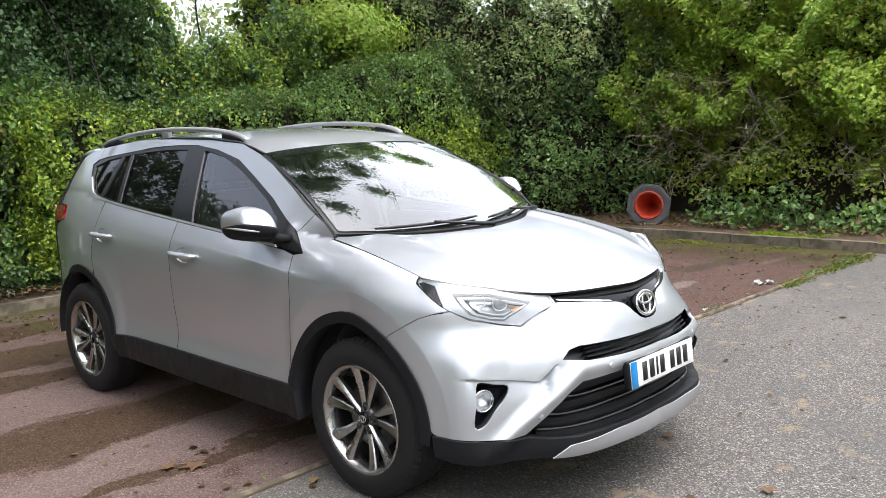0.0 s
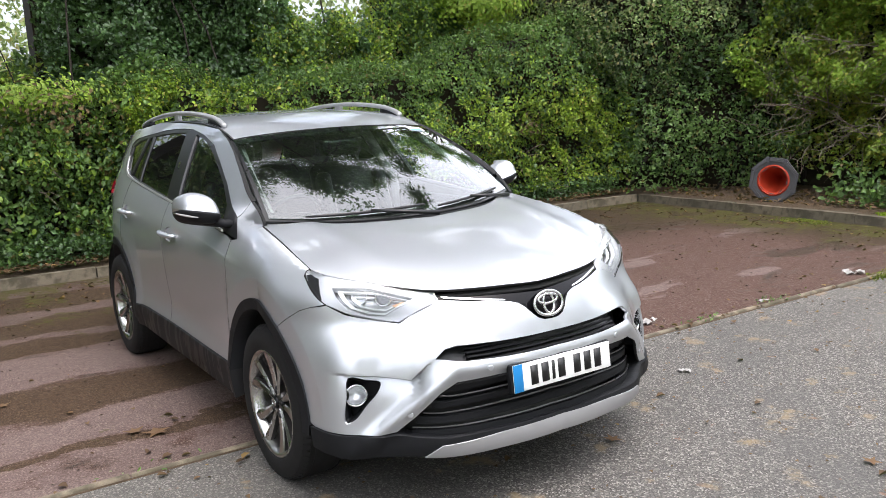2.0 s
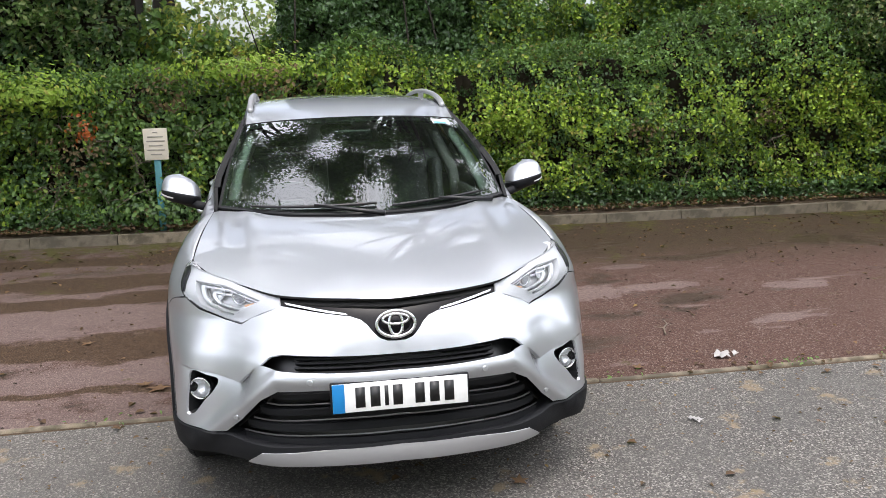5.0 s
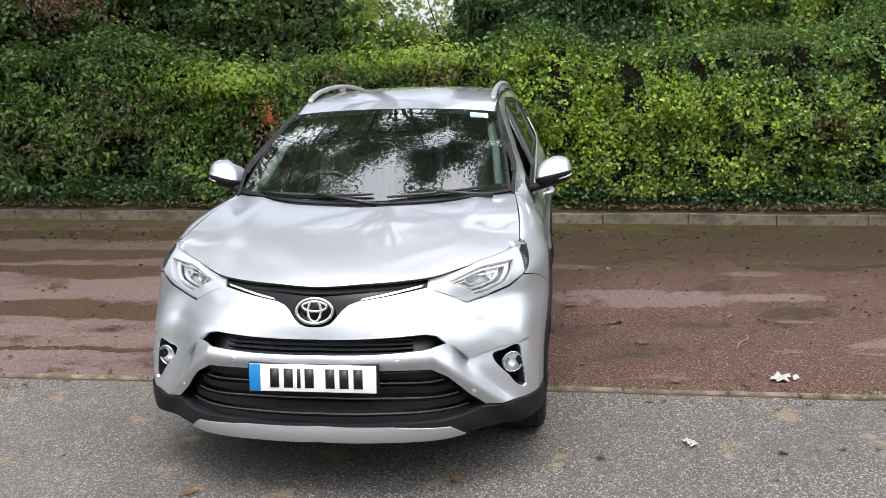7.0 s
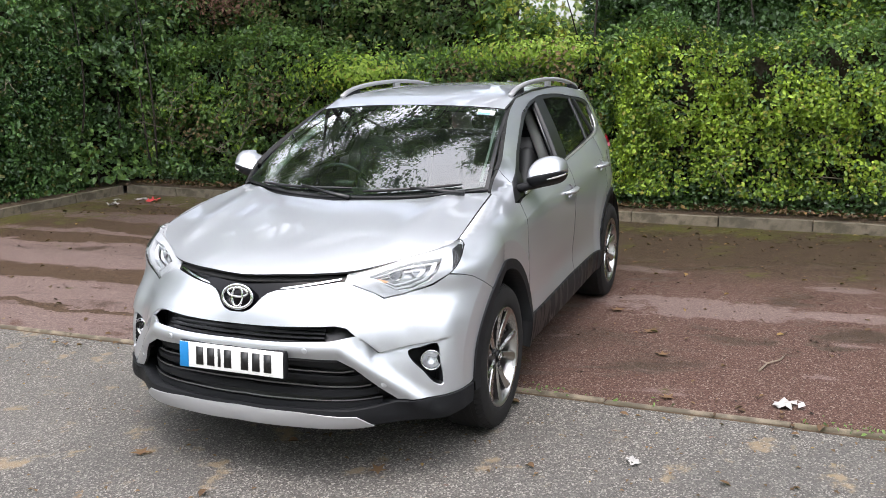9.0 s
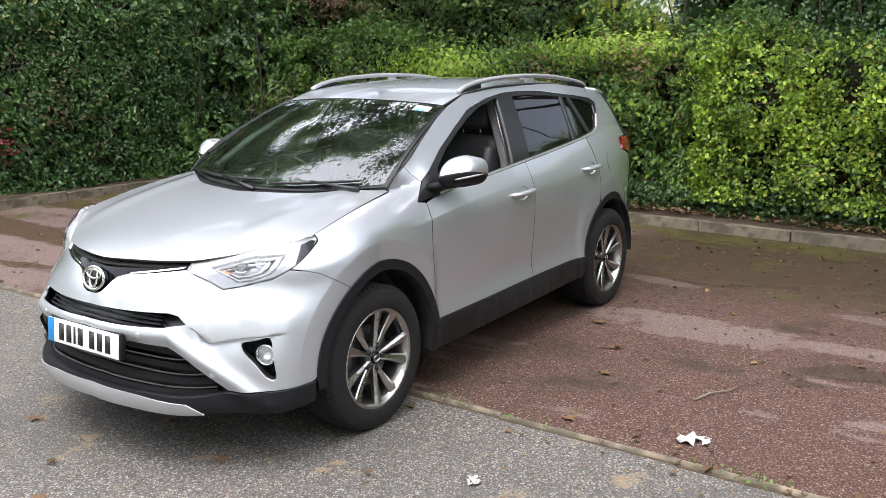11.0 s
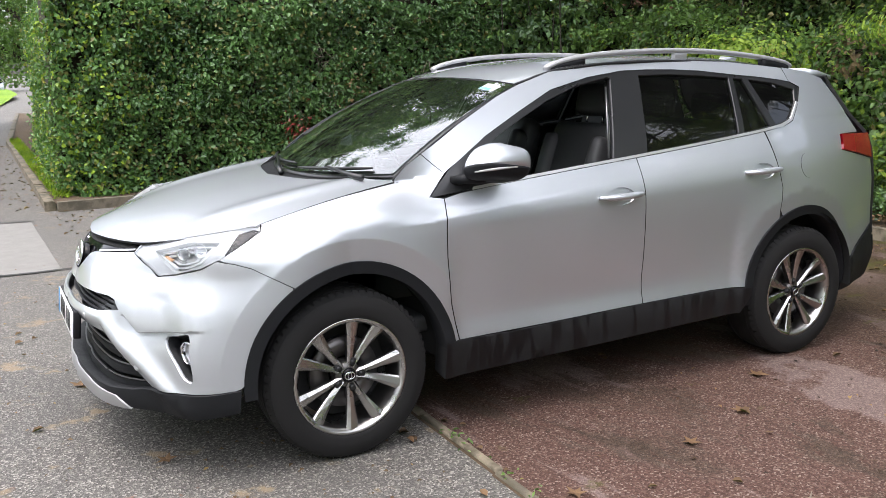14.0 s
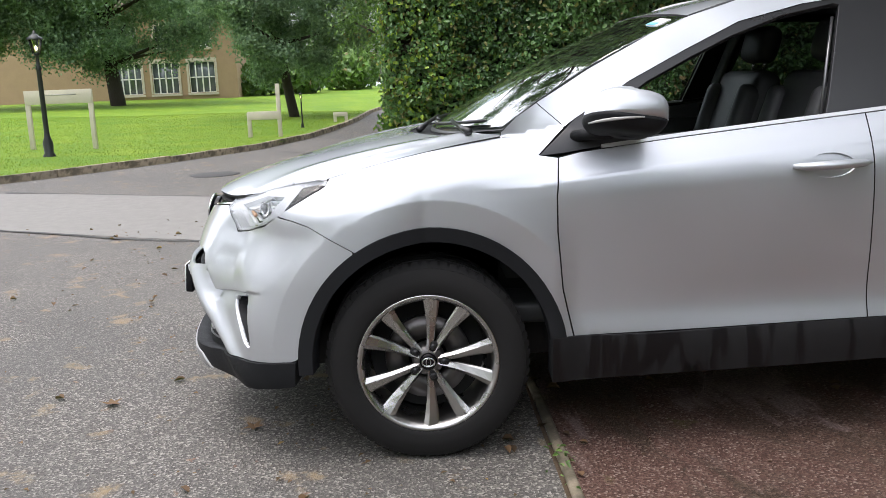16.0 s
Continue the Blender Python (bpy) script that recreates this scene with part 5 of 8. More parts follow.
strip_top = [(0.44, 0.918), (0.27, 0.898), (0.12, 0.886), (0.0, 0.882)]
right = to_a(strip_low + strip_top)
panel("grille_strip", right + [(-a, z) for a, z in right[::-1] if a > 1e-4], body, GLOSS_BLACK, car, du=2.5, dv=0.02, offset=-0.012)
both("strip_chrome", to_a([(0.18, 0.851), (0.25, 0.859), (0.41, 0.882), (0.42, 0.889), (0.25, 0.866), (0.19, 0.857)]), body, CHROME, car, du=2.0, dv=0.01, offset=-0.006)

# bumper skin
lamp_low = [(0.435, 0.866), (0.49, 0.850), (0.55, 0.824), (0.592, 0.797), (0.655, 0.808), (0.765, 0.840)]
bumper = to_a([(0.0, 0.752), (0.035, 0.754), (0.064, 0.765), (0.087, 0.786), (0.109, 0.813), (0.133, 0.832), (0.17, 0.844), (0.25, 0.853), (0.43, 0.874)] + lamp_low[1:]) + to_s(seam) \
    + to_s([p for p in arc(ARCH_X, ARCH_Z, 0.456, 56, 4, 14)]) + to_s([(0.455, 0.392)]) \
    + to_a([(0.88, 0.386), (0.80, 0.378), (0.72, 0.377), (0.668, 0.384), (0.605, 0.445), (0.52, 0.540), (0.46, 0.575), (0.30, 0.582), (0.0, 0.584)])
grille_hole = to_a([(0.0, 0.650), (0.25, 0.651), (0.43, 0.656), (0.525, 0.668), (0.485, 0.702), (0.44, 0.712), (0.25, 0.708), (0.0, 0.706)])
fog_hole = to_a([(0.712, 0.580), (0.76, 0.592), (0.816, 0.605), (0.826, 0.53), (0.834, 0.430), (0.802, 0.436), (0.764, 0.488), (0.722, 0.540)])
fog_hole = smooth(fog_hole, 3, closed=True)


def mirrored(half_loop):
    return half_loop + [(-a, z) for a, z in half_loop[::-1] if a > 1e-3]


panel("front_bumper", mirrored(bumper), body, PAINT, car, holes=[mirrored(grille_hole), fog_hole, [(-a, z) for a, z in fog_hole]], du=1.1, dv=0.009, thick=0.016,
      folds=[[(sg * a, fold_z(a) + dz) for a in (34.2, 36, 38.3, 41, 44.6, 48, 52)] for sg in (1, -1) for dz in (-0.006, -0.002, 0.002, 0.006)]
      + [[(sg * a, z) for a, z in to_s(arc(ARCH_X, ARCH_Z, FLARE_R + dr, 8, 46, 12))] for sg in (1, -1) for dr in (-0.004, 0.0, 0.004)])

# openings behind the bumper
panel("grille_mesh", mirrored(to_a([(0.0, 0.63), (0.53, 0.63), (0.54, 0.73), (0.0, 0.73)])), body, SATIN_BLACK, car, du=4.0, dv=0.03, offset=-0.075)
for k in range(4):
    z = 0.660 + 0.0135 * k
    panel("grille_slat", mirrored(to_a([(0.0, z), (0.40, z + 0.002), (0.40, z + 0.007), (0.0, z + 0.005)])), body, BLACK_PLASTIC, car, du=3.0, dv=0.02, offset=-0.035, thick=0.03)
panel("lower_grille_back", mirrored(to_a([(0.0, 0.31), (0.70, 0.31), (0.70, 0.42), (0.50, 0.60), (0.0, 0.60)])), body, SATIN_BLACK, car, du=4.0, dv=0.05, offset=-0.10)
for z, w, m in ((0.535, 0.50, BLACK_PLASTIC), (0.505, 0.52, CHROME), (0.470, 0.555, BLACK_PLASTIC), (0.440, 0.585, CHROME), (0.412, 0.61, BLACK_PLASTIC), (0.388, 0.625, CHROME), (0.366, 0.63, BLACK_PLASTIC)):
    h = 0.0045 if m is CHROME else 0.022
    panel("lower_grille_slat", mirrored(to_a([(0.0, z - h / 2), (w, z - h / 2), (w, z + h / 2), (0.0, z + h / 2)])), body, DARK_CHROME if m is CHROME else m, car, du=3.0, dv=0.03, offset=-0.038 if m is CHROME else -0.045, thick=0.005 if m is CHROME else 0.04)
both("fog_recess", to_a([(0.66, 0.39), (0.87, 0.39), (0.87, 0.64), (0.66, 0.64)]), body, BLACK_PLASTIC, car, du=3.0, dv=0.05, offset=-0.095)
wide_fog = [(a + (a - 50.5) * 0.14, z + (z - 0.525) * 0.14) for a, z in fog_hole]
both("fog_surround", wide_fog, body, BLACK_PLASTIC, car, holes=[fog_hole], du=1.5, dv=0.02, offset=-0.011, thick=0.08)

# valance and skid
valance_half = to_a([(0.0, 0.356), (0.30, 0.355), (0.50, 0.352), (0.60, 0.360), (0.67, 0.374), (0.74, 0.372), (0.82, 0.374)]) + to_s([(0.455, 0.385), (0.462, 0.300)]) \
    + to_a([(0.84, 0.282), (0.74, 0.282), (0.60, 0.285), (0.54, 0.287), (0.30, 0.285), (0.0, 0.285)])
panel("valance", mirrored(valance_half), body, BLACK_PLASTIC, car, du=2.5, dv=0.03, offset=0.010, thick=0.08)
skid_half = to_a([(0.0, 0.344), (0.30, 0.341), (0.53, 0.326), (0.585, 0.282), (0.50, 0.280), (0.30, 0.283), (0.0, 0.285)])
panel("skid_plate", mirrored(skid_half), body, SKID, car, du=2.5, dv=0.03, offset=0.016, thick=0.06)

# roof, pillars and glass
roof_c = spline([-0.90, -0.93, -1.2, -1.6, -2.0, -2.5, -3.0, -3.2], [1.533, 1.541, 1.598, 1.637, 1.647, 1.632, 1.572, 1.535])
roof_e = spline([-0.90, -0.98, -1.2, -1.5, -1.9, -2.3, -2.7, -3.05, -3.2], [1.485, 1.509, 1.572, 1.603, 1.614, 1.604, 1.570, 1.512, 1.48])


def roof_surface(x, y):
    c, e = float(roof_c(x)), float(roof_e(x))
    return Vector((x, y, c - (c - e) * (abs(y) / 0.60) ** 2.6))


roof_half = smooth([(-0.925, 0.0), (-0.935, 0.30), (-0.985, 0.595)], 4) + [(-1.2, 0.592), (-1.6, 0.590), (-2.1, 0.592), (-2.6, 0.597), (-3.0, 0.60)] + smooth([(-3.10, 0.58), (-3.16, 0.30), (-3.18, 0.0)], 3)
panel("roof", roof_half + [(x, -y) for x, y in roof_half[::-1] if y > 1e-4], roof_surface, PAINT, car, du=0.05, dv=0.05, thick=0.02)

frame_top = [(-0.545, 1.177), (-0.74, 1.293), (-0.946, 1.391), (-1.15, 1.482), (-1.385, 1.536), (-1.60, 1.564), (-1.75, 1.568), (-1.91, 1.567), (-2.10, 1.559), (-2.31, 1.538), (-2.50, 1.522), (-2.68, 1.503), (-2.75, 1.492)]
pillar = [(-0.4138, 1.2295), (-0.61, 1.341), (-0.845, 1.455), (-0.98, 1.507), (-1.2, 1.570), (-1.5, 1.601), (-1.9, 1.612), (-2.3, 1.602), (-2.725, 1.566)] + frame_top[::-1] + [(-0.502, 1.1475)]
both("roof_side_pillar", to_s(pillar), body, PAINT, car, du=2.0, dv=0.02, thick=0.03)

front_pane = [(-0.64, 1.098), (-0.66, 1.20), (-0.80, 1.290), (-0.96, 1.366), (-1.12, 1.436), (-1.31, 1.500), (-1.50, 1.536), (-1.522, 1.530), (-1.405, 1.158), (-1.0, 1.122)]
rear_pane = [(-1.70, 1.543), (-1.9, 1.545), (-2.1, 1.537), (-2.296, 1.522), (-2.245, 1.240), (-1.9, 1.204), (-1.615, 1.178)]
fixed_pane = [(-2.325, 1.519), (-2.395, 1.514), (-2.485, 1.268), (-2.285, 1.244)]
quarter_pane = [(-2.43, 1.512), (-2.60, 1.492), (-2.775, 1.452), (-2.75, 1.390), (-2.66, 1.302), (-2.53, 1.272)]
frame_low = [(x, float(waist(x)) + 0.004) for x in (-2.45, -2.2, -1.9, -1.6, -1.3, -1.0, -0.8, -0.6)]
frame_ring = [(-0.408, 1.056)] + frame_top + [(-2.823, 1.462), (-2.764, 1.382), (-2.668, 1.290), (-2.60, 1.268)] + frame_low + [(-0.49, 1.062)]
both("window_frame", to_s(frame_ring), body, SATIN_BLACK, car, holes=[to_s(front_pane), to_s(rear_pane), to_s(fixed_pane), to_s(quarter_pane)], du=2.5, dv=0.03, offset=-0.004, thick=0.03)
panel("front_side_window", to_s(front_pane), body, SIDE_GLASS, car, du=5.0, dv=0.08, offset=-0.016, thick=0.004, mirror=True)
for name, loop, m in (("rear_side_window", rear_pane, PRIVACY_GLASS), ("rear_fixed_window", fixed_pane, PRIVACY_GLASS), ("quarter_window", quarter_pane, PRIVACY_GLASS)):
    both(name, to_s(loop), body, m, car, du=5.0, dv=0.08, offset=-0.012, thick=0.004)
strip = [(x, float(waist(x)) - 0.003) for x in (-0.62, -0.9, -1.2, -1.5, -1.8, -2.1, -2.4, -2.58)] + [(-2.665, 1.287), (-2.762, 1.380), (-2.752, 1.386), (-2.655, 1.298), (-2.57, 1.273)] + [(x, float(waist(x)) + 0.009) for x in (-2.4, -2.1, -1.8, -1.5, -1.2, -0.9, -0.62)]
both("chrome_waist_strip", to_s(strip), body, BRIGHT_TRIM, car, du=3.0, dv=0.02, offset=0.003, thick=0.012)

# the front door's window frame carries an inner channel, light at its rear edge
for sgn in (1, -1):
    for k, (mat, off) in enumerate(((DARK_CHROME, 0.010),)):
        p0, p1 = body(at_x(-1.525, 1.53), 1.53), body(at_x(-1.41, 1.16), 1.16)
        bm = tube(bmesh.new(), [(p.x + off, sgn * (p.y - 0.035 - 0.9 * (off - 0.012)), p.z) for p in (p0.lerp(p1, 0.12), p0.lerp(p1, 0.5), p1)], 0.006, sides=6)
        part("window_channel", bm, mat, car)


def screen(u, v):
    """Windscreen: u across from -1 to 1, v from its foot to its head."""
    base = Vector((-0.075 - 0.215 * u * u, 0.722 * u, 1.118 + 0.024 * u * u))
    head = Vector((-0.935 - 0.052 * u * u, 0.618 * u, 1.542 - 0.034 * u * u))
    p = base.lerp(head, v)
    b = math.sin(math.pi * min(max(v, 0), 1)) * 0.03
    return p + Vector((0.4, 0, 0.9)) * b


glass_loop = [(-0.985, 0.02), (-0.5, 0.0), (0, 0.0), (0.5, 0.0), (0.985, 0.02), (0.985, 0.5), (0.975, 0.985), (0.5, 0.99), (0, 0.99), (-0.5, 0.99), (-0.975, 0.985), (-0.985, 0.5)]
panel("windscreen", glass_loop, screen, WIND_GLASS, car, du=0.1, dv=0.1, thick=0.005)
border = [(-0.962, 0.08), (-0.5, 0.06), (0, 0.06), (0.5, 0.06), (0.962, 0.08), (0.962, 0.5), (0.95, 0.935), (0.5, 0.945), (0, 0.945), (-0.5, 0.945), (-0.95, 0.935), (-0.962, 0.5)]
panel("windscreen_border", [(u * 1.025, 0.5 + (v - 0.5) * 1.03) for u, v in glass_loop], screen, SATIN_BLACK, car, holes=[border], du=0.1, dv=0.1, offset=-0.007, thick=0.012)
panel("windscreen_sticker", [(0.735, 0.885), (0.895, 0.878), (0.892, 0.95), (0.732, 0.957)], screen, PLATE_WHITE, car, du=0.1, dv=0.05, offset=0.002, thick=0.001, label="small white and blue sticker")
panel("sticker_band", [(0.74, 0.885), (0.86, 0.880), (0.86, 0.905), (0.74, 0.910)], screen, plain("sticker_blue", (0.15, 0.45, 0.6), 0.5), car, du=0.1, dv=0.05, offset=0.004, thick=0.001)
cowl_half = smooth([(0.036, 0.0), (-0.034, 0.33), (-0.184, 0.58), (-0.300, 0.725)], 4) + smooth([(-0.42, 0.725), (-0.33, 0.60), (-0.19, 0.35), (-0.12, 0.0)], 4)


def cowl_surface(x, y):
    return Vector((x, y, 1.098 + 0.016 * (abs(y) / 0.7) ** 2))


panel("cowl", cowl_half + [(x, -y) for x, y in cowl_half[::-1] if y > 1e-4], cowl_surface, BLACK_PLASTIC, car, du=0.05, dv=0.05, thick=0.03)


def wiper(v0, u0, u1, pivot):
    """An arm with its hinge and a blade that lies along the foot of the screen."""
    bm = bmesh.new()
    ends = [screen(u0 + (u1 - u0) * k / 8, v0 + 0.03 * k / 8) + Vector((0.008, 0, 0.010)) for k in range(9)]
    tube(bm, ends, [0.005] + [0.008] * 7 + [0.005], sides=6)
    arm = [screen(pivot, -0.05) + Vector((0.02, 0, 0.014)), screen(pivot * 0.6 + (u0 + u1) * 0.2, -0.015) + Vector((0.015, 0, 0.016)), ends[4] + Vector((0.006, 0, 0.008))]
    tube(bm, arm, [0.014, 0.010, 0.007], sides=6)
    return bm


part("wiper", wiper(0.012, -0.78, 0.06, 0.10), SATIN_BLACK, car)
part("wiper", wiper(0.016, 0.16, 0.84, 0.88), SATIN_BLACK, car)

# roof rails
for sgn in (1, -1):
    rail = new("roof_rail")
    rail.parent = car
    path = [(-1.17, 1.578), (-1.25, 1.606), (-1.38, 1.630), (-1.6, 1.650), (-1.95, 1.661), (-2.3, 1.652), (-2.6, 1.626), (-2.78, 1.600), (-2.86, 1.575)]
    path = smooth(path, 4)
    bm = tube(bmesh.new(), [(x, sgn * 0.572, z) for x, z in path], [0.012] + [0.018] * (len(path) - 2) + [0.012], sides=10, squash=0.8)
    part("rail_bar", bm, SKID, rail)
    for x0, x1 in ((-1.20, -1.40), (-2.62, -2.83)):
        bm = bmesh.new()
        n = 6
        top = spline([p[0] for p in path[::-1]], [p[1] for p in path[::-1]])
        rows = []
        for k in range(n + 1):
            x = x0 + (x1 - x0) * k / n
            r = float(roof_e(x)) + 0.004
            t = float(top(x)) - 0.008
            rows.append([bm.verts.new((x, sgn * (0.572 + w), z)) for w, z in ((-0.017, r), (0.017, r - 0.005), (0.015, t), (-0.015, t))])
        for a, b in zip(rows, rows[1:]):
            for i in range(4):
                bm.faces.new((a[i], a[(i + 1) % 4], b[(i + 1) % 4], b[i]))
        bm.faces.new(rows[0])
        bm.faces.new(rows[-1])
        part("rail_foot", bm, BLACK_PLASTIC, rail)
    bm = box(bmesh.new(), (-2.02, sgn * 0.572, 1.632), (0.09, 0.026, 0.04), bevel=0.008)
    part("rail_foot", bm, SKID, rail)
    # dark channel between roof and sides
    line = [(x, sgn * 0.597, float(roof_e(x)) - 0.004) for x in (-0.99, -1.1, -1.2, -1.5, -1.9, -2.3, -2.7, -3.0)]
    part("roof_channel", tube(bmesh.new(), line, 0.007, sides=6), SATIN_BLACK, car)

fin = bmesh.new()
rows = [[fin.verts.new((-2.86 - 0.14 * u - 0.05 * v, w * 0.018 * (1 - v * 0.75), float(roof_c(-2.9)) - 0.012 + 0.065 * v * (1 - 0.15 * u))) for u, w in ((0, 0), (0.4, 1), (1, 0.6), (1, -0.6), (0.4, -1))] for v in (0, 0.5, 1)]
for a, b in zip(rows, rows[1:]):
    for i in range(5):
        fin.faces.new((a[i], a[(i + 1) % 5], b[(i + 1) % 5], b[i]))
fin.faces.new(rows[-1])
part("aerial_fin", fin, PAINT, car)

# dark tubes drawn along the bonnet's edges stand for the shaded gap
gap_line = [(x, float(hood_edge_y(x)) + 0.0005, float(hood_edge_z(x)) - 0.0022) for x in np.linspace(-0.33, 0.33, 34)]
for sgn in (1, -1):
    part("bonnet_gap_line", tube(bmesh.new(), [(x, sgn * y, z) for x, y, z in gap_line], 0.0032, sides=6), DARK_CAVITY, car)
panel("bonnet_lining", [(x, y * 0.97) for x, y in front_edge + side_edge] + [(-0.3, 0.0)] + [(x, -y * 0.97) for x, y in (front_edge + side_edge)[::-1] if y > 1e-4], lambda x, y: bonnet_surface(x, y) - Vector((0, 0, 0.03)), DARK_CAVITY, car, du=0.08, dv=0.08, thick=0.01)

# handles
for sgn in (1, -1):
    for x, z, door in ((-1.395, 0.990, fd), (-2.345, 1.047, rd)):
        door = door[0 if sgn > 0 else 1]
        panel("handle_cup", to_s([(px, pz) for px, pz in cup(x, z)]), body, PAINT, door, du=2.0, dv=0.02, offset=-0.012, thick=0.004, mirror=sgn < 0)
        y = flank_y(x, z)
        bm = bmesh.new()
        pts, rad = [], []
        for k in range(9):
            t = k / 8
            pts.append((x + 0.132 - 0.264 * t, sgn * (y + 0.004 + 0.030 * math.sin(math.pi * t) ** 0.5), z + 0.006 * (t - 0.5)))
            rad.append(0.011 + 0.011 * math.sin(math.pi * t) ** 0.6)
        tube(bm, pts, rad, sides=10, squash=0.75)
        part("door_handle", bm, PAINT, door)

# mirrors
for sgn in (1, -1):
    mirror_root = new("wing_mirror")
    mirror_root.parent = car
    def shell(lo, hi, grow=0.0, cx=-0.665):
        """Part of the housing, between two latitudes."""
        bm = bmesh.new()
        rings = []
        n, m = 24, 8
        for j in range(m + 1):
            v = radians(lo + (hi - lo) * j / m)
            ring = []
            for i in range(n):
                u = 2 * math.pi * i / n
                cx_, sy_ = math.cos(u), math.sin(u)
                ex = abs(cx_) ** 0.6 * (1 if cx_ > 0 else -1)
                ey = abs(sy_) ** 0.6 * (1 if sy_ > 0 else -1)
                c = max(math.cos(v), 0) ** (0.55 if v > 0 else 0.4)
                z = math.sin(v)
                px = cx + (0.125 + grow) * ex * c - 0.012 * z - (0.03 * ey if ey > 0 else 0)
                py = 0.938 + (0.100 + grow) * ey * c * (1.0 if ex > 0 else 0.98)
                pz = 1.172 + (0.090 * (1 + 0.16 * ex) if z > 0 else 0.055) * z + 0.022 * (ey * c) + 0.02 * ex * c * (z < 0)
                ring.append(bm.verts.new((px, sgn * py, pz)))
            rings.append(ring)
        for a, b in zip(rings, rings[1:]):
            for i in range(n):
                bm.faces.new((a[i], a[(i + 1) % n], b[(i + 1) % n], b[i]))
        for ring in (rings[0], rings[-1]):
            if (ring[0].co - ring[n // 2].co).length > 1e-3:
                bm.faces.new(ring)
        bmesh.ops.remove_doubles(bm, verts=bm.verts[:], dist=1e-5)
        return bm
    part("mirror_cap", shell(-2, 90), PAINT, mirror_root)
    part("mirror_base", shell(-90, -3), BLACK_PLASTIC, mirror_root)
    bm = bmesh.new()
    pts = []
    for k in range(9):
        u = radians(-38 + k * 16.5)
        ex, ey = math.cos(u), math.sin(u)
        pts.append((-0.665 + 0.127 * abs(ex) ** 0.75 * (1 if ex > 0 else -1) - (0.03 * abs(ey) ** 0.75 if ey > 0 else 0), sgn * (0.938 + 0.102 * abs(ey) ** 0.75 * (1 if ey > 0 else -1)), 1.160 + 0.022 * max(ey, 0)))
    tube(bm, pts[3:], [0.003, 0.005, 0.006, 0.006, 0.005, 0.003], sides=6)
    part("indicator", bm, AMBER_LENS, mirror_root)
    bm = bmesh.new()
    tube(bm, [(-0.535, sgn * 0.80, 1.112), (-0.57, sgn * 0.845, 1.120), (-0.64, sgn * 0.905, 1.133)], [0.024, 0.024, 0.030], sides=10, squash=0.9)
    part("mirror_arm", bm, BLACK_PLASTIC, mirror_root)

# headlamps
lamp_loop = to_a([(0.436, 0.873), (0.437, 0.903), (0.49, 0.921), (0.58, 0.944), (0.66, 0.964)]) + to_s([(0.43, 0.993), (0.318, 1.000), (0.325, 0.984), (0.385, 0.950), (0.495, 0.884)]) \
    + to_a([(0.762, 0.846), (0.655, 0.814), (0.592, 0.803), (0.55, 0.826), (0.49, 0.855)])
lamp_back = to_a([(0.40, 0.86), (0.40, 0.92), (0.66, 0.975)]) + to_s([(0.43, 1.0), (0.30, 1.0), (0.36, 0.93), (0.49, 0.86)]) + to_a([(0.74, 0.825), (0.62, 0.79), (0.52, 0.82)])
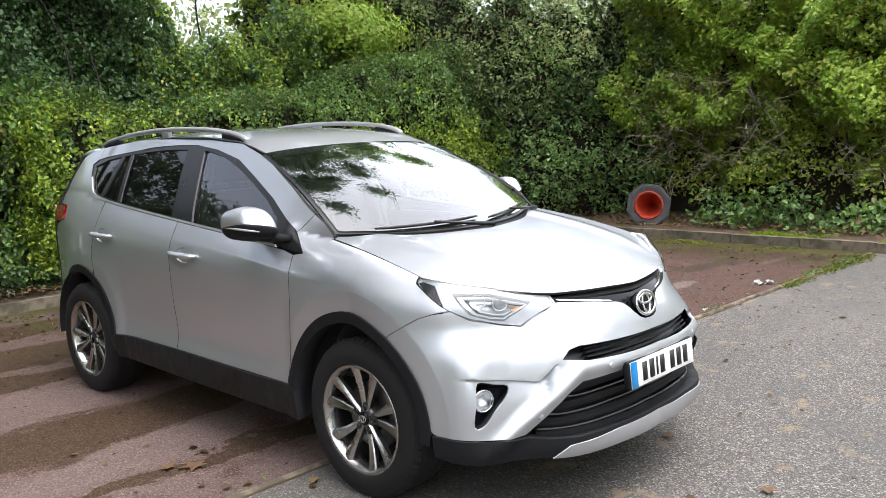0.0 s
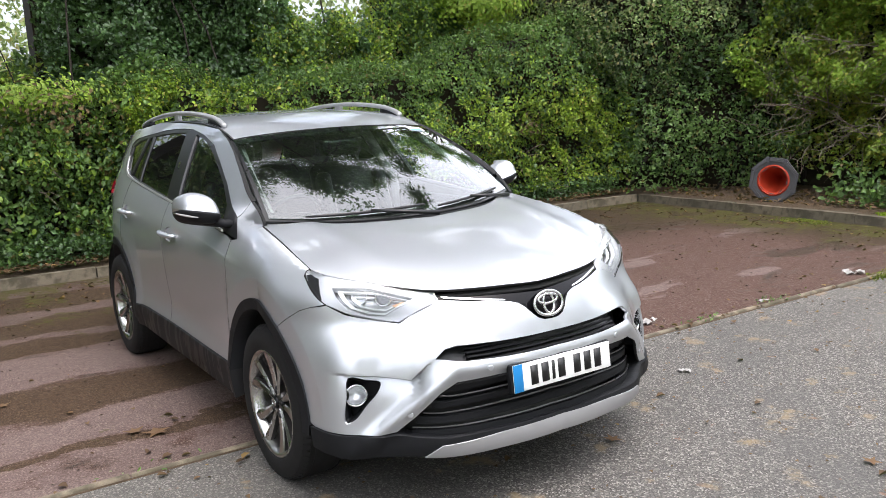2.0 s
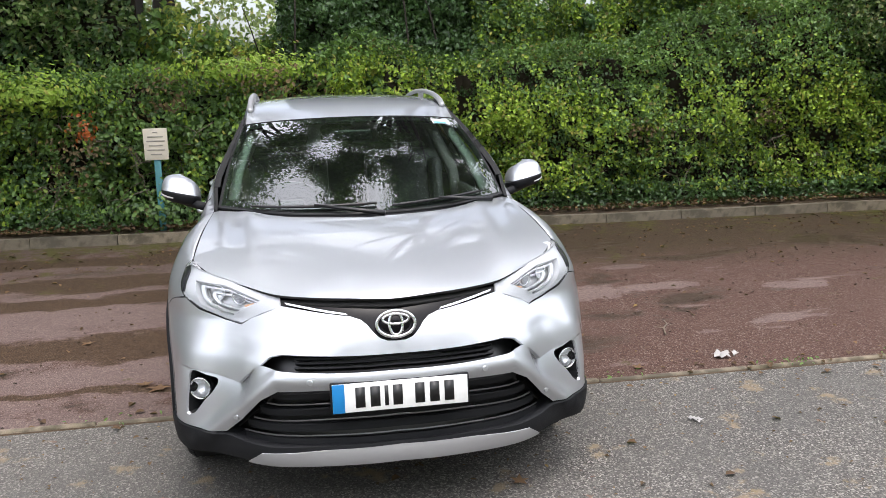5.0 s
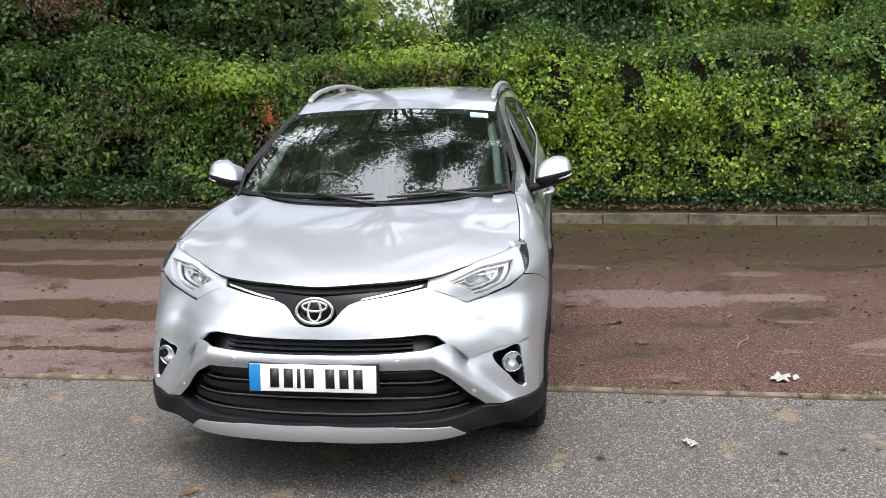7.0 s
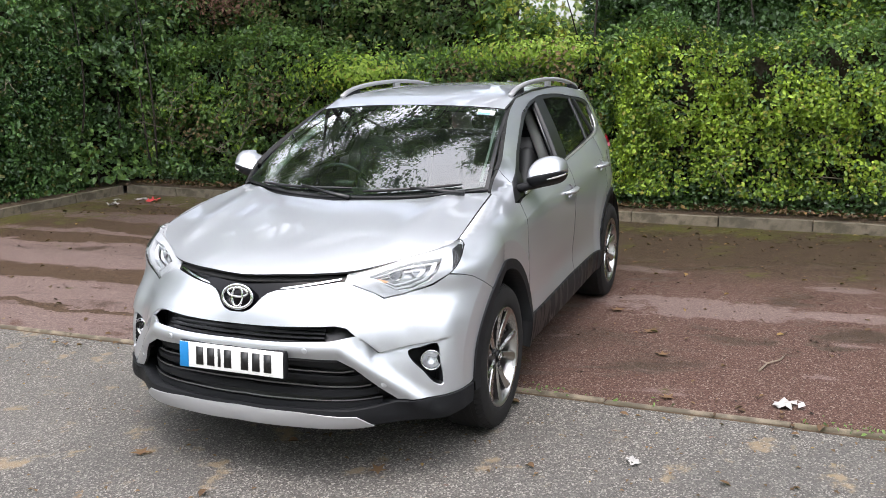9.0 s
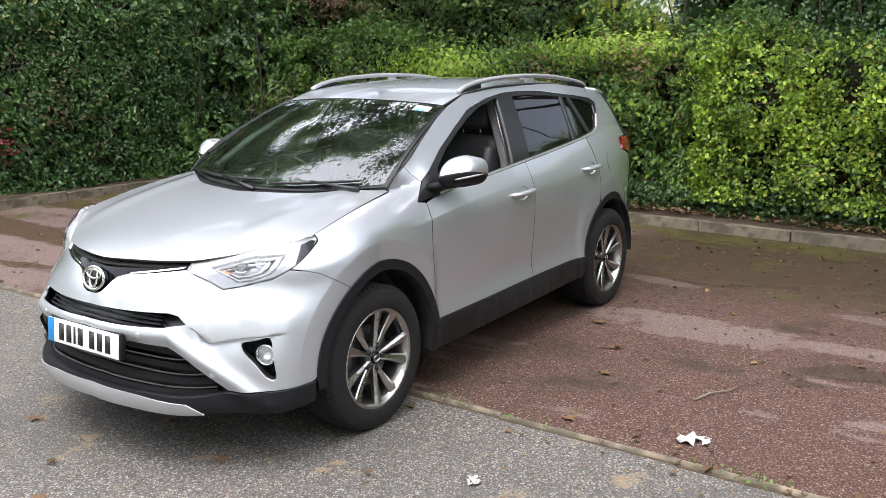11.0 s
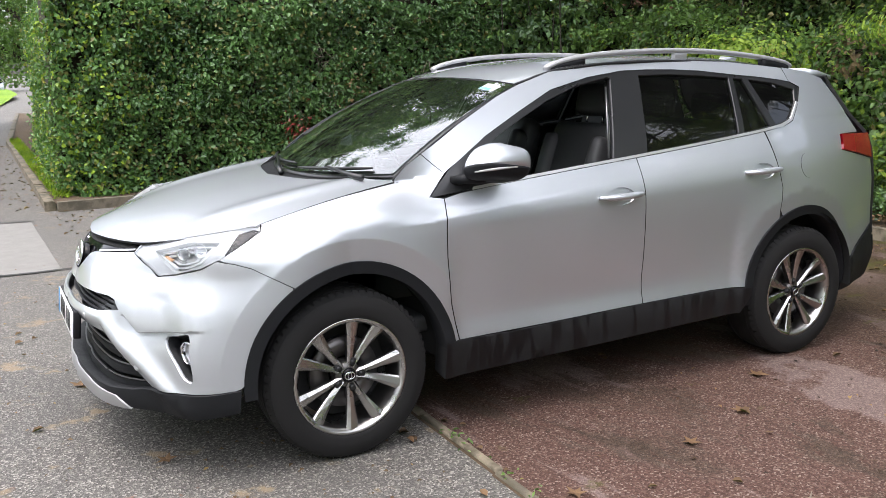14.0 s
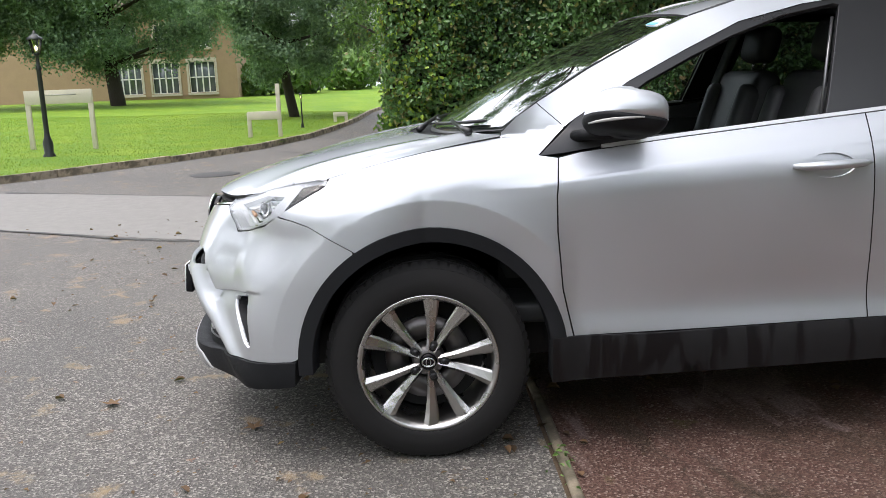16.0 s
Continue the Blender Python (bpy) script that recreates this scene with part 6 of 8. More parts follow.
for sgn in (1, -1):
    lamp = new("headlamp")
    lamp.parent = car
    mir = sgn < 0
    panel("lamp_cover", lamp_loop, body, LAMP_GLASS, lamp, du=2.5, dv=0.02, offset=0.001, thick=0.006, mirror=mir)
    panel("lamp_rim", lamp_loop, body, LAMP_GREY, lamp, holes=[[((a - 56) * 0.990 + 56, (z - 0.895) * 0.975 + 0.895) for a, z in lamp_loop]], du=2.5, dv=0.02, offset=-0.006, thick=0.02, mirror=mir)
    panel("reflector", lamp_back, body, LAMP_GREY, lamp, du=3.0, dv=0.03, offset=-0.070, thick=0.01, mirror=mir)
    frame_out = [((a - 56) * 0.985 + 56, (z - 0.893) * 0.97 + 0.893) for a, z in lamp_loop]
    frame_in = to_a([(0.518, 0.893), (0.634, 0.825), (0.690, 0.831), (0.760, 0.859), (0.782, 0.950), (0.66, 0.941)])
    panel("light_guide", frame_out, body, LAMP_WHITE, lamp, holes=[frame_in], du=2.0, dv=0.015, offset=-0.011, thick=0.045, mirror=mir)
    panel("lamp_bezel", to_s([(0.405, 0.977), (0.345, 0.989), (0.328, 0.984), (0.387, 0.947), (0.470, 0.899), (0.470, 0.905)]), body, LAMP_DARK, lamp, du=2.0, dv=0.02, offset=-0.006, thick=0.02, mirror=mir)
    c = body(at_y(0.625, 0.885), 0.885)
    out = Vector((0.8, 0.55 * sgn, 0.05)).normalized()
    m = Matrix.Translation((c.x - 0.055, sgn * (c.y - 0.03), 0.886)) @ out.to_track_quat("Z", "Y").to_matrix().to_4x4()
    for grow, inner_grow, depth in ((0.90, 0.80, -0.030), (0.66, 0.57, -0.048)):
        outer = [((a - 44.5) * grow + 44.5, (z - 0.888) * grow + 0.888) for a, z in frame_in]
        panel("inner_guide", outer, body, LAMP_SHELL, lamp, holes=[[((a - 44.5) * inner_grow + 44.5, (z - 0.888) * inner_grow + 0.888) for a, z in frame_in]], du=2.0, dv=0.015, offset=depth, thick=0.018, mirror=mir)
    panel("indicator_reflector", to_a([(0.600, 0.872), (0.560, 0.890), (0.545, 0.884), (0.590, 0.858)]), body, LAMP_AMBER, lamp, du=2.0, dv=0.01, offset=-0.040, thick=0.01, mirror=mir)
    c2 = body(at_y(0.712, 0.893), 0.893)
    m2 = Matrix.Translation((c2.x - 0.05, sgn * (c2.y - 0.03), 0.897)) @ out.to_track_quat("Z", "Y").to_matrix().to_4x4()
    part("main_beam_bowl", lathe(bmesh.new(), [(0.030, 0.006), (0.033, 0.006), (0.028, -0.004), (0.018, -0.014), (0.0005, -0.020)], m2, 24), LAMP_SHELL, lamp)
    part("projector_ring", lathe(bmesh.new(), [(0.034, 0.0), (0.036, 0.010), (0.030, 0.013), (0.028, 0.004)], m, 28), CHROME, lamp)
    part("projector_lens", lathe(bmesh.new(), [(0.028, 0.004), (0.026, 0.009), (0.019, 0.015), (0.009, 0.018), (0.0005, 0.019)], m, 28), LAMP_LENS, lamp)

    # fog lamps
    fog = new("fog_lamp")
    fog.parent = car
    c = Vector((0.605, 0.772 * sgn, 0.526))
    out = Vector((0.94, 0.33 * sgn, 0.0)).normalized()
    m = Matrix.Translation(c) @ out.to_track_quat("Z", "Y").to_matrix().to_4x4()
    part("fog_ring", lathe(bmesh.new(), [(0.036, -0.03), (0.047, -0.02), (0.048, 0.012), (0.044, 0.020), (0.040, 0.016), (0.039, 0.0)], m, 32), CHROME, fog)
    part("fog_reflector", lathe(bmesh.new(), [(0.040, 0.004), (0.034, -0.008), (0.020, -0.022), (0.0005, -0.028)], m, 32), LAMP_SHELL, fog)
    part("fog_lens", lathe(bmesh.new(), [(0.041, 0.008), (0.030, 0.018), (0.015, 0.022), (0.0005, 0.023)], m, 32), LAMP_GLASS, fog)
    # parking sensors
    for y, z in ((0.33, 0.618), (0.62, 0.455)):
        p = body(at_y(y, z), z)
        n = Vector((p.x - 0.1, p.y * 0.7, 0)).normalized()
        m = Matrix.Translation((p.x, sgn * p.y, p.z)) @ Vector((n.x, sgn * n.y, 0)).to_track_quat("Z", "Y").to_matrix().to_4x4()
        part("parking_sensor", lathe(bmesh.new(), [(0.0125, -0.004), (0.0125, 0.002), (0.010, 0.003), (0.0005, 0.003)], m, 16), PAINT, car)

# emblem
def oval_ring(bm, ry, rz, r, sides=8, n=40, dy=0.0, dz=0.0):
    pts = [Vector((0, ry * math.cos(2 * math.pi * k / n) + dy, rz * math.sin(2 * math.pi * k / n) + dz)) for k in range(n)]
    rings = []
    for k in range(n):
        t = (pts[(k + 1) % n] - pts[k - 1]).normalized()
        b = t.cross(Vector((1, 0, 0)))
        rings.append([bm.verts.new(pts[k] + r * (math.cos(2 * math.pi * i / sides) * b + 0.8 * math.sin(2 * math.pi * i / sides) * Vector((1, 0, 0)))) for i in range(sides)])
    for k in range(n):
        for i in range(sides):
            bm.faces.new((rings[k][i], rings[k][(i + 1) % sides], rings[(k + 1) % n][(i + 1) % sides], rings[(k + 1) % n][i]))
    return bm


badge_m = pose(0.892, 0, 0.815, 0, -14, 0)
bm = bmesh.new()
oval_ring(bm, 0.074, 0.050, 0.0075)
oval_ring(bm, 0.026, 0.043, 0.006)
oval_ring(bm, 0.050, 0.019, 0.006, dz=0.018)
ob = part("front_badge", bm, CHROME, car, "oval chrome badge")
ob.matrix_basis = badge_m
bm = bmesh.new()
lathe(bm, [(0.0005, 0.0), (0.072, 0.0), (0.074, -0.03)], Matrix.Rotation(radians(90), 4, "Y") @ Matrix.Diagonal((0.68, 1, 1, 1)), 36)
ob = part("badge_back", bm, GLOSS_BLACK, car)
ob.matrix_basis = badge_m

# number plate
plate = new("number_plate")
plate.parent = car
plate.matrix_basis = pose(0.972, 0, 0.560, 0, -5, 0)
part("plate_holder", box(bmesh.new(), (-0.018, 0, 0.0), (0.03, 0.535, 0.118), bevel=0.006), BLACK_PLASTIC, plate)
part("plate_sheet", box(bmesh.new(), (0, 0, 0), (0.006, 0.52, 0.111), bevel=0.0025), PLATE_WHITE, plate)
part("plate_band", box(bmesh.new(), (0.0032, -0.237, 0), (0.003, 0.046, 0.111), bevel=0.001), PLATE_BLUE, plate)
y = -0.178
for k in range(7):
    wide = 0.018 if k == 2 else 0.046
    part("plate_bar", box(bmesh.new(), (0.0036, y + wide / 2, 0), (0.002, wide * 0.8, 0.078)), PLATE_BLACK, plate)
    y += wide + 0.011 + (0.028 if k == 3 else 0)

# tail
lens = [(-3.088, 1.192), (-3.44, 1.178), (-3.468, 1.035), (-3.070, 1.112)]
both("tail_lamp", to_s(lens), body, RED_LENS, car, du=2.5, dv=0.03, offset=0.012, thick=0.05, label="red tail lamp")
rear_skirt = [(-3.09, 0.425), (-3.25, 0.494), (-3.40, 0.549), (-3.59, 0.612), (-3.62, 0.45), (-3.50, 0.30), (-3.10, 0.29)]
both("rear_bumper", to_s(rear_skirt), body, BLACK_PLASTIC, car, du=2.0, dv=0.03, offset=0.008, thick=0.06)
tail_x = spline([0.28, 0.45, 0.62, 0.75, 1.0, 1.17, 1.3, 1.42, 1.52], [-3.52, -3.64, -3.62, -3.60, -3.52, -3.46, -3.30, -3.20, -3.14])


def tail_surface(u, z):
    x = float(tail_x(z))
    half_w = flank_y(x + 0.02, min(max(z, 0.3), 1.5))
    return Vector((x - 0.05 * (1 - u * u), u * half_w, z))


panel("tailgate", [(-1, 0.55), (-1, 0.8), (-1, 1.1), (-1, 1.3), (-1, 1.52), (1, 1.52), (1, 1.3), (1, 1.1), (1, 0.8), (1, 0.55)], tail_surface, PAINT, car, du=0.2, dv=0.05, thick=0.02)
panel("rear_valance", [(-1, 0.3), (-1, 0.54), (1, 0.54), (1, 0.3)], tail_surface, BLACK_PLASTIC, car, du=0.2, dv=0.05, thick=0.02)
bm = bmesh.new()
sp = [[bm.verts.new((x - 0.03 * (1 - (w / 0.56) ** 2), w, z)) for x, z in ((-2.98, 1.562), (-3.10, 1.548), (-3.215, 1.518), (-3.218, 1.500), (-3.12, 1.498), (-3.0, 1.520))] for w in np.linspace(-0.57, 0.57, 15)]
for a, b in zip(sp, sp[1:]):
    for i in range(6):
        bm.faces.new((a[i], a[(i + 1) % 6], b[(i + 1) % 6], b[i]))
bm.faces.new(sp[0])
bm.faces.new(sp[-1])
part("spoiler", bm, PAINT, car)

# underside, wheel housings and engine bay
part("underbody", box(bmesh.new(), (-1.42, 0, 0.34), (3.9, 1.16, 0.16), bevel=0.03), DARK_CAVITY, car)
part("floor_pan", box(bmesh.new(), (-1.33, 0, 0.36), (1.70, 1.68, 0.12), bevel=0.03), DARK_CAVITY, car)
part("engine_bay", box(bmesh.new(), (0.16, 0, 0.60), (0.98, 1.0, 0.50), bevel=0.04), DARK_CAVITY, car)
part("front_crash_bar", box(bmesh.new(), (0.66, 0, 0.55), (0.16, 1.05, 0.40), bevel=0.04), DARK_CAVITY, car)
part("boot_floor", box(bmesh.new(), (-2.95, 0, 0.56), (1.1, 1.05, 0.30), bevel=0.04), DARK_CAVITY, car)
for wx in (0.0, -2.66):
    for sgn in (1, -1):
        bm = bmesh.new()
        ring = arc(wx + ARCH_X, ARCH_Z, 0.432, -5, 185, 26)
        outer = [bm.verts.new((x, sgn * 0.885, z)) for x, z in ring]
        inner = [bm.verts.new((x, sgn * 0.50, z)) for x, z in ring]
        for a, b, c, d in zip(outer, outer[1:], inner[1:], inner):
            bm.faces.new((a, b, c, d))
        bm.faces.new(inner)
        part("wheel_housing", bm, DARK_CAVITY, car)


# wheels
def build_wheel():
    """A wheel in the plane x, z, with its outer face towards +y."""
    root = new("wheel")
    root.parent = car
    face = Matrix.Rotation(radians(-90), 4, "X")
    R = 0.357
    tyre = [(0.232, -0.105), (0.245, -0.117), (0.29, -0.124), (0.325, -0.118), (0.345, -0.104), (R - 0.004, -0.085), (R, -0.05), (R + 0.001, 0.0),
            (R, 0.05), (R - 0.004, 0.085), (0.345, 0.104), (0.337, 0.112), (0.325, 0.117), (0.300, 0.1235), (0.285, 0.124), (0.262, 0.1215), (0.250, 0.118), (0.246, 0.113), (0.240, 0.108), (0.232, 0.100)]
    bm = lathe(bmesh.new(), tyre, face, 72)
    # circumferential grooves in the tread
    part("tyre", bm, RUBBER, root)
    bm = bmesh.new()
    for h in (-0.055, -0.02, 0.02, 0.055):
        lathe(bm, [(R + 0.0012, h - 0.004), (R - 0.004, h - 0.003), (R - 0.004, h + 0.003), (R + 0.0012, h + 0.004)], face, 72)
    part("tread_channel", bm, DARK_CAVITY, root)
    bm = bmesh.new()
    for k in range(66):
        m = Matrix.Rotation(2 * math.pi * k / 66, 4, "Y")
        for sg in (1, -1):
            box(bm, (0, 0, 0), (0.022, 0.034, 0.008), turn=m @ Matrix.Translation((0, sg * 0.0965, 0.3455)) @ Matrix.Rotation(radians(-36 * sg), 4, "X"))
    me = mesh_of(bm, "tread_pattern", flat=True)
    me.materials.append(RUBBER)
    stuff_part("tread_pattern", me, root)
    rim = [(0.236, 0.100), (0.247, 0.110), (0.248, 0.116), (0.243, 0.118), (0.234, 0.114), (0.229, 0.106), (0.222, 0.096), (0.218, 0.05), (0.210, -0.02), (0.205, -0.10)]
    part("rim", lathe(bmesh.new(), rim, face, 72), ALLOY, root)
    part("brake_disc", lathe(bmesh.new(), [(0.07, 0.02), (0.07, 0.035), (0.150, 0.035), (0.152, 0.012), (0.07, 0.012)], face, 40), DARK_ALLOY, root)
    part("wheel_back", lathe(bmesh.new(), [(0.0005, -0.03), (0.206, -0.03)], face, 40), DARK_CAVITY, root)
    part("hub", lathe(bmesh.new(), [(0.0005, 0.086), (0.032, 0.086), (0.038, 0.083), (0.050, 0.078), (0.056, 0.068), (0.060, 0.03), (0.05, 0.0)], face, 40), DARK_ALLOY, root)
    part("hub_cap", lathe(bmesh.new(), [(0.0005, 0.099), (0.022, 0.098), (0.029, 0.095), (0.031, 0.086)], face, 28), GLOSS_BLACK, root)
    bm = oval_ring(oval_ring(bmesh.new(), 0.0215, 0.0155, 0.0026, n=28), 0.008, 0.0135, 0.0022, n=24)
    ring = part("cap_badge", bm, CHROME, root)
    ring.matrix_basis = Matrix.Translation((0, 0.098, 0)) @ Matrix.Rotation(radians(90), 4, "Z")
    for k in range(5):
        mid = 38 + 72 * k
        a = radians(mid)
        m = Matrix.Rotation(-a, 4, "Y") @ Matrix.Translation((0.056, 0.074, 0)) @ face
        bm = lathe(bmesh.new(), [(0.0005, 0.018), (0.009, 0.018), (0.011, 0.014), (0.011, 0.0), (0.015, -0.002)], m, 12)
        part("wheel_nut", bm, SATIN_BLACK, root)
        # a dark disc on the hub stands for the shaded recess round the nut
        part("nut_shade_disc", lathe(bmesh.new(), [(0.0005, 0.0125), (0.0185, 0.0115), (0.0195, 0.004)], m, 16), DARK_CAVITY, root)
        for off in (15.5, -15.5):
            a = radians(mid + off)
            lean = radians(-off * 0.62)
            # a spoke starts near the hub on its pair's side and spreads towards the rim
            bm = bmesh.new()
            rows = []
            for r, w, y0, d in ((0.034, 0.012, 0.084, 0.030), (0.085, 0.0135, 0.087, 0.034), (0.14, 0.0175, 0.091, 0.034), (0.19, 0.0235, 0.099, 0.030), (0.225, 0.028, 0.107, 0.026), (0.236, 0.029, 0.109, 0.024)):
                ang = a + lean * (1 - r / 0.236) * 0.55
                c, s = math.cos(ang), math.sin(ang)
                tx, tz = -s, c
                sec = [(-w, y0 - 0.009), (-w * 0.72, y0 - 0.004), (w * 0.35, y0 + 0.002), (w, y0 - 0.007), (w * 0.8, y0 - d), (-w * 0.8, y0 - d)]
                if off < 0:
                    sec = [(-q, yy) for q, yy in sec][::-1]
                rows.append([bm.verts.new((r * c + q * tx, yy, r * s + q * tz)) for q, yy in sec])
            for p, q in zip(rows, rows[1:]):
                for i in range(6):
                    bm.faces.new((p[i], p[(i + 1) % 6], q[(i + 1) % 6], q[i]))
            bm.faces.new(rows[0])
            bm.faces.new(rows[-1])
            me = mesh_of(bm, "spoke", flat=True)
            me.materials.append(ALLOY)
            me.materials.append(DARK_ALLOY)
            for f in me.polygons:
                if f.normal.y < 0.5:
                    f.material_index = 1
            part("spoke", me, None, root)
    return root


wheel = build_wheel()
wheel.matrix_basis = pose(0, 0.785, AXLE_Z)
copy_thing(wheel, pose(-2.66, 0.785, AXLE_Z, 0, 31, 0))
copy_thing(wheel, pose(0, -0.785, AXLE_Z, 0, 12, 180))
copy_thing(wheel, pose(-2.66, -0.785, AXLE_Z, 0, 50, 180))

# cabin
part("cabin_floor", box(bmesh.new(), (-1.6, 0, 0.47), (2.6, 1.45, 0.08), bevel=0.02), DASH, car)
for sgn in (1, -1):
    part("door_lining", box(bmesh.new(), (-1.55, sgn * 0.745, 0.76), (2.2, 0.06, 0.62), bevel=0.02), DASH, car)
bm = bmesh.new()
prof = [(-0.28, 1.115), (-0.45, 1.10), (-0.62, 1.075), (-0.72, 1.03), (-0.76, 0.92), (-0.72, 0.6), (-0.3, 0.6)]
a = [bm.verts.new((x, -0.70, z)) for x, z in prof]
b = [bm.verts.new((x, 0.70, z)) for x, z in prof]
for i in range(len(prof)):
    j = (i + 1) % len(prof)
    bm.faces.new((a[i], a[j], b[j], b[i]))
bm.faces.new(a)
bm.faces.new(b[::-1])
part("dashboard", bm, DASH, car)


def headliner(x, y):
    p = roof_surface(x, y)
    return p - Vector((0, 0, 0.035))


panel("headliner", [(-1.02, -0.52), (-3.0, -0.52), (-3.0, 0.52), (-1.02, 0.52)], headliner, TRIM_GREY, car, du=0.2, dv=0.1, thick=0.01)
for sgn in (1, -1):
    for pts, r in (([(-0.42, 0.66, 1.15), (-0.70, 0.625, 1.31), (-1.0, 0.565, 1.46)], 0.030), ([(-1.50, 0.72, 0.9), (-1.52, 0.69, 1.16), (-1.60, 0.53, 1.50)], 0.035), ([(-2.5, 0.70, 1.2), (-2.45, 0.60, 1.5)], 0.05)):
        part("pillar_lining", tube(bmesh.new(), [(x, sgn * y, z) for x, y, z in pts], r, sides=8, squash=0.6), TRIM_GREY, car)


def seat(x, y, wide):
    """A front seat: cushion, leaning backrest with side bolsters, and a headrest on two posts."""
    root = new("front_seat")
    root.parent = car
    part("seat_cushion", box(bmesh.new(), (x, y, 0.70), (0.52, wide, 0.16), turn=Matrix.Rotation(radians(-8), 4, "Y"), bevel=0.05, segments=3), SEAT, root)
    m = Matrix.Translation((x - 0.34, y, 1.0)) @ Matrix.Rotation(radians(-18), 4, "Y")
    bm = box(bmesh.new(), (0, 0, 0), (0.13, wide, 0.62), turn=m, bevel=0.055, segments=3)
    for s in (1, -1):
        box(bm, (0, 0, 0), (0.19, 0.09, 0.50), turn=m @ Matrix.Translation((0.02, s * (wide / 2 - 0.05), -0.02)), bevel=0.04, segments=3)
    part("seat_back", bm, SEAT, root)
    box_m = Matrix.Translation((x - 0.47, y, 1.415)) @ Matrix.Rotation(radians(-14), 4, "Y")
    part("headrest", box(bmesh.new(), (0, 0, 0), (0.10, 0.27, 0.17), turn=box_m, bevel=0.045, segments=3), SEAT, root)
    for s in (1, -1):
        part("headrest_post", tube(bmesh.new(), [(x - 0.455, y + s * 0.065, 1.27), (x - 0.468, y + s * 0.065, 1.37)], 0.007, sides=6), CHROME, root)


seat(-1.18, 0.37, 0.50)
seat(-1.18, -0.37, 0.50)
bench = new("rear_seat")
bench.parent = car
part("bench_cushion", box(bmesh.new(), (-2.0, 0, 0.72), (0.5, 1.3, 0.16), bevel=0.05, segments=3), SEAT, bench)
part("bench_back", box(bmesh.new(), (0, 0, 0), (0.14, 1.3, 0.60), turn=Matrix.Translation((-2.30, 0, 1.0)) @ Matrix.Rotation(radians(-20), 4, "Y"), bevel=0.05, segments=3), SEAT, bench)
for y in (-0.42, 0.0, 0.42):
    part("headrest", box(bmesh.new(), (-2.41, y, 1.36), (0.09, 0.25, 0.15), bevel=0.04, segments=3), SEAT, bench)
wheel_m = Matrix.Translation((-0.80, -0.37, 1.03)) @ Matrix.Rotation(radians(-62), 4, "Y")
bm = lathe(bmesh.new(), [(0.185 + 0.014 * math.cos(radians(a)), 0.014 * math.sin(radians(a))) for a in range(0, 360, 45)], wheel_m, 36, closed=True)
steer = part("steering_wheel", bm, SATIN_BLACK, car)
bm = bmesh.new()
box(bm, (0, 0, 0), (0.14, 0.16, 0.05), turn=wheel_m, bevel=0.02)
for a in (0, 90, 180):
    tube(bm, [wheel_m @ Vector((0.05 * math.cos(radians(a + 90)), 0.05 * math.sin(radians(a + 90)), 0)), wheel_m @ Vector((0.18 * math.cos(radians(a + 90)), 0.18 * math.sin(radians(a + 90)), 0))], 0.014, sides=6)
part("steering_boss", bm, SATIN_BLACK, steer)
bm = box(bmesh.new(), (-0.90, 0.0, 1.435), (0.03, 0.22, 0.065), bevel=0.015)
part("inner_mirror", bm, SATIN_BLACK, car)


# ---- lawn, lane and buildings beyond the hedge ----
lane_left = [(14.0, -3.0), (9.0, -6.4), (6.0, -9.2), (4.2, -11.6), (2.7, -14.6), (2.05, -18.5), (1.6, -23.5), (1.2, -32), (-0.5, -46)]
lane_left = smooth(lane_left, 4)


def lawn_height(x, y):
    near = min((math.hypot(x - px, y - py) for px, py in lane_left), default=0)
    return 0.07 + 0.02 * min(near, 3) + 0.016 * max(min(near, 22) - 3, 0) + 0.05 * noise.noise((x * 0.25, y * 0.25, 0.5)) * min(near / 2, 1)


lawn = sheet("lawn", lane_left + [(-2, -60), (-2, -110), (70, -110), (70, -3)], 0.1, LAWN, 1.0, lawn_height)
tagged(lawn, "bright green mown lawn rising from the lane", "lawn", kind="structure")
kerb_lane = tagged(new("kerb_lane"), "low brown stone kerb along the lawn", "kerb", kind="structure")
lane_stone = stone_mesh.copy()
lane_stone.materials[0] = stone_kerb("lane_kerb_stone", 2.3)
for p, q in zip(lane_left[::3], lane_left[3::3]):
    kerb_run(kerb_lane, p, q, flip=-1, mesh=lane_stone)
rng = np.random.default_rng(3)
n = 60000
tuft = rng.uniform([1.5, -30, 0], [18, -7, 0], (n, 3))
keep = np.array([lawn_height(x, y) > 0.075 and x > np.interp(-y, [3, 6.4, 9.2, 11.6, 14.6, 18.5, 23.5, 32], [14, 9, 6, 4.2, 2.7, 2.05, 1.6, 1.2]) + 0.15 for x, y, _ in tuft])
tuft = tuft[keep]
tuft[:, 2] = [lawn_height(x, y) + 0.012 for x, y, _ in tuft]
GRASS = leaf_material("grass_blade", (0.085, 0.165, 0.003), (0.27, 0.385, 0.010), (0.34, 0.30, 0.08), 0.05, 0.3, 0.85)
grass_me = leaf_mass("grass", tuft, np.tile([0.0, 0.7, 0.3], (len(tuft), 1)), 0.045, 0.010, GRASS, seed=4, droop=-1.5, simple=True)
tagged(new("grass", grass_me), "short bright green grass blades of the lawn", "grass", kind="stuff")

verge = rng.uniform([0.22, -18, 0.11], [0.42, -7.3, 0.17], (2600, 3))
tagged(new("verge_grass", leaf_mass("verge_grass", verge, np.tile([0.6, 0.0, 0.4], (len(verge), 1)), 0.10, 0.012, GRASS, seed=6, droop=-1.5, simple=True)), "long grass on the verge between hedge and lane kerb", "grass", kind="stuff")

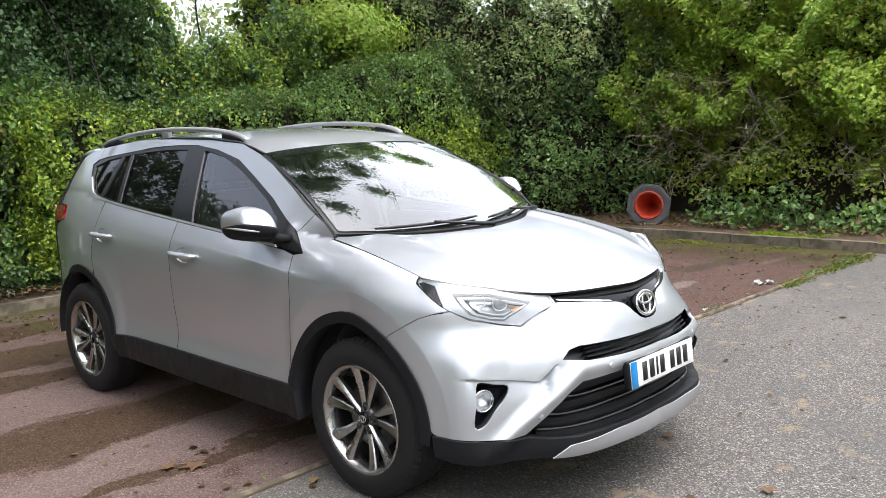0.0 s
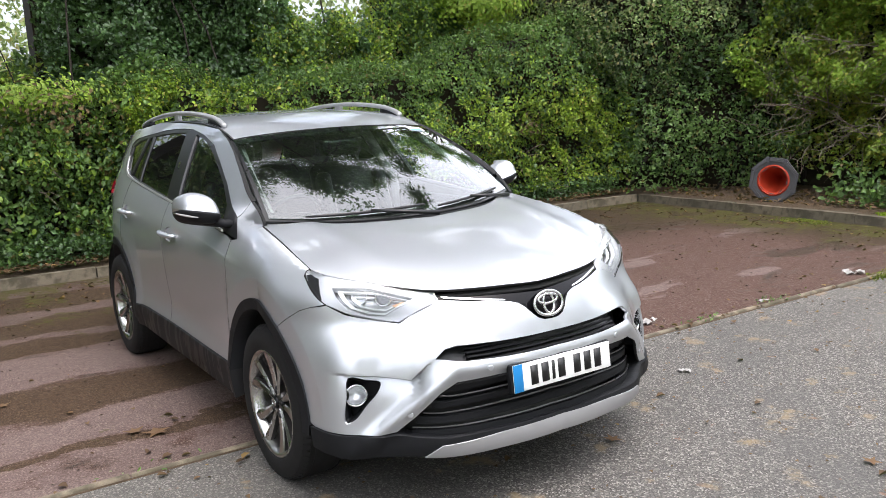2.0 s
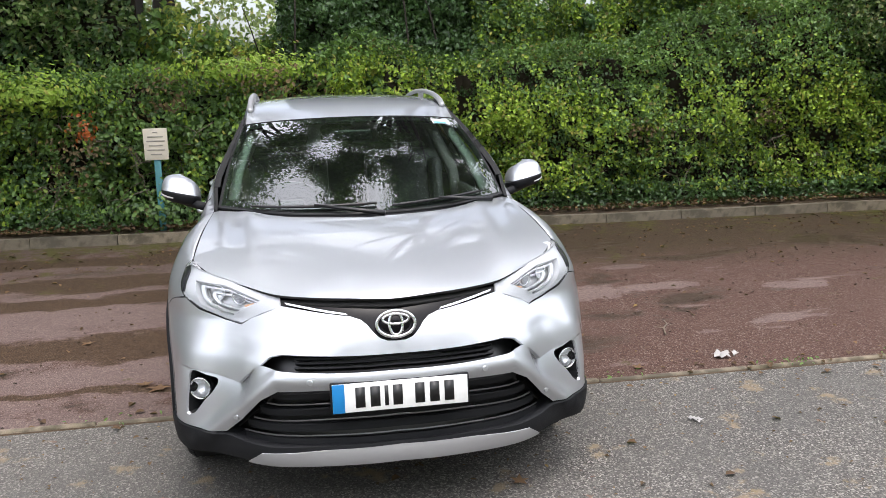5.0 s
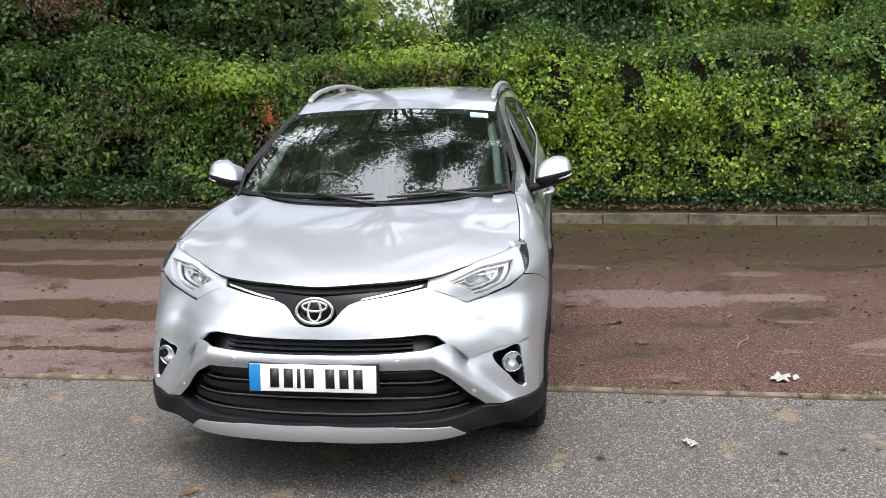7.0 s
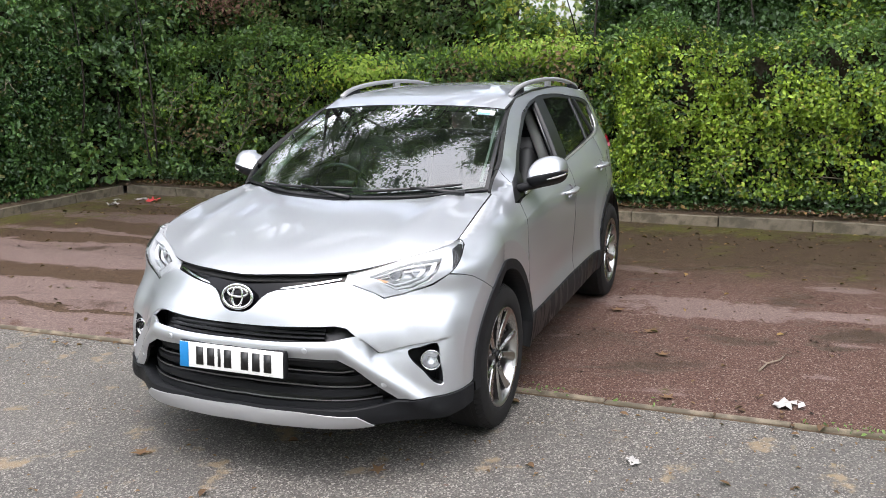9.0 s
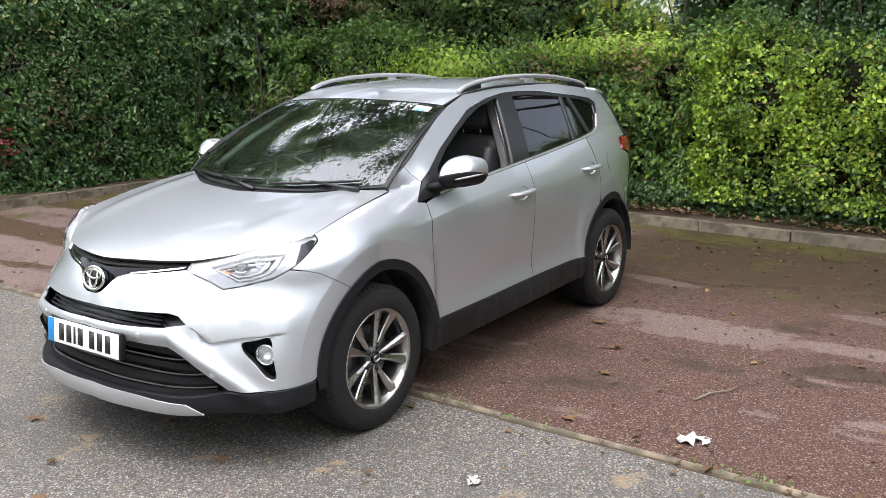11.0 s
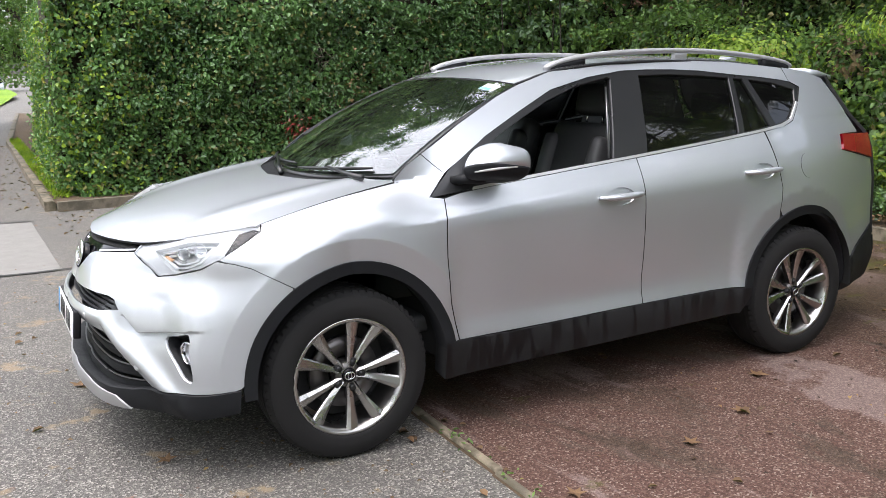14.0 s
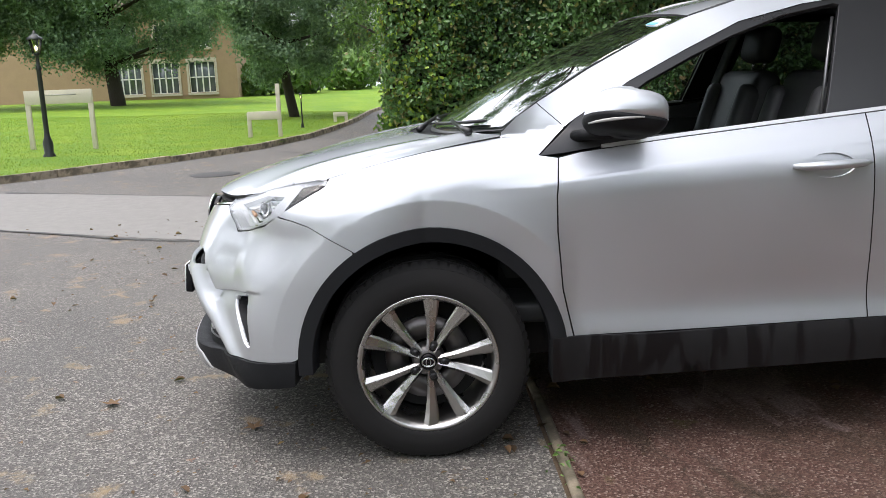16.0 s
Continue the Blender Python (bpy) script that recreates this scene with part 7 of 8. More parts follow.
SMOOTH_ROAD = plain("pale_asphalt", (0.20, 0.192, 0.18), 0.8, grain=0.55, scale=90, spec=0.25)
TAR = plain("tar_joint", (0.035, 0.034, 0.033), 0.7, grain=0.3, scale=40)
band = sheet("road_patch", smooth([(0.7, -3.62), (1.8, -3.7), (3.9, -4.7), (6.5, -6.0)], 3) + smooth([(7.2, -8.0), (5.4, -7.9), (2.3, -6.6), (0.75, -6.3)], 3), 0.004, SMOOTH_ROAD)
tagged(band, "paler smooth resurfaced band across the road", "road patch", kind="structure")


def seam_strip(name, pts, width, z):
    pts = smooth(pts, 6)
    bm = bmesh.new()
    rows = []
    for k, (x, y) in enumerate(pts):
        x0, y0 = pts[max(k - 1, 0)]
        x1, y1 = pts[min(k + 1, len(pts) - 1)]
        l = math.hypot(x1 - x0, y1 - y0)
        w = width * random.uniform(0.5, 1.2) / 2
        nx, ny = -(y1 - y0) / l * w, (x1 - x0) / l * w
        j = random.uniform(-0.012, 0.012)
        rows.append([bm.verts.new((x + nx, y + ny + j, z)), bm.verts.new((x - nx, y - ny + j, z))])
    for a, b in zip(rows, rows[1:]):
        bm.faces.new((a[0], a[1], b[1], b[0]))
    return tagged(part(name, bm, TAR), "dark tar joint in the asphalt", "tar joint", kind="structure")


seam_strip("tar_joint", [(0.55, -3.58), (1.4, -3.6), (2.4, -3.85), (3.9, -4.66), (6.6, -5.95)], 0.045, 0.009)
seam_strip("tar_joint", [(0.7, -6.35), (2.3, -6.65), (5.4, -7.95)], 0.04, 0.009)
seam_strip("tar_joint", [(0.3, -11.5), (1.5, -11.9), (2.6, -13.2)], 0.05, 0.009)
bm = lathe(bmesh.new(), [(0.0005, 0.012), (0.30, 0.012), (0.31, 0.010), (0.36, 0.008), (0.37, -0.05)], Matrix.Translation((2.9, -9.2, 0)), 32)
tagged(part("manhole_cover", bm, TAR), "dark iron manhole cover set in the road", "manhole cover")

LAMP_IRON = plain("black_iron", (0.015, 0.018, 0.017), 0.45, grain=0.1)
CREAM = plain("cream_board", (0.56, 0.51, 0.41), 0.65, grain=0.15)
PALE_GLASS = thin_glass("lantern_glass", (0.85, 0.85, 0.80))
GLOW = Nodes("lamp_glow")
em = GLOW.add("Emission", Color=(1.0, 0.72, 0.38, 1), Strength=2.5)
GLOW.tree.links.new(em.outputs[0], GLOW.out.inputs["Surface"])
GLOW = GLOW.mat


def lamp_post(x, y, h):
    """A black iron post with a stepped foot and a four-sided lantern."""
    z = lawn_height(x, y) - 0.03
    root = tagged(new("lamp_post"), "black iron lamp post with a glazed lantern standing on the lawn", "lamp post", group="lamp posts on the lawn")
    root.location = (x, y, z)
    s = h / 2.45
    part("post", lathe(bmesh.new(), [(0.12 * s, 0), (0.12 * s, 0.05), (0.085 * s, 0.10), (0.10 * s, 0.30 * s), (0.06 * s, 0.42 * s), (0.05 * s, 0.50 * s), (0.045 * s, 1.7 * s), (0.06 * s, 1.74 * s), (0.035 * s, 1.80 * s), (0.03 * s, 1.98 * s), (0.07 * s, 2.02 * s), (0.0005, 2.03 * s)], None, 14), LAMP_IRON, root)
    bm = bmesh.new()
    for a in range(4):
        c, n_ = math.cos(radians(45 + 90 * a)), math.sin(radians(45 + 90 * a))
        tube(bm, [(0.075 * s * c, 0.075 * s * n_, 2.02 * s), (0.125 * s * c, 0.125 * s * n_, 2.28 * s)], 0.010 * s, sides=5)
    part("lantern_frame", bm, LAMP_IRON, root)
    part("lantern_glass", lathe(bmesh.new(), [(0.068 * s, 2.03 * s), (0.115 * s, 2.28 * s)], Matrix.Rotation(radians(45), 4, "Z"), 4), PALE_GLASS, root)
    part("lantern_roof", lathe(bmesh.new(), [(0.16 * s, 2.28 * s), (0.165 * s, 2.30 * s), (0.07 * s, 2.37 * s), (0.03 * s, 2.40 * s), (0.03 * s, 2.43 * s), (0.0005, 2.46 * s)], Matrix.Rotation(radians(45), 4, "Z"), 4), LAMP_IRON, root)
    part("bulb", lathe(bmesh.new(), [(0.0005, 2.07 * s), (0.025 * s, 2.09 * s), (0.03 * s, 2.14 * s), (0.0005, 2.18 * s)], None, 10), GLOW, root)


lamp_post(6.52, -12.3, 2.25)
lamp_post(2.75, -19.3, 0.95)


def board_sign(x, y, width, height, depth, legs, turn, bars):
    """A cream notice board on square legs, with a few dark lines that are too small to read."""
    z = lawn_height(x, y) - 0.04
    root = tagged(new("sign_board"), "cream wooden notice board on two square legs", "sign", group="sign boards on the lawn")
    root.matrix_world = pose(x, y, z, 0, 0, turn)
    part("board", box(bmesh.new(), (0, 0.03, height - depth / 2), (width, 0.03, depth), bevel=0.004), CREAM, root)
    for lx, lh in legs:
        part("leg", box(bmesh.new(), (lx, 0, lh / 2), (0.09, 0.07, lh), bevel=0.005), CREAM, root)
    for k in range(bars):
        part("text_bar", box(bmesh.new(), (0, 0.047, height - depth * (0.35 + 0.25 * k)), (width * 0.55, 0.004, depth * 0.08)), plain("faded_lettering", (0.42, 0.40, 0.36), 0.7), root)


board_sign(6.85, -13.9, 1.30, 1.20, 0.27, [(-0.61, 1.20), (0.61, 1.20)], 0, 1)
board_sign(3.25, -16.3, 0.72, 0.62, 0.19, [(-0.34, 1.22), (0.34, 0.60)], 0, 0)
board_sign(1.95, -22.0, 0.36, 0.32, 0.12, [(-0.16, 0.32), (0.16, 0.32)], 0, 0)

tree("broad dark green tree standing on the lawn", (15.0, -43.0), 12.0, 2.3, 7.0, LEAF_FAR, leaf=(0.17, 0.11), clumps=170, leaves=150000, trunk=0.42, seed=110, gaps=0.66)
tree("broad dark green tree standing on the lawn", (3.7, -25.5), 8.5, 1.2, 3.1, LEAF_FAR, leaf=(0.10, 0.065), clumps=140, leaves=110000, trunk=0.18, seed=111, gaps=0.65)
tree("dark green tree overhanging the lane behind the hedge", (-1.4, -25.0), 9.0, 2.3, 2.7, LEAF_DARK, leaf=(0.13, 0.06), clumps=90, leaves=32000, trunk=0.2, seed=113, gaps=0.75)
tree("broad dark green tree standing on the lawn", (22.0, -40.0), 10.5, 3.2, 5.0, LEAF_FAR, leaf=(0.19, 0.12), clumps=110, leaves=80000, trunk=0.35, seed=112, gaps=0.75)

BRICK_WALL = plain("buff_brick", (0.34, 0.235, 0.145), 0.9, grain=0.35, scale=20)
WHITE_FRAME = plain("white_window_frame", (0.75, 0.75, 0.72), 0.5)
DARK_GLASS = plain("window_glass_far", (0.12, 0.14, 0.15), 0.08, coat=0.5)
PALE_STONE = plain("pale_stone", (0.52, 0.47, 0.38), 0.85, grain=0.2, scale=20)
ROOF_TILE = plain("roof_tile", (0.13, 0.09, 0.07), 0.9, grain=0.3, scale=14)
house = tagged(new("building"), "two-storey buff brick building with tall white-framed windows", "building")
HX0, HX1, HY = 10.8, 40.0, -54.0
wall_bm = bmesh.new()
openings = [(12.2 + 2.35 * k, 0.75, 1.65, 1.95) for k in range(3)] + [(12.4 + 2.35 * k, 3.6, 1.1, 1.4) for k in range(5)]
xs = sorted({HX0, HX1} | {v for x, z, w, h in openings for v in (x, x + w)})
zs = sorted({-0.6, 6.2} | {v for x, z, w, h in openings for v in (z, z + h)})
for x0, x1 in zip(xs, xs[1:]):
    for z0, z1 in zip(zs, zs[1:]):
        cx, cz = (x0 + x1) / 2, (z0 + z1) / 2
        if not any(x < cx < x + w and z < cz < z + h for x, z, w, h in openings):
            box(wall_bm, (cx, HY - 0.15, cz), (x1 - x0, 0.3, z1 - z0))
box(wall_bm, (HX0 + 0.15, HY - 5.3, 2.8), (0.3, 10, 6.8))
part("wall", wall_bm, BRICK_WALL, house, flat=True)
bm = bmesh.new()
a = [bm.verts.new(v) for v in ((HX0 - 0.4, HY + 0.4, 6.2), (HX0 - 0.4, HY - 5, 9.2), (HX0 - 0.4, HY - 10.4, 6.2), (HX1, HY + 0.4, 6.2), (HX1, HY - 5, 9.2), (HX1, HY - 10.4, 6.2))]
for f in ((0, 3, 4, 1), (1, 4, 5, 2), (0, 1, 2), (3, 5, 4), (0, 2, 5, 3)):
    bm.faces.new([a[i] for i in f])
part("roof", bm, ROOF_TILE, house, flat=True)
for x, z, w, h in openings:
    win = part("window", box(bmesh.new(), (x + w / 2, HY - 0.12, z + h / 2), (w, 0.02, h)), DARK_GLASS, house)
    fb = bmesh.new()
    for k in range(5):
        box(fb, (x + w * k / 4, HY - 0.06, z + h / 2), (0.07, 0.08, h))
    for k in range(3):
        box(fb, (x + w / 2, HY - 0.06, z + h * k / 2), (w, 0.08, 0.07))
    part("frame", fb, WHITE_FRAME, win, flat=True)
    surround = bmesh.new()
    box(surround, (x + w / 2, HY + 0.02, z - 0.09), (w + 0.3, 0.16, 0.14))
    box(surround, (x + w / 2, HY + 0.01, z + h + 0.12), (w + 0.3, 0.10, 0.22))
    for side in (-0.09, w + 0.09):
        box(surround, (x + side, HY + 0.005, z + h / 2 + 0.01), (0.12, 0.08, h - 0.02))
    part("surround", surround, PALE_STONE, win, "pale stone window surround", flat=True)


def far_car(x, y, colour, turn):
    """A car parked far down the lane: body, cabin glass and wheels."""
    root = tagged(new("parked_car"), "pale car parked far down the lane", "car", group="cars parked down the lane")
    root.matrix_world = pose(x, y, -0.02, 0, 0, turn)
    bm = bmesh.new()
    prof = [(-2.1, 0.3), (-2.15, 0.7), (-2.0, 0.95), (-1.3, 1.0), (0.6, 0.98), (1.6, 0.9), (2.1, 0.75), (2.15, 0.4), (2.0, 0.28)]
    l = [bm.verts.new((px, 0.85, pz)) for px, pz in prof]
    r = [bm.verts.new((px, -0.85, pz)) for px, pz in prof]
    for i in range(len(prof)):
        j = (i + 1) % len(prof)
        bm.faces.new((l[i], l[j], r[j], r[i]))
    bm.faces.new(l)
    bm.faces.new(r[::-1])
    part("body", bm, colour, root)
    bm = bmesh.new()
    prof = [(-1.9, 0.97), (-1.5, 1.42), (-0.2, 1.48), (0.35, 1.38), (1.05, 0.97)]
    l = [bm.verts.new((px, 0.62 + 0.16 * (1.48 - pz), pz)) for px, pz in prof]
    r = [bm.verts.new((px, -0.62 - 0.16 * (1.48 - pz), pz)) for px, pz in prof]
    for i in range(len(prof)):
        j = (i + 1) % len(prof)
        bm.faces.new((l[i], l[j], r[j], r[i]))
    bm.faces.new(l)
    bm.faces.new(r[::-1])
    part("cabin", bm, GLOSS_BLACK, root)
    for wx in (-1.3, 1.3):
        for s in (1, -1):
            part("wheel", lathe(bmesh.new(), [(0.0005, 0.1), (0.2, 0.1), (0.31, 0.08), (0.31, -0.08), (0.0005, -0.08)], Matrix.Translation((wx, s * 0.75, 0.31)) @ Matrix.Rotation(radians(90), 4, "X"), 16), RUBBER, root)


WHITE_CAR = plain("white_car_paint", (0.6, 0.62, 0.65), 0.25, coat=0.5)
far_car(2.2, -80.0, WHITE_CAR, 75)
far_car(6.8, -82.0, WHITE_CAR, 10)
far_car(-1.0, -74.0, PAINT, 85)


# ---- sign, cone and litter ----
TEAL = plain("teal_post_paint", (0.06, 0.20, 0.22), 0.5, grain=0.15)
sign = tagged(new("notice_sign"), "small cream notice with faded lines on a teal post", "sign")
sign.matrix_world = pose(-6.30, -1.845, 0.035, 0, 0, 2)
part("post", box(bmesh.new(), (-0.03, 0, 0.45), (0.05, 0.075, 0.95), bevel=0.006), TEAL, sign)
part("board", box(bmesh.new(), (0, 0, 1.06), (0.018, 0.265, 0.36), bevel=0.004), CREAM, sign)
INK = plain("faded_ink", (0.33, 0.31, 0.27), 0.7)
for k, w in enumerate((0.05, 0.17, 0.20, 0.15, 0.19, 0.12)):
    part("text_bar", box(bmesh.new(), (0.0105, 0, 1.195 - 0.05 * k), (0.003, w, 0.014)), INK, sign)

CONE_RED = plain("cone_orange", (0.48, 0.05, 0.02), 0.45, grain=0.15)
CONE_GREY = plain("cone_rubber", (0.075, 0.075, 0.08), 0.75, grain=0.3)
cone = tagged(new("traffic_cone"), "orange traffic cone with dark rubber base lying on its side", "traffic cone")
tip = Vector((0.42, -0.9, 0.04)).normalized()
cone.matrix_world = Matrix.Translation((-3.50, 7.55, 0.375)) @ (-tip).to_track_quat("Z", "Y").to_matrix().to_4x4() @ pose(0, 0, 0, 0, 0, 8)
bm = bmesh.new()
oct_r = 0.315
prof = [(0.18, -0.02), (oct_r, -0.025), (oct_r + 0.004, 0.0), (oct_r, 0.03), (0.215, 0.045)]
lathe(bm, prof, Matrix.Rotation(radians(22.5), 4, "Z"), 8)
part("base", bm, CONE_GREY, cone, flat=True)
bm = bmesh.new()
for k in range(8):
    m = Matrix.Rotation(radians(45 * k), 4, "Z")
    box(bm, (0, 0, 0), (0.035, 0.17, 0.022), turn=m @ Matrix.Translation((0.262, 0, -0.03)), bevel=0.004)
    box(bm, (0, 0, 0), (0.07, 0.02, 0.02), turn=Matrix.Rotation(radians(45 * k + 22.5), 4, "Z") @ Matrix.Translation((0.265, 0, -0.03)))
part("base_ribs", bm, CONE_GREY, cone, flat=True)
part("cone_body", lathe(bmesh.new(), [(0.188, -0.036), (0.205, -0.022), (0.20, 0.05), (0.03, 0.72), (0.0005, 0.73)], None, 40), CONE_RED, cone)
part("cone_inside", lathe(bmesh.new(), [(0.185, -0.035), (0.165, 0.0), (0.14, 0.12), (0.10, 0.30), (0.0005, 0.60)], None, 40), CONE_RED, cone)

PAPER = plain("scrap_paper", (0.36, 0.35, 0.335), 0.8, grain=0.35, scale=45)


def scrap(x, y, size, seed, label):
    """A crumpled scrap of paper."""
    r = random.Random(seed)
    bm = bmesh.new()
    n = 5
    grid = [[bm.verts.new(((i / n - 0.5) * size * r.uniform(0.85, 1.15), (j / n - 0.5) * size * 0.7 * r.uniform(0.85, 1.15), r.uniform(0.0, 0.22) * size)) for j in range(n + 1)] for i in range(n + 1)]
    for i in range(n):
        for j in range(n):
            if r.random() > 0.12:
                bm.faces.new((grid[i][j], grid[i + 1][j], grid[i + 1][j + 1], grid[i][j + 1]))
    for v in [v for v in bm.verts if not v.link_faces]:
        bm.verts.remove(v)
    ob = part("paper_scrap", bm, PAPER, flat=True)
    ob.matrix_world = pose(x, y, 0.008, 0, 0, r.uniform(0, 180))
    return tagged(ob, label, "litter", group="paper scraps on the ground")


scrap(-0.68, 2.22, 0.15, 1, "crumpled white paper scrap lying on the red tarmac")
scrap(0.23, 1.58, 0.07, 2, "small white paper scrap lying on the asphalt")
scrap(-0.57, 4.6, 0.15, 3, "crumpled white paper scrap lying on the red tarmac")
scrap(-5.75, -6.3, 0.16, 4, "crumpled white paper scrap lying by the kerb")
RED_WRAP = plain("red_wrapper", (0.45, 0.05, 0.05), 0.5, grain=0.2)
ob = scrap(-5.7, -6.05, 0.22, 5, "crumpled red wrapper lying by the kerb")
ob.data.materials[0] = RED_WRAP
scrap(-5.62, -6.62, 0.11, 6, "crumpled white paper scrap lying by the kerb")
scrap(-5.25, -6.35, 0.20, 7, "crumpled white paper scrap lying by the kerb")
scrap(-0.5, 3.3, 0.07, 8, "small white paper scrap lying on the red tarmac")

# fallen leaves
rng = np.random.default_rng(77)


def scatter(count, lo, hi, z, seed):
    r = np.random.default_rng(seed)
    p = r.uniform([*lo, 0], [*hi, 0], (count, 3))
    p[:, 2] = z
    return p


drop = np.concatenate([scatter(260, (-5.7, -6.8), (-0.5, 6.9), 0.014, 1), scatter(330, (-5.75, -6.8), (-4.6, 6.9), 0.014, 2), scatter(150, (-0.5, -5), (5, 5), 0.01, 3),
                       scatter(110, (-0.6, -5), (-0.25, 6.5), 0.014, 4), scatter(150, (-5.4, 6.2), (0.3, 6.9), 0.014, 5), scatter(50, (-0.3, -7), (0.5, -5), 0.01, 6), scatter(120, (0.55, -18), (0.95, -7.2), 0.012, 7)])
flat = np.tile([0, 0, 4.0], (len(drop), 1))
tagged(new("fallen_leaves", leaf_mass("fallen_leaves", drop, flat, 0.048, 0.03, LEAF_FALLEN, spread=0.5, droop=0, seed=9)), "scattered brown fallen leaves on the ground", "leaves", kind="stuff")
bed = np.concatenate([np.column_stack([rear_kerb_x(0) - 0.15 - rng.random(2600) * 0.55, rng.uniform(-7, 7.3, 2600), np.full(2600, 0.15)]),
                      np.column_stack([rng.uniform(-5.5, 3, 1300), 7.15 + rng.random(1300) * 1.3, np.full(1300, 0.15)])])
bed[:2600, 0] += 0.055 * bed[:2600, 1]
tagged(new("leaf_litter", leaf_mass("leaf_litter", bed, np.tile([0, 0, 3.0], (len(bed), 1)), 0.06, 0.04, LEAF_FALLEN, spread=0.7, droop=0, seed=10)), "brown leaf litter on the soil beds", "leaves", kind="stuff")


def star_leaf(x, y, size, seed):
    """A large lobed dry leaf, curled at its edges."""
    r = random.Random(seed)
    bm = bmesh.new()
    c = bm.verts.new((0, 0, 0.004))
    rim = []
    for k in range(10):
        a = 2 * math.pi * k / 10
        d = size * (r.uniform(0.85, 1.1) if k % 2 == 0 else r.uniform(0.35, 0.5))
        rim.append(bm.verts.new((d * math.cos(a), d * math.sin(a), 0.004 + r.uniform(0, 0.25) * d)))
    for k in range(10):
        bm.faces.new((c, rim[k], rim[(k + 1) % 10]))
    ob = part("dry_leaf", bm, LEAF_FALLEN, flat=True)
    ob.matrix_world = pose(x, y, 0.008, 0, 0, r.uniform(0, 360))
    return tagged(ob, "large dry brown lobed leaf lying on the ground", "leaf", group="large dry leaves")


for k, (x, y, s) in enumerate(((-0.93, -1.19, 0.085), (0.69, 0.54, 0.05), (-1.02, -1.28, 0.06), (-2.2, 1.05, 0.06), (0.9, -0.6, 0.05), (1.6, 1.2, 0.045), (-1.3, 1.5, 0.05), (-0.6, 1.62, 0.05), (1.35, 0.2, 0.05), (-1.75, 1.35, 0.05), (-2.0, -1.8, 0.06))):
    star_leaf(x, y, s, 200 + k)
bm = bmesh.new()
tube(bm, [(-1.18, 2.06, 0.014), (-1.30, 2.10, 0.022), (-1.40, 2.17, 0.018), (-1.50, 2.19, 0.014)], [0.006, 0.005, 0.005, 0.003], sides=5)
tube(bm, [(-1.30, 2.10, 0.02), (-1.36, 2.06, 0.016)], [0.004, 0.002], sides=5)
tagged(part("fallen_twig", bm, TWIG), "thin dry twig lying on the red tarmac", "twig")

# ivy on the ground under the hedges
p = np.concatenate([np.column_stack([rear_kerb_x(0) - 0.22 - 0.14 - rng.random(11000) ** 0.8 * 0.5, rng.uniform(-7, 7.2, 11000), 0.12 + rng.random(11000) ** 1.8 * 0.26]),
                    np.column_stack([rng.uniform(-2.9, 1.6, 1100), 7.75 + rng.random(1100) * 0.9, 0.14 + rng.random(1100) * 0.3])])
p[:11000, 0] += 0.055 * p[:11000, 1]
tagged(new("ground_ivy", leaf_mass("ground_ivy", p, np.tile([0.5, 0, 0.8], (len(p), 1)), 0.048, 0.042, LEAF_IVY, seed=15)), "dark ivy creeping over the soil at the hedge foot", "ivy", kind="stuff")
p = np.column_stack([rng.uniform(-3.0, 2.0, 2000), 7.6 + rng.random(2000) * 1.0, 0.14 + rng.random(2000) ** 1.6 * 0.5])
p[:, 2] *= 0.75 + 0.35 * np.sin(p[:, 0] * 4.1) * np.sin(p[:, 0] * 1.7 + 1)
tagged(new("bramble_patch", leaf_mass("bramble_patch", p, np.tile([0.2, -0.6, 0.6], (len(p), 1)), 0.085, 0.06, LEAF_GREEN, seed=16)), "broad-leaved brambles low on the bank", "bramble", kind="stuff")

# weeds in the edging joint
p = np.concatenate([np.column_stack([np.full(n_, BAY_X - 0.05) + rng.normal(0, 0.03, n_), y0 + rng.normal(0, 0.10, n_), 0.02 + rng.random(n_) * 0.03]) for y0, n_ in ((1.0, 20), (2.5, 30), (3.3, 30), (1.5, 14), (5.2, 70), (6.0, 90), (-1.4, 10))])
p[:, 0] += 0.0042 * np.maximum(p[:, 1], 0) ** 1.85
tagged(new("joint_weeds", leaf_mass("joint_weeds", p, np.tile([0, 0, 1.0], (len(p), 1)), 0.026, 0.012, LEAF_GREEN, seed=17, droop=-0.5)), "small green weeds growing in the edging joint", "weeds", kind="stuff")

# bare twigs in the overgrown corner, and dead stems in the hedges
def twigs(label, count, a, b, z, out, seed, length=(0.6, 1.4)):
    r = random.Random(seed)
    bm = bmesh.new()
    for _ in range(count):
        t = r.random()
        s = Vector((a[0] + (b[0] - a[0]) * t, a[1] + (b[1] - a[1]) * t, r.uniform(*z)))
        d = Vector((out[0] + r.uniform(-0.7, 0.7), out[1] + r.uniform(-0.7, 0.7), r.uniform(-0.5, 0.6))).normalized() * r.uniform(*length)
        pts = [s + d * (k / 4) + Vector((0, 0, -0.12 * d.length * (k / 4) ** 2)) + Vector([r.uniform(-0.03, 0.03) for _ in range(3)]) for k in range(5)]
        tube(bm, pts, [0.009, 0.007, 0.006, 0.004, 0.002], sides=4)
        for k in (1, 2, 3):
            e = pts[k] + Vector([r.uniform(-0.3, 0.3) for _ in range(3)])
            tube(bm, [pts[k], pts[k].lerp(e, 0.5) + Vector((0, 0, 0.03)), e], [0.004, 0.003, 0.0015], sides=4)
    return tagged(part("bare_twigs", bm, TWIG), label, "twigs", kind="stuff")


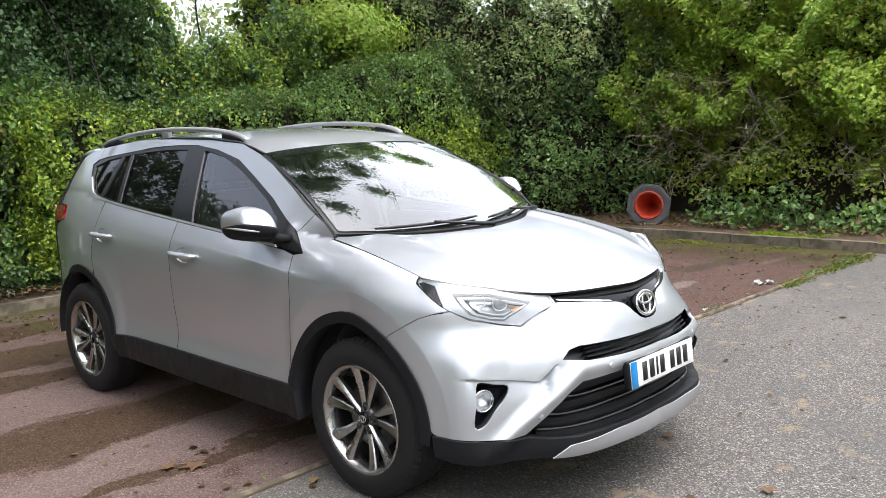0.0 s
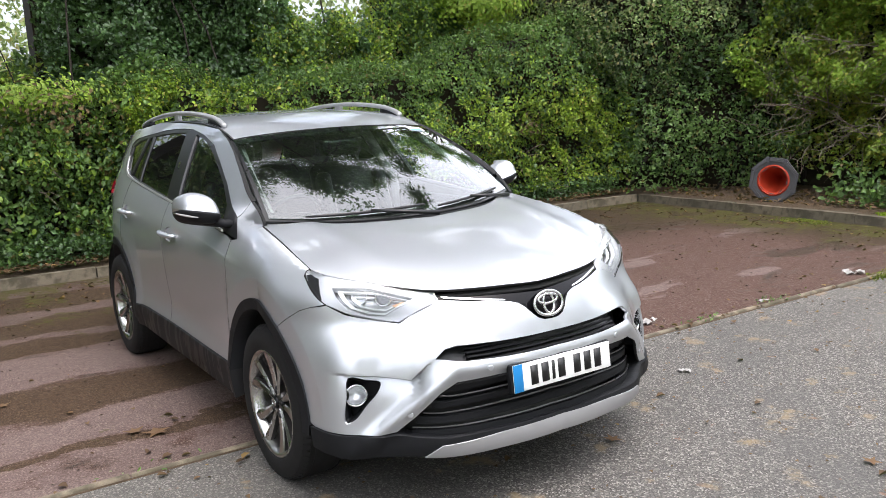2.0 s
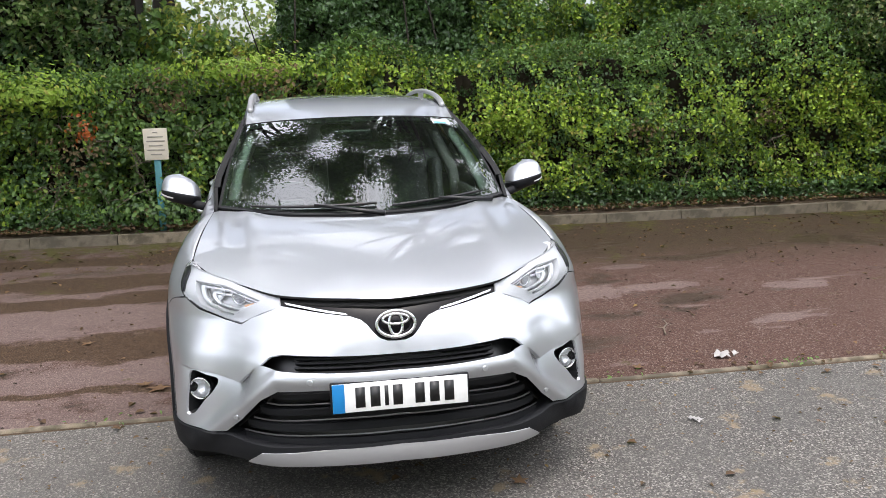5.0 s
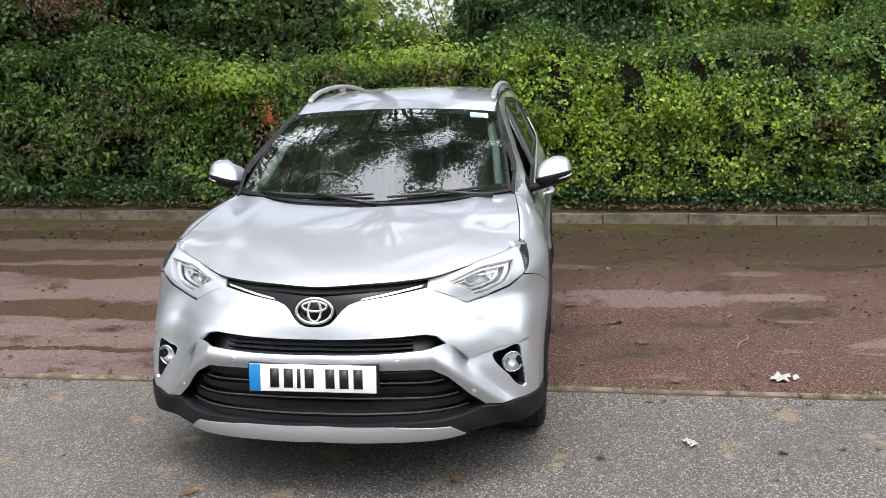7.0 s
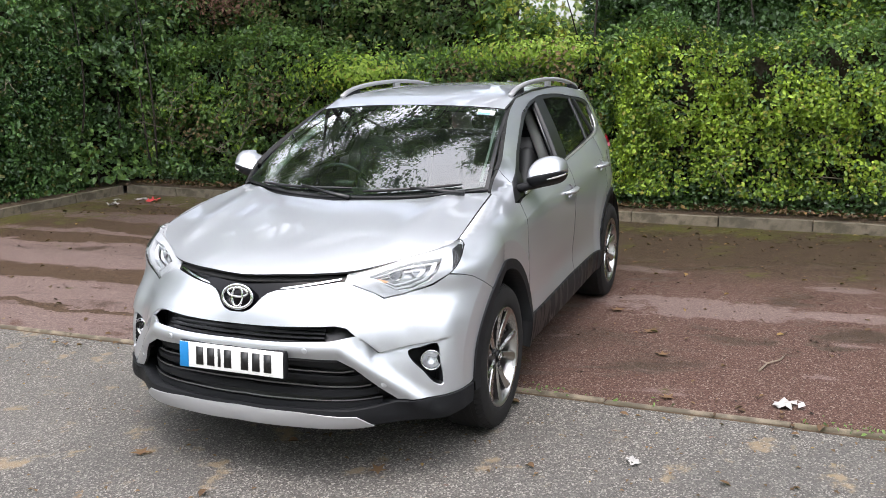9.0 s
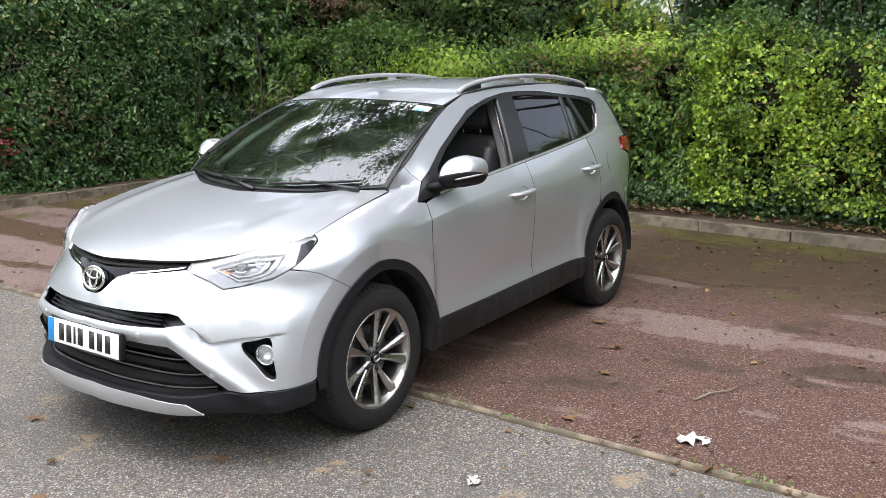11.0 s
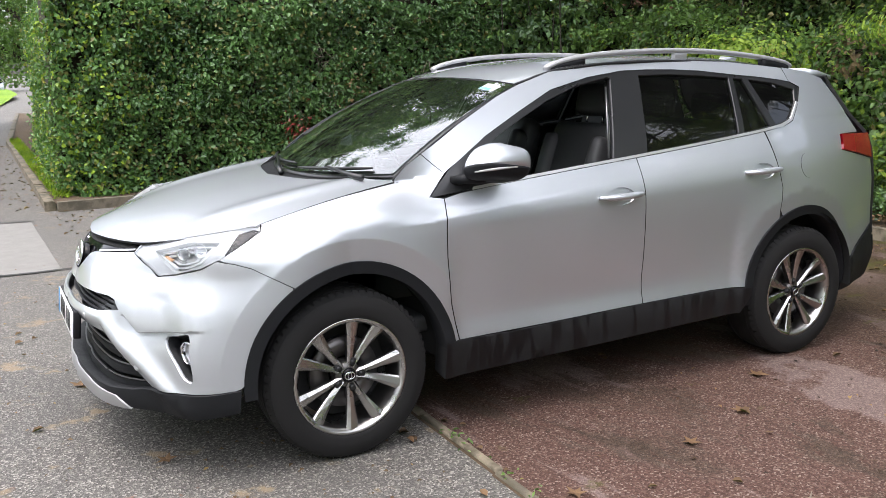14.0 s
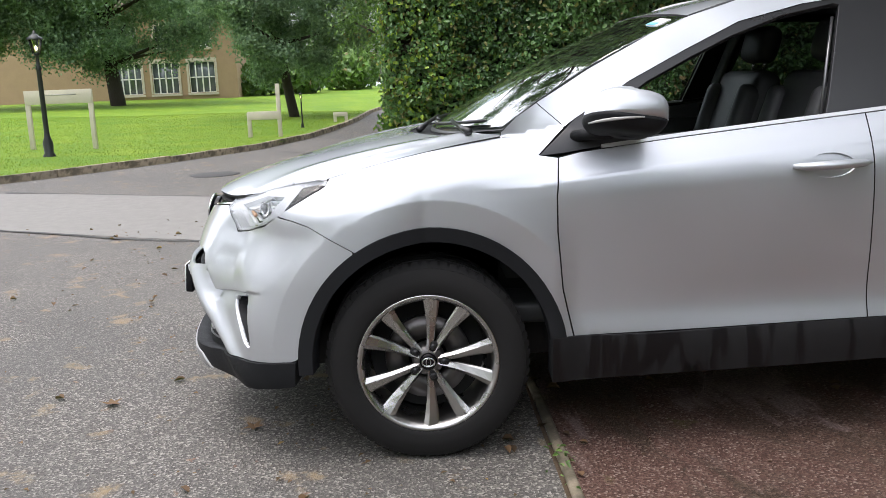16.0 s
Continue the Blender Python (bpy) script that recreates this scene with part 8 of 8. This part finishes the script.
twigs("tangle of bare pale twigs in the overgrown corner", 100, (-4.4, 8.6), (-0.6, 8.5), (0.6, 2.2), (0.1, -0.6), 301, (0.4, 0.95))
twigs("dead brown stems showing in the bramble thicket", 40, (-6.75, -7.0), (-6.75, -0.5), (0.3, 1.6), (0.45, 0.0), 302, (0.3, 0.6))
twigs("dead brown stems showing in the clipped hedge", 36, (-6.0, -7.75), (-2.0, -7.75), (0.4, 2.3), (0.0, 0.5), 303, (0.25, 0.5))
twigs("thin brown stems inside the golden hedge", 40, (-6.6, 0.5), (-6.3, 7.2), (0.25, 1.3), (0.4, 0.0), 304, (0.25, 0.5))


LEAF_CRUMB = leaf_material("leaf_crumb", (0.012, 0.008, 0.005), (0.09, 0.05, 0.025), (0.2, 0.12, 0.05), 0.08, 0.0, 0.9)

# clusters of discoloured leaves in the hedges
LEAF_ORANGE = leaf_material("orange_leaf", (0.35, 0.07, 0.015), (0.60, 0.17, 0.03), None, 0, 0.3)
LEAF_RED = leaf_material("red_leaf", (0.10, 0.012, 0.015), (0.28, 0.03, 0.03), None, 0, 0.3)
LEAF_BROWN = leaf_material("dead_leaf", (0.06, 0.042, 0.018), (0.19, 0.13, 0.055), None, 0, 0.15, 0.8)


def leaf_cluster(centre, size, count, material, label, seed, leaf=(0.055, 0.036)):
    r = np.random.default_rng(seed)
    q = r.normal(0, 1, (count, 3)) * size + centre
    me = leaf_mass("leaf_cluster", q, np.tile([0.6, 0, 0.3], (count, 1)), *leaf, material, seed=seed)
    tagged(new("leaf_cluster", me), label, "leaves", kind="stuff")


leaf_cluster((-6.34, -2.62, 1.32), (0.05, 0.07, 0.12), 60, LEAF_ORANGE, "bright orange dying leaves in the bramble thicket", 41)
leaf_cluster((-6.36, -2.75, 0.95), (0.08, 0.22, 0.25), 150, LEAF_BROWN, "brown dead leaves in the bramble thicket", 42)
leaf_cluster((-6.36, -1.75, 1.65), (0.06, 0.2, 0.15), 120, LEAF_BROWN, "brown dead leaves in the bramble thicket", 43)
leaf_cluster((-2.75, -7.36, 0.78), (0.14, 0.05, 0.12), 120, LEAF_RED, "dark red leaves in the clipped hedge", 44)
leaf_cluster((-3.6, -7.38, 1.3), (0.35, 0.05, 0.35), 160, LEAF_BROWN, "brown dead leaves in the clipped hedge", 45)
leaf_cluster((-6.12, 4.0, 1.05), (0.05, 0.2, 0.1), 90, LEAF_BROWN, "brown dead leaves in the golden hedge", 46)
leaf_cluster((-6.02, 5.6, 1.2), (0.05, 0.12, 0.1), 60, LEAF_BROWN, "brown dead leaves in the golden hedge", 47)
leaf_cluster((-6.55, -0.85, 1.92), (0.16, 0.55, 0.10), 1500, LEAF_FRESH, "bright fresh green sprays on top of the thicket", 53, (0.06, 0.03))
leaf_cluster((-6.5, -3.3, 1.72), (0.14, 0.45, 0.13), 1300, LEAF_FRESH, "bright fresh green sprays on top of the thicket", 54, (0.06, 0.032))
LEAF_RUST = leaf_material("rust_leaf", (0.10, 0.045, 0.03), (0.36, 0.19, 0.14), (0.20, 0.22, 0.08), 0.15, 0.2, 0.8)
leaf_cluster((-7.2, -5.85, 2.85), (0.14, 0.42, 0.22), 900, LEAF_RUST, "dry rust-brown leaves of a withered shrub above the thicket", 49)
leaf_cluster((-6.42, -4.6, 1.35), (0.07, 0.3, 0.28), 150, LEAF_BROWN, "brown dead leaves in the bramble thicket", 50)
leaf_cluster((-6.42, -5.9, 0.95), (0.07, 0.25, 0.2), 120, LEAF_BROWN, "brown dead leaves in the bramble thicket", 51)
leaf_cluster((-6.3, -0.5, 1.75), (0.08, 0.3, 0.16), 160, LEAF_BROWN, "brown dead leaves in the bramble thicket", 52)
leaf_cluster((-6.2, -1.95, 0.32), (0.06, 0.35, 0.14), 320, LEAF_GREEN, "low growth of green leaves round the sign post", 48, (0.065, 0.042))

# leaf crumbs and bits of bark trodden into the bays and the road
crumb = np.concatenate([scatter(1500, (-5.7, -6.8), (-0.5, 6.9), 0.010, 21), scatter(900, (-5.7, 0.9), (-1.6, 6.9), 0.010, 22), scatter(500, (-5.7, -6.5), (-4.4, 6.9), 0.010, 23)])
tagged(new("leaf_crumbs", leaf_mass("leaf_crumbs", crumb, np.tile([0, 0, 4.0], (len(crumb), 1)), 0.026, 0.014, LEAF_CRUMB, spread=0.4, droop=0, seed=24, simple=True)),
       "dark crumbs of leaves and bark on the red tarmac", "debris", kind="stuff")
bits = np.concatenate([scatter(900, (-0.35, -4.5), (4.5, 5.5), 0.006, 25), scatter(250, (-0.35, -4.5), (0.6, 5.5), 0.006, 26)])
tagged(new("road_crumbs", leaf_mass("road_crumbs", bits, np.tile([0, 0, 4.0], (len(bits), 1)), 0.024, 0.014, LEAF_FALLEN, spread=0.4, droop=0, seed=27, simple=True)),
       "small brown crumbs of leaves on the asphalt", "debris", kind="stuff")
leaf_cluster((-6.9, 5.5, 3.0), (0.18, 0.38, 0.15), 3000, LEAF_FRESH, "bright yellow-green sprays of a shrub above the hedge", 56, (0.06, 0.038))
leaf_cluster((-6.95, 5.05, 3.2), (0.2, 0.3, 0.13), 1500, LEAF_FRESH, "bright yellow-green sprays of a shrub above the hedge", 57, (0.06, 0.038))

MOSS = leaf_material("moss", (0.040, 0.060, 0.006), (0.190, 0.230, 0.020), (0.22, 0.19, 0.06), 0.2, 0.15, 0.9)

# moss that has grown along the edging and under the kerb, and grass on the bank
rng = np.random.default_rng(58)
q = np.column_stack([rng.normal(0, 0.05, 9000), rng.uniform(3.3, 6.75, 9000), rng.uniform(0.004, 0.022, 9000)])
q = q[rng.random(9000) < np.clip((q[:, 1] - 4.3) / 3.2 + 0.9 * lumps(q, 3.6, 7.0), 0, 0.8)]
q[:, 0] += BAY_X - 0.04 + 0.0042 * q[:, 1] ** 1.85
tagged(new("moss", leaf_mass("moss", q, np.tile([0.0, 0.0, 1.0], (len(q), 1)), 0.022, 0.012, MOSS, seed=59, simple=True)), "yellow-green moss along the concrete edging strip", "moss", kind="stuff")
q = np.column_stack([rng.uniform(-3.2, -0.3, 6000), -np.abs(rng.normal(0, 0.14, 6000)), rng.uniform(0.004, 0.02, 6000)])
q = q[rng.random(6000) < np.clip(0.25 + 0.9 * lumps(q, 3.1, 2.0), 0, 1)]
q[:, 1] += [side_kerb_y(x) - 0.05 for x in q[:, 0]]
tagged(new("moss", leaf_mass("moss", q, np.tile([0.0, 0.0, 1.0], (len(q), 1)), 0.024, 0.013, MOSS, seed=60, simple=True)), "yellow-green moss at the foot of the kerb", "moss", kind="stuff")
q = np.column_stack([rng.uniform(-1.9, 1.2, 5000), np.abs(rng.normal(0, 0.16, 5000)), np.full(5000, 0.0)])
q = q[rng.random(5000) < np.clip(0.35 + 0.9 * lumps(q, 2.4, 5.0), 0, 1)]
q[:, 1] += [side_kerb_y(x) + 0.16 for x in q[:, 0]]
q[:, 2] = [bed_height(x, y) + 0.03 for x, y, _ in q]
tagged(new("bank_grass", leaf_mass("bank_grass", q, np.tile([0.0, -0.5, 0.6], (len(q), 1)), 0.07, 0.012, GRASS, seed=61, droop=-1.2, simple=True)), "short green grass on the bank above the kerb", "grass", kind="stuff")
